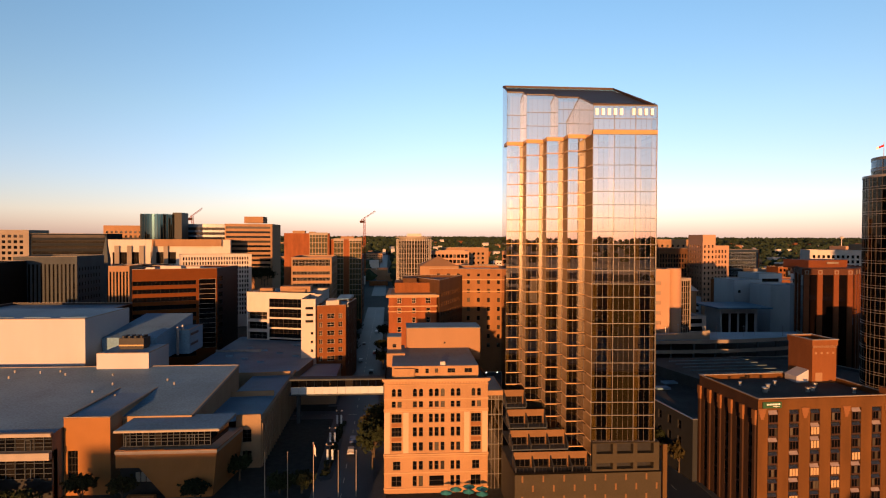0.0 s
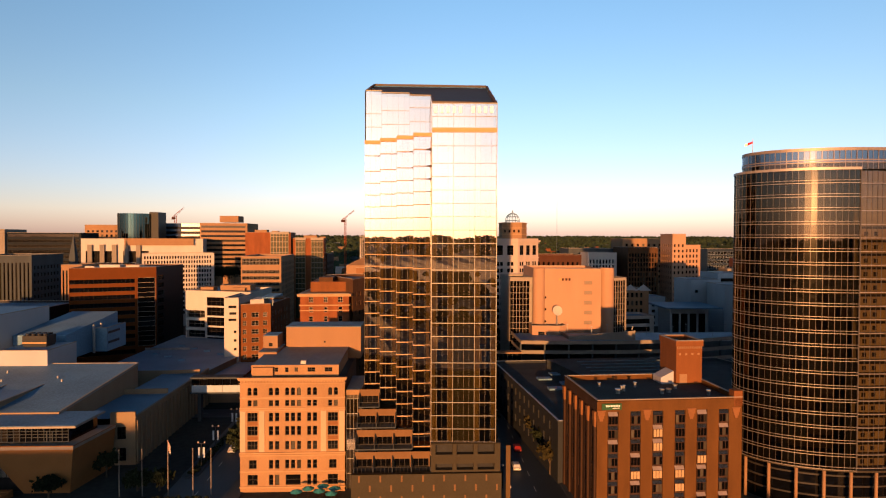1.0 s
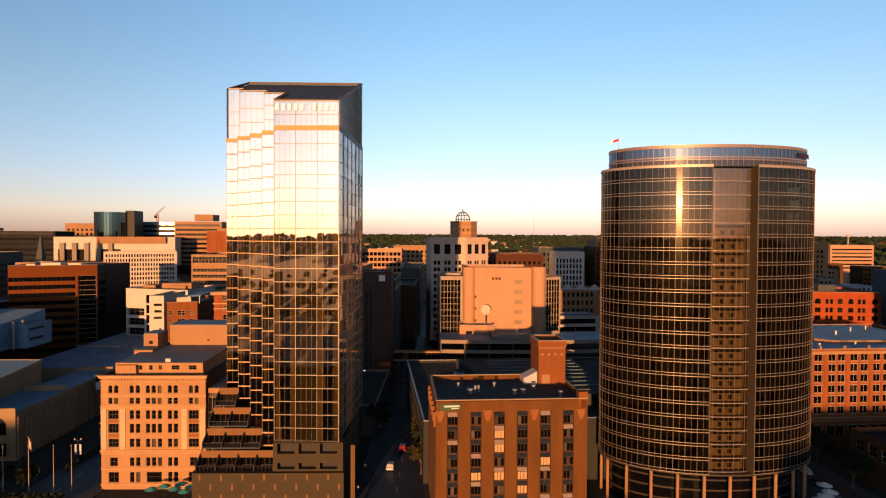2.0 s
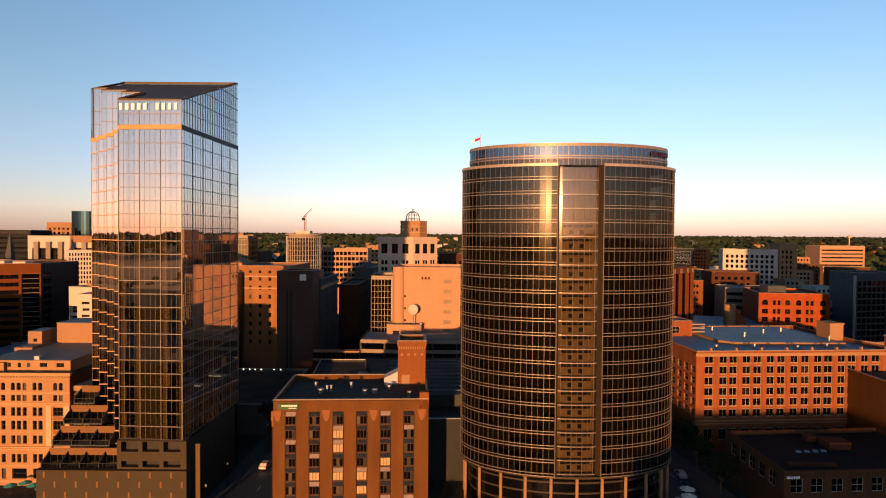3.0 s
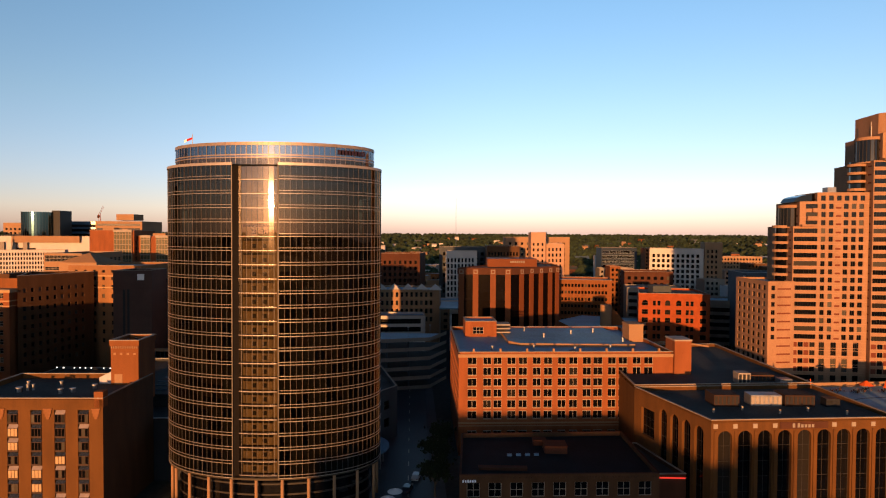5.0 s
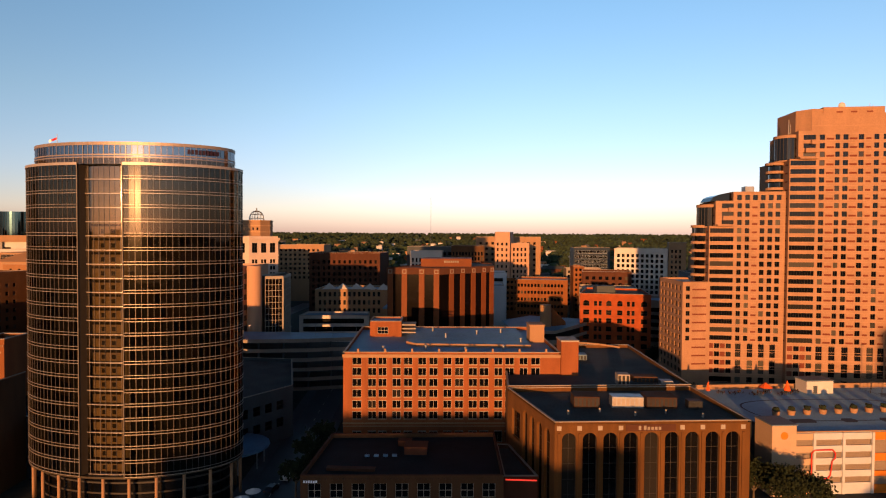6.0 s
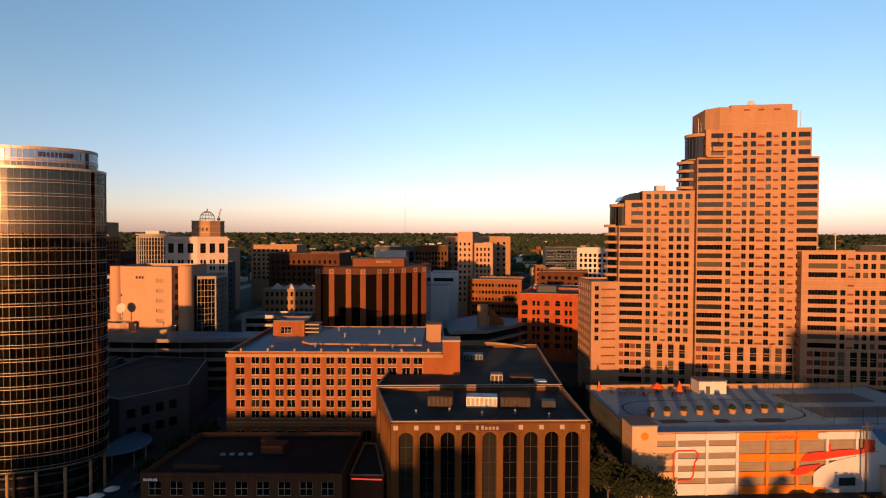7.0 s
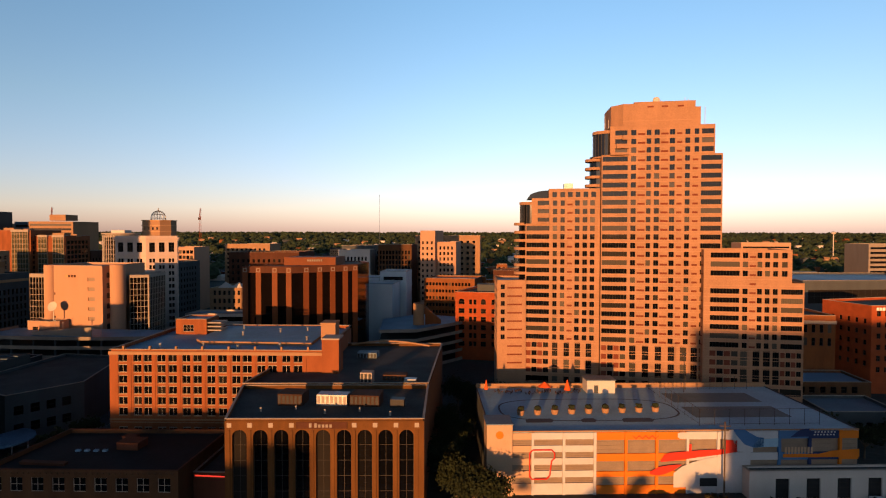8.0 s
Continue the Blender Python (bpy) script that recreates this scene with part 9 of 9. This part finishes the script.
def tree(x, y, h, spread, seed, leaf=None, z=0.0, group="street trees"):
    rg = random.Random(seed)
    ob = thing("tree", (x, y, z), "leafy broad-crowned street tree" if leaf is not M_LEAF_Y else "street tree with yellowing leaves", "tree", group)
    s = Shape()
    s.rod((0, 0, 0), (.1, 0, h * .45), .28, 8, r2=.16)
    tips = []
    for k in range(6):
        a = 6.283 * k / 6 + rg.random()
        e = (spread * .55 * math.cos(a), spread * .55 * math.sin(a), h * (.6 + .25 * rg.random()))
        s.rod((.1, 0, h * (.3 + .12 * rg.random())), e, .13, 5, r2=.04)
        tips.append(e)
    part("trunk", s, M_BARK, ob)
    c = Shape()
    for k in range(3200 if h > 9 and 260 < x < 300 else 460):
        t = tips[rg.randrange(6)] if rg.random() < .75 else (0, 0, h * .78)
        p = Vector((rg.gauss(0, 1), rg.gauss(0, 1), rg.gauss(0, .8))) * spread * .2 + Vector(t)
        if p.z < h * .28:
            continue
        q = Euler((rg.random() * 6.28, rg.random() * 6.28, rg.random() * 6.28)).to_matrix()
        e = (.32 + .3 * rg.random()) * (.5 if 260 < x < 300 else .9)
        for ax in (q, q @ Matrix.Rotation(1.57, 3, "X")):
            u, v = ax @ Vector((e, 0, 0)), ax @ Vector((0, e * .7, 0))
            c.quad(p - u - v, p + u - v * .4, p + u * .8 + v, p - u * .5 + v)
    part("crown", c, leaf or M_LEAF, ob)
    return ob


for k, (x, y, h, sp, lf) in enumerate((
        (274, 140, 11, 5, None), (278, 134, 12, 6, None), (281, 132, 11, 5, None), (270, 150, 11, 5, None), (268, 178, 11, 5, None), (276, 199, 12, 5, None), (282, 204, 11, 5, None), (270, 204, 12, 6, None), (292, 270, 11, 6, None), (300, 262, 11, 6, None), (271, 160, 11, 5, None), (272, 170, 10, 5, None), (276, 186, 10, 5, None),
        (-4.8, 171, 10, 4, M_LEAF_Y), (-4.9, 163, 11, 4, None), (-5, 155, 11, 4, None), (-4.6, 180, 10, 4, None), (-25.5, 142, 4.5, 3, None), (-20.5, 142, 4.5, 3, None), (376, 188, 9, 5, None), (380, 178, 9, 5, None), (388, 182, 8, 4, None), (396, 186, 9, 5, None), (378, 220, 9, 5, None), (404, 190, 8, 4, None), (-36.5, 150, 6, 3, None),
        (-66, 136, 8, 3.5, M_LEAF_Y), (-58, 137, 7, 3, M_LEAF_Y), (-78, 133, 6, 4, None), (-86, 133, 6, 4, None), (-43, 138, 5, 3, None), (-96, 133, 6, 4, None),
        (71.8, 148, 8, 3, M_LEAF_Y), (72.0, 157, 9, 3, None), (72.0, 166, 10, 3.5, M_LEAF_Y), (72.2, 175, 10, 3.5, None), (72.4, 185, 10, 3.5, M_LEAF_Y), (72.6, 195, 10, 3.5, None), (59, 175, 10, 4, None),
        (172, 150, 10, 4, None), (-22.5, 282, 10, 4, None), (-22, 296, 9, 4, None), (-5.5, 268, 9, 4, None), (-6.5, 290, 10, 4, None), (-23.5, 320, 10, 5, None), (-24, 350, 11, 5, None), (-7.5, 340, 10, 4, None), (76.5, 286, 9, 4, None), (63, 290, 9, 4, None), (79, 320, 9, 4, None), (173, 160, 10, 4, None), (172.5, 138, 9, 4, None), (329, 138, 5, 3.5, M_LEAF_Y), (341, 137, 4.5, 3.5, M_LEAF_Y), (347, 139, 4.5, 3, None), (84, 305, 12, 6, None), (88, 298, 12, 6, None), (300, 200, 6, 4, None), (290, 198, 6, 4, None), (308, 199, 5, 3, None))):
    tree(x, y, h, sp, 100 + k, lf)
for k in range(26):
    tree(-160 + 5.5 * (k % 13) + rng.random() * 3, 412 + 26 * (k // 13) + rng.random() * 8, 13, 7, 300 + k, None, 24, "hillside trees")


# trees added out of view to dapple the arcade and garage fronts
for k, (x, y, h) in enumerate(((224, -32, 15), (237, -36, 14), (300, -36, 16), (313, -30, 19), (324, -35, 21), (333, -31, 22))):
    tree(x, y, h, 7, 500 + k, None, 0, "west bank trees")


# ---- west bank behind the camera: added unseen, for shade and mirror reflections ----
def west_block(x, y, w, d, h, m):
    ob = thing("west_bank_building", (x, y, 0), "plain block added out of view on the western bank", "building", "west bank buildings")
    s = Shape()
    s.box(0, 0, 0, w, d, h)
    part("wall", s, m, ob)


# tall ones are sized for the shade they throw on the eastern fronts
for x, y, w, d, h, m in ((280, -190, 162, 30, 49.6, M_CONC), (100, -170, 85, 24, 28.5, M_BRICK_D), (185.2, -170, 8, 24, 32.5, M_BRICK_D), (60, -260, 60, 30, 15, M_CONC_G), (-128, -230, 43, 40, 29, M_BRICK_D), (-180, -240, 70, 40, 15, M_CONC), (220, -240, 50, 40, 16, M_CONC_G), (380, -220, 70, 30, 22, M_CONC), (120, -400, 80, 40, 22, M_CONC_G), (-20, -420, 60, 40, 22, M_BRICK_D)):
    west_block(x, y, w, d, h, m)
rg = random.Random(11)
s = Shape()
for k in range(420):
    x, y = -300 + 800 * rg.random(), -125 - 500 * rg.random() ** 1.5
    clump(s, x, y, 2.5 + 2 * rg.random(), 3 + 3 * rg.random(), rg)
# a taller loose row added unseen on the bank to dapple the eastern fronts' feet
for k in range(120):
    x, y = 50 + 250 * rg.random(), -110 + 60 * rg.random()
    clump(s, x, y, 5 + 11 * rg.random(), 1.4 + 1.5 * rg.random(), rg)
tagged(part("west_bank_trees", s, M_LEAF), "dark belt of trees added along the unseen western bank", "woods", kind="stuff")


# ---- small things ----
def car(x, y, rz, colour, label):
    ob = thing("parked_car", (x, y, .03), label, "car", "cars", rz=radians(rz))
    s = Shape()
    prof = [(-2.2, .35), (2.2, .35), (2.25, .75), (1.5, .9), (.8, 1.4), (-1.2, 1.42), (-1.9, .95), (-2.25, .85)]
    n = len(prof)
    for w in (-.88, .88):
        s.v += [(px, w * (.86 if pz > 1 else 1), pz) for px, pz in prof]
    for k in range(n):
        j = (k + 1) % n
        s.f.append((k, j, n + j, n + k)), s.m.append(0)
    s.f += [tuple(range(n - 1, -1, -1)), tuple(range(n, 2 * n))]
    s.m += [0, 0]
    body = part("body", s, colour, ob)
    for a, b in (((.85, 1.36), (1.45, .94)), ((-1.25, 1.38), (-1.85, .98))):
        g = Shape()
        g.quad((a[0] + .03, -.7, a[1]), (a[0] + .03, .7, a[1]), (b[0] + .03, .8, b[1]), (b[0] + .03, -.8, b[1]))
        part("windscreen", g, M_PANE_D, body)
    for w in (-.87, .87):
        g = Shape()
        g.quad((-1.2, w, .98), (.95, w, .95), (.7, w * .9, 1.34), (-1.1, w * .9, 1.36))
        part("side_window", g, M_PANE_D, body)
    for wx in (-1.4, 1.4):
        for w in (-.82, .82):
            t = Shape()
            t.rod((wx, w - .1, .33), (wx, w + .1, .33), .33, 12)
            part("wheel", t, M_DARK, ob)
    for w in (-.6, .6):
        for px, m in ((2.26, M_LETTER), (-2.27, M_BRICK_V)):
            l = Shape()
            l.box(px - .02, w - .18, .68, px + .02, w + .18, .82)
            part("lamp", l, m, body)


PAINT = {n: mat(n, c, .3, .04, spec=.6) for n, c in (("silver_car_paint", (.30, .30, .31)), ("white_car_paint", (.45, .45, .45)), ("dark_car_paint", (.02, .02, .025)), ("blue_car_paint", (.03, .06, .16)), ("red_car_paint", (.22, .02, .02)))}
CAR = (("silver_car_paint", "silver saloon car parked at the kerb"), ("white_car_paint", "white saloon car parked at the kerb"), ("dark_car_paint", "black saloon car parked at the kerb"), ("blue_car_paint", "dark blue saloon car at the kerb"), ("red_car_paint", "dark red saloon car at the kerb"))
for k, (x, y, rz) in enumerate(((-11.3, 167, 91), (-11.5, 176, 91), (64, 152, 88), (66.5, 165, 88), (64.5, 238, 88), (71.5, 262, 88), (66, 300, 88), (72, 340, 88), (67, 380, 88), (-15.5, 248, 91), (-10.5, 262, 91), (-16.5, 286, 91), (-10.8, 305, 91), (-17.5, 330, 91), (-12.5, 372, 91), (164, 131, 70), (166, 141, 80), (167.5, 148, 84), (330, 141.5, 8), (336, 142.2, 8), (342, 142.8, 8), (348, 143.4, 8), (318, 140.5, 8), (324, 141, 8), (110, 268.5, 5), (150, 284, 10), (135, 290, 0))):
    if k >= 24:
        continue
    p, l = CAR[(k * 3 + k // 4) % 5]
    car(x, y, rz, PAINT[p], l)
for k in range(14):
    p, l = CAR[(k * 2 + 1) % 5]
    car(367 + 5.0 * (k % 7), 150 + 14 * (k // 7) + .5 * (k % 7), 95, PAINT[p], "car on the open parking lot beside the garage")


def lamp_banner(x, y):
    ob = thing("street_lamp", (x, y, .1), "dark street lamp with twin pale banners", "lamp post", "lamps on the street island")
    s = Shape()
    s.cyl(0, 0, 0, 6.4, .09, 8), s.box(-.9, -.05, 6.2, .9, .05, 6.3)
    part("post", s, M_DARK, ob)
    for e in (-.85, .35):
        b = Shape()
        b.box(e, -.03, 2.6, e + .5, .03, 5.2)
        part("banner", b, M_GREYW, ob)
    for e in (-.8, .8):
        g = Shape()
        g.ball(e, 0, 6.5, .22, .22, .26, 8, 5)
        part("globe", g, M_WHITE, ob)


for x, y in ((-15.6, 155), (-16.4, 168), (-16.2, 184)):
    lamp_banner(x, y)
s = Shape()
s.prism([(-18.6, 150), (-17, 148.5), (-14.6, 150), (-14.6, 194), (-16.2, 196), (-17.6, 194)], 0, .22)
tagged(part("street_island", s, M_PAVE), "kerbed street island with low planting", "traffic island", kind="structure")
s = Shape()
rg = random.Random(5)
for k in range(160):
    f = rg.random()
    s.ball(-16.5 + .4 * f + rg.uniform(-.9, .9), 151 + 42 * f, .35 + .25 * rg.random(), .5, .6, .4, 5, 3)
tagged(part("island_shrubs", s, M_LEAF), "low dark shrubs on the street island", "shrubs", kind="stuff")

for k, x in enumerate((-28.1, -23.1, -17.4, -11.9, -7.9)):
    ob = thing("flagpole", (x, 139.0 + .1 * k, 0), "tall pale flagpole with a limp flag" if k == 2 else "tall bare pale flagpole", "flagpole", "flagpoles on the plaza")
    s = Shape()
    s.cyl(0, 0, 0, 10.5 if k != 2 else 12.5, .1, 8, r2=.06), s.ball(0, 0, 10.55 if k != 2 else 12.55, .14, .14, .14, 8, 6)
    part("pole", s, M_COPING, ob)
    if k == 2:
        s = Shape()
        for i in range(4):
            a, b = .07 + .12 * i, .07 + .12 * (i + 1)
            s.quad((a, .05 * (i % 2), 10.2 - .2 * i), (b, .05 * ((i + 1) % 2), 10.0 - .2 * i), (b, .05 * ((i + 1) % 2), 12.2 - .3 * i), (a, .05 * (i % 2), 12.4 - .3 * i), i % 2)
        part("flag", s, [M_BRICK_V, M_LETTER], ob)
s = Shape()
for k in range(2):
    x = -27 + 11 * k
    s.prism([(x, 131), (x + 9, 130.4), (x + 10, 134), (x + 8, 136), (x, 136)], 0, .6)
tagged(part("planting_bed", s, M_CONC), "raised pale stone planting bed on the plaza", "planting bed", kind="structure")
s = Shape()
for k in range(90):
    s.ball(-27 + 20 * rg.random(), 131.5 + 4 * rg.random(), .8 + .4 * rg.random(), .7, .7, .6, 5, 3)
tagged(part("bed_shrubs", s, M_LEAF), "dark shrubs in the planting beds", "shrubs", kind="stuff")

# cafe umbrellas: teal before the stone hotel, white beside the oval tower
for k, (x, y) in enumerate(((14.5, 136.3), (17.2, 135.0), (17.6, 137.6), (20.4, 136.2), (12.2, 134.8), (20.0, 133.6))):
    um = thing("cafe_umbrella", (x, y, 0), "teal cafe umbrella over a small table", "umbrella", "cafe umbrellas")
    s = Shape()
    s.cyl(0, 0, 0, 2.5, .04, 6)
    part("pole", s, M_DARK, um)
    s = Shape()
    for q in range(8):
        a0, a1 = math.pi / 4 * q, math.pi / 4 * (q + 1)
        s.tri((0, 0, 2.9), (1.4 * math.cos(a0), 1.4 * math.sin(a0), 2.3), (1.4 * math.cos(a1), 1.4 * math.sin(a1), 2.3))
    part("canopy", s, M_TEAL, um)
    s = Shape()
    s.cyl(0, 0, .7, .75, .5, 10)
    part("tabletop", s, M_DARK, um)
for k, (x, y) in enumerate(((162.6, 131.5), (160.2, 129.4), (163.8, 135.2), (157.8, 127.6))):
    um = thing("cafe_umbrella", (x, y, 0), "round white terrace umbrella beside the oval tower", "umbrella", "white umbrellas")
    s = Shape()
    s.cyl(0, 0, 0, 2.5, .05, 6)
    part("pole", s, M_DARK, um)
    s = Shape()
    for q in range(12):
        a0, a1 = math.pi / 6 * q, math.pi / 6 * (q + 1)
        s.tri((0, 0, 3.1), (1.7 * math.cos(a0), 1.7 * math.sin(a0), 2.4), (1.7 * math.cos(a1), 1.7 * math.sin(a1), 2.4))
    part("canopy", s, M_LETTER, um)

# lit lamps on the podium wall
lampm = bpy.data.materials.new("lit_lamp")
lampm.use_nodes = True
lampm.node_tree.nodes["Principled BSDF"].inputs["Emission Color"].default_value = (1, .9, .75, 1)
lampm.node_tree.nodes["Principled BSDF"].inputs["Emission Strength"].default_value = 1.2
for x in (30.5, 33, 37, 39.2, 41.2, 43.4, 48, 50.4):
    ob = thing("wall_lamp", (x, 216, 9.0), "small lit lamp on the podium edge", "lamp", "podium lamps")
    s = Shape()
    s.cyl(0, 0, 0, 1.0, .06, 6)
    part("post", s, M_DARK, ob)
    s = Shape()
    s.ball(0, 0, 1.15, .22, .22, .22, 8, 6)
    part("globe", s, lampm, ob)
for x, y in ((58.6, 128), (58.8, 140), (74.0, 150), (60, 168), (75, 205)):
    ob = thing("street_lamp", (x, y, .15), "dark street lamp with a round globe", "lamp post", "street lamps")
    s = Shape()
    s.cyl(0, 0, 0, 5.2, .09, 8)
    part("post", s, M_DARK, ob)
    s = Shape()
    s.ball(0, 0, 5.4, .28, .28, .32, 8, 6)
    part("globe", s, M_WHITE, ob)
# slim lit pylon beside the hotel tower
ob = thing("sign_pylon", (57.4, 125.8, 0), "slim ochre sign pylon on the pavement corner", "sign")
s = Shape()
s.box(0, 0, 0, .9, .5, 15.2)
part("panel", s, mat("ochre_panel", (0.070, 0.036, 0.010), .6, .1), ob)
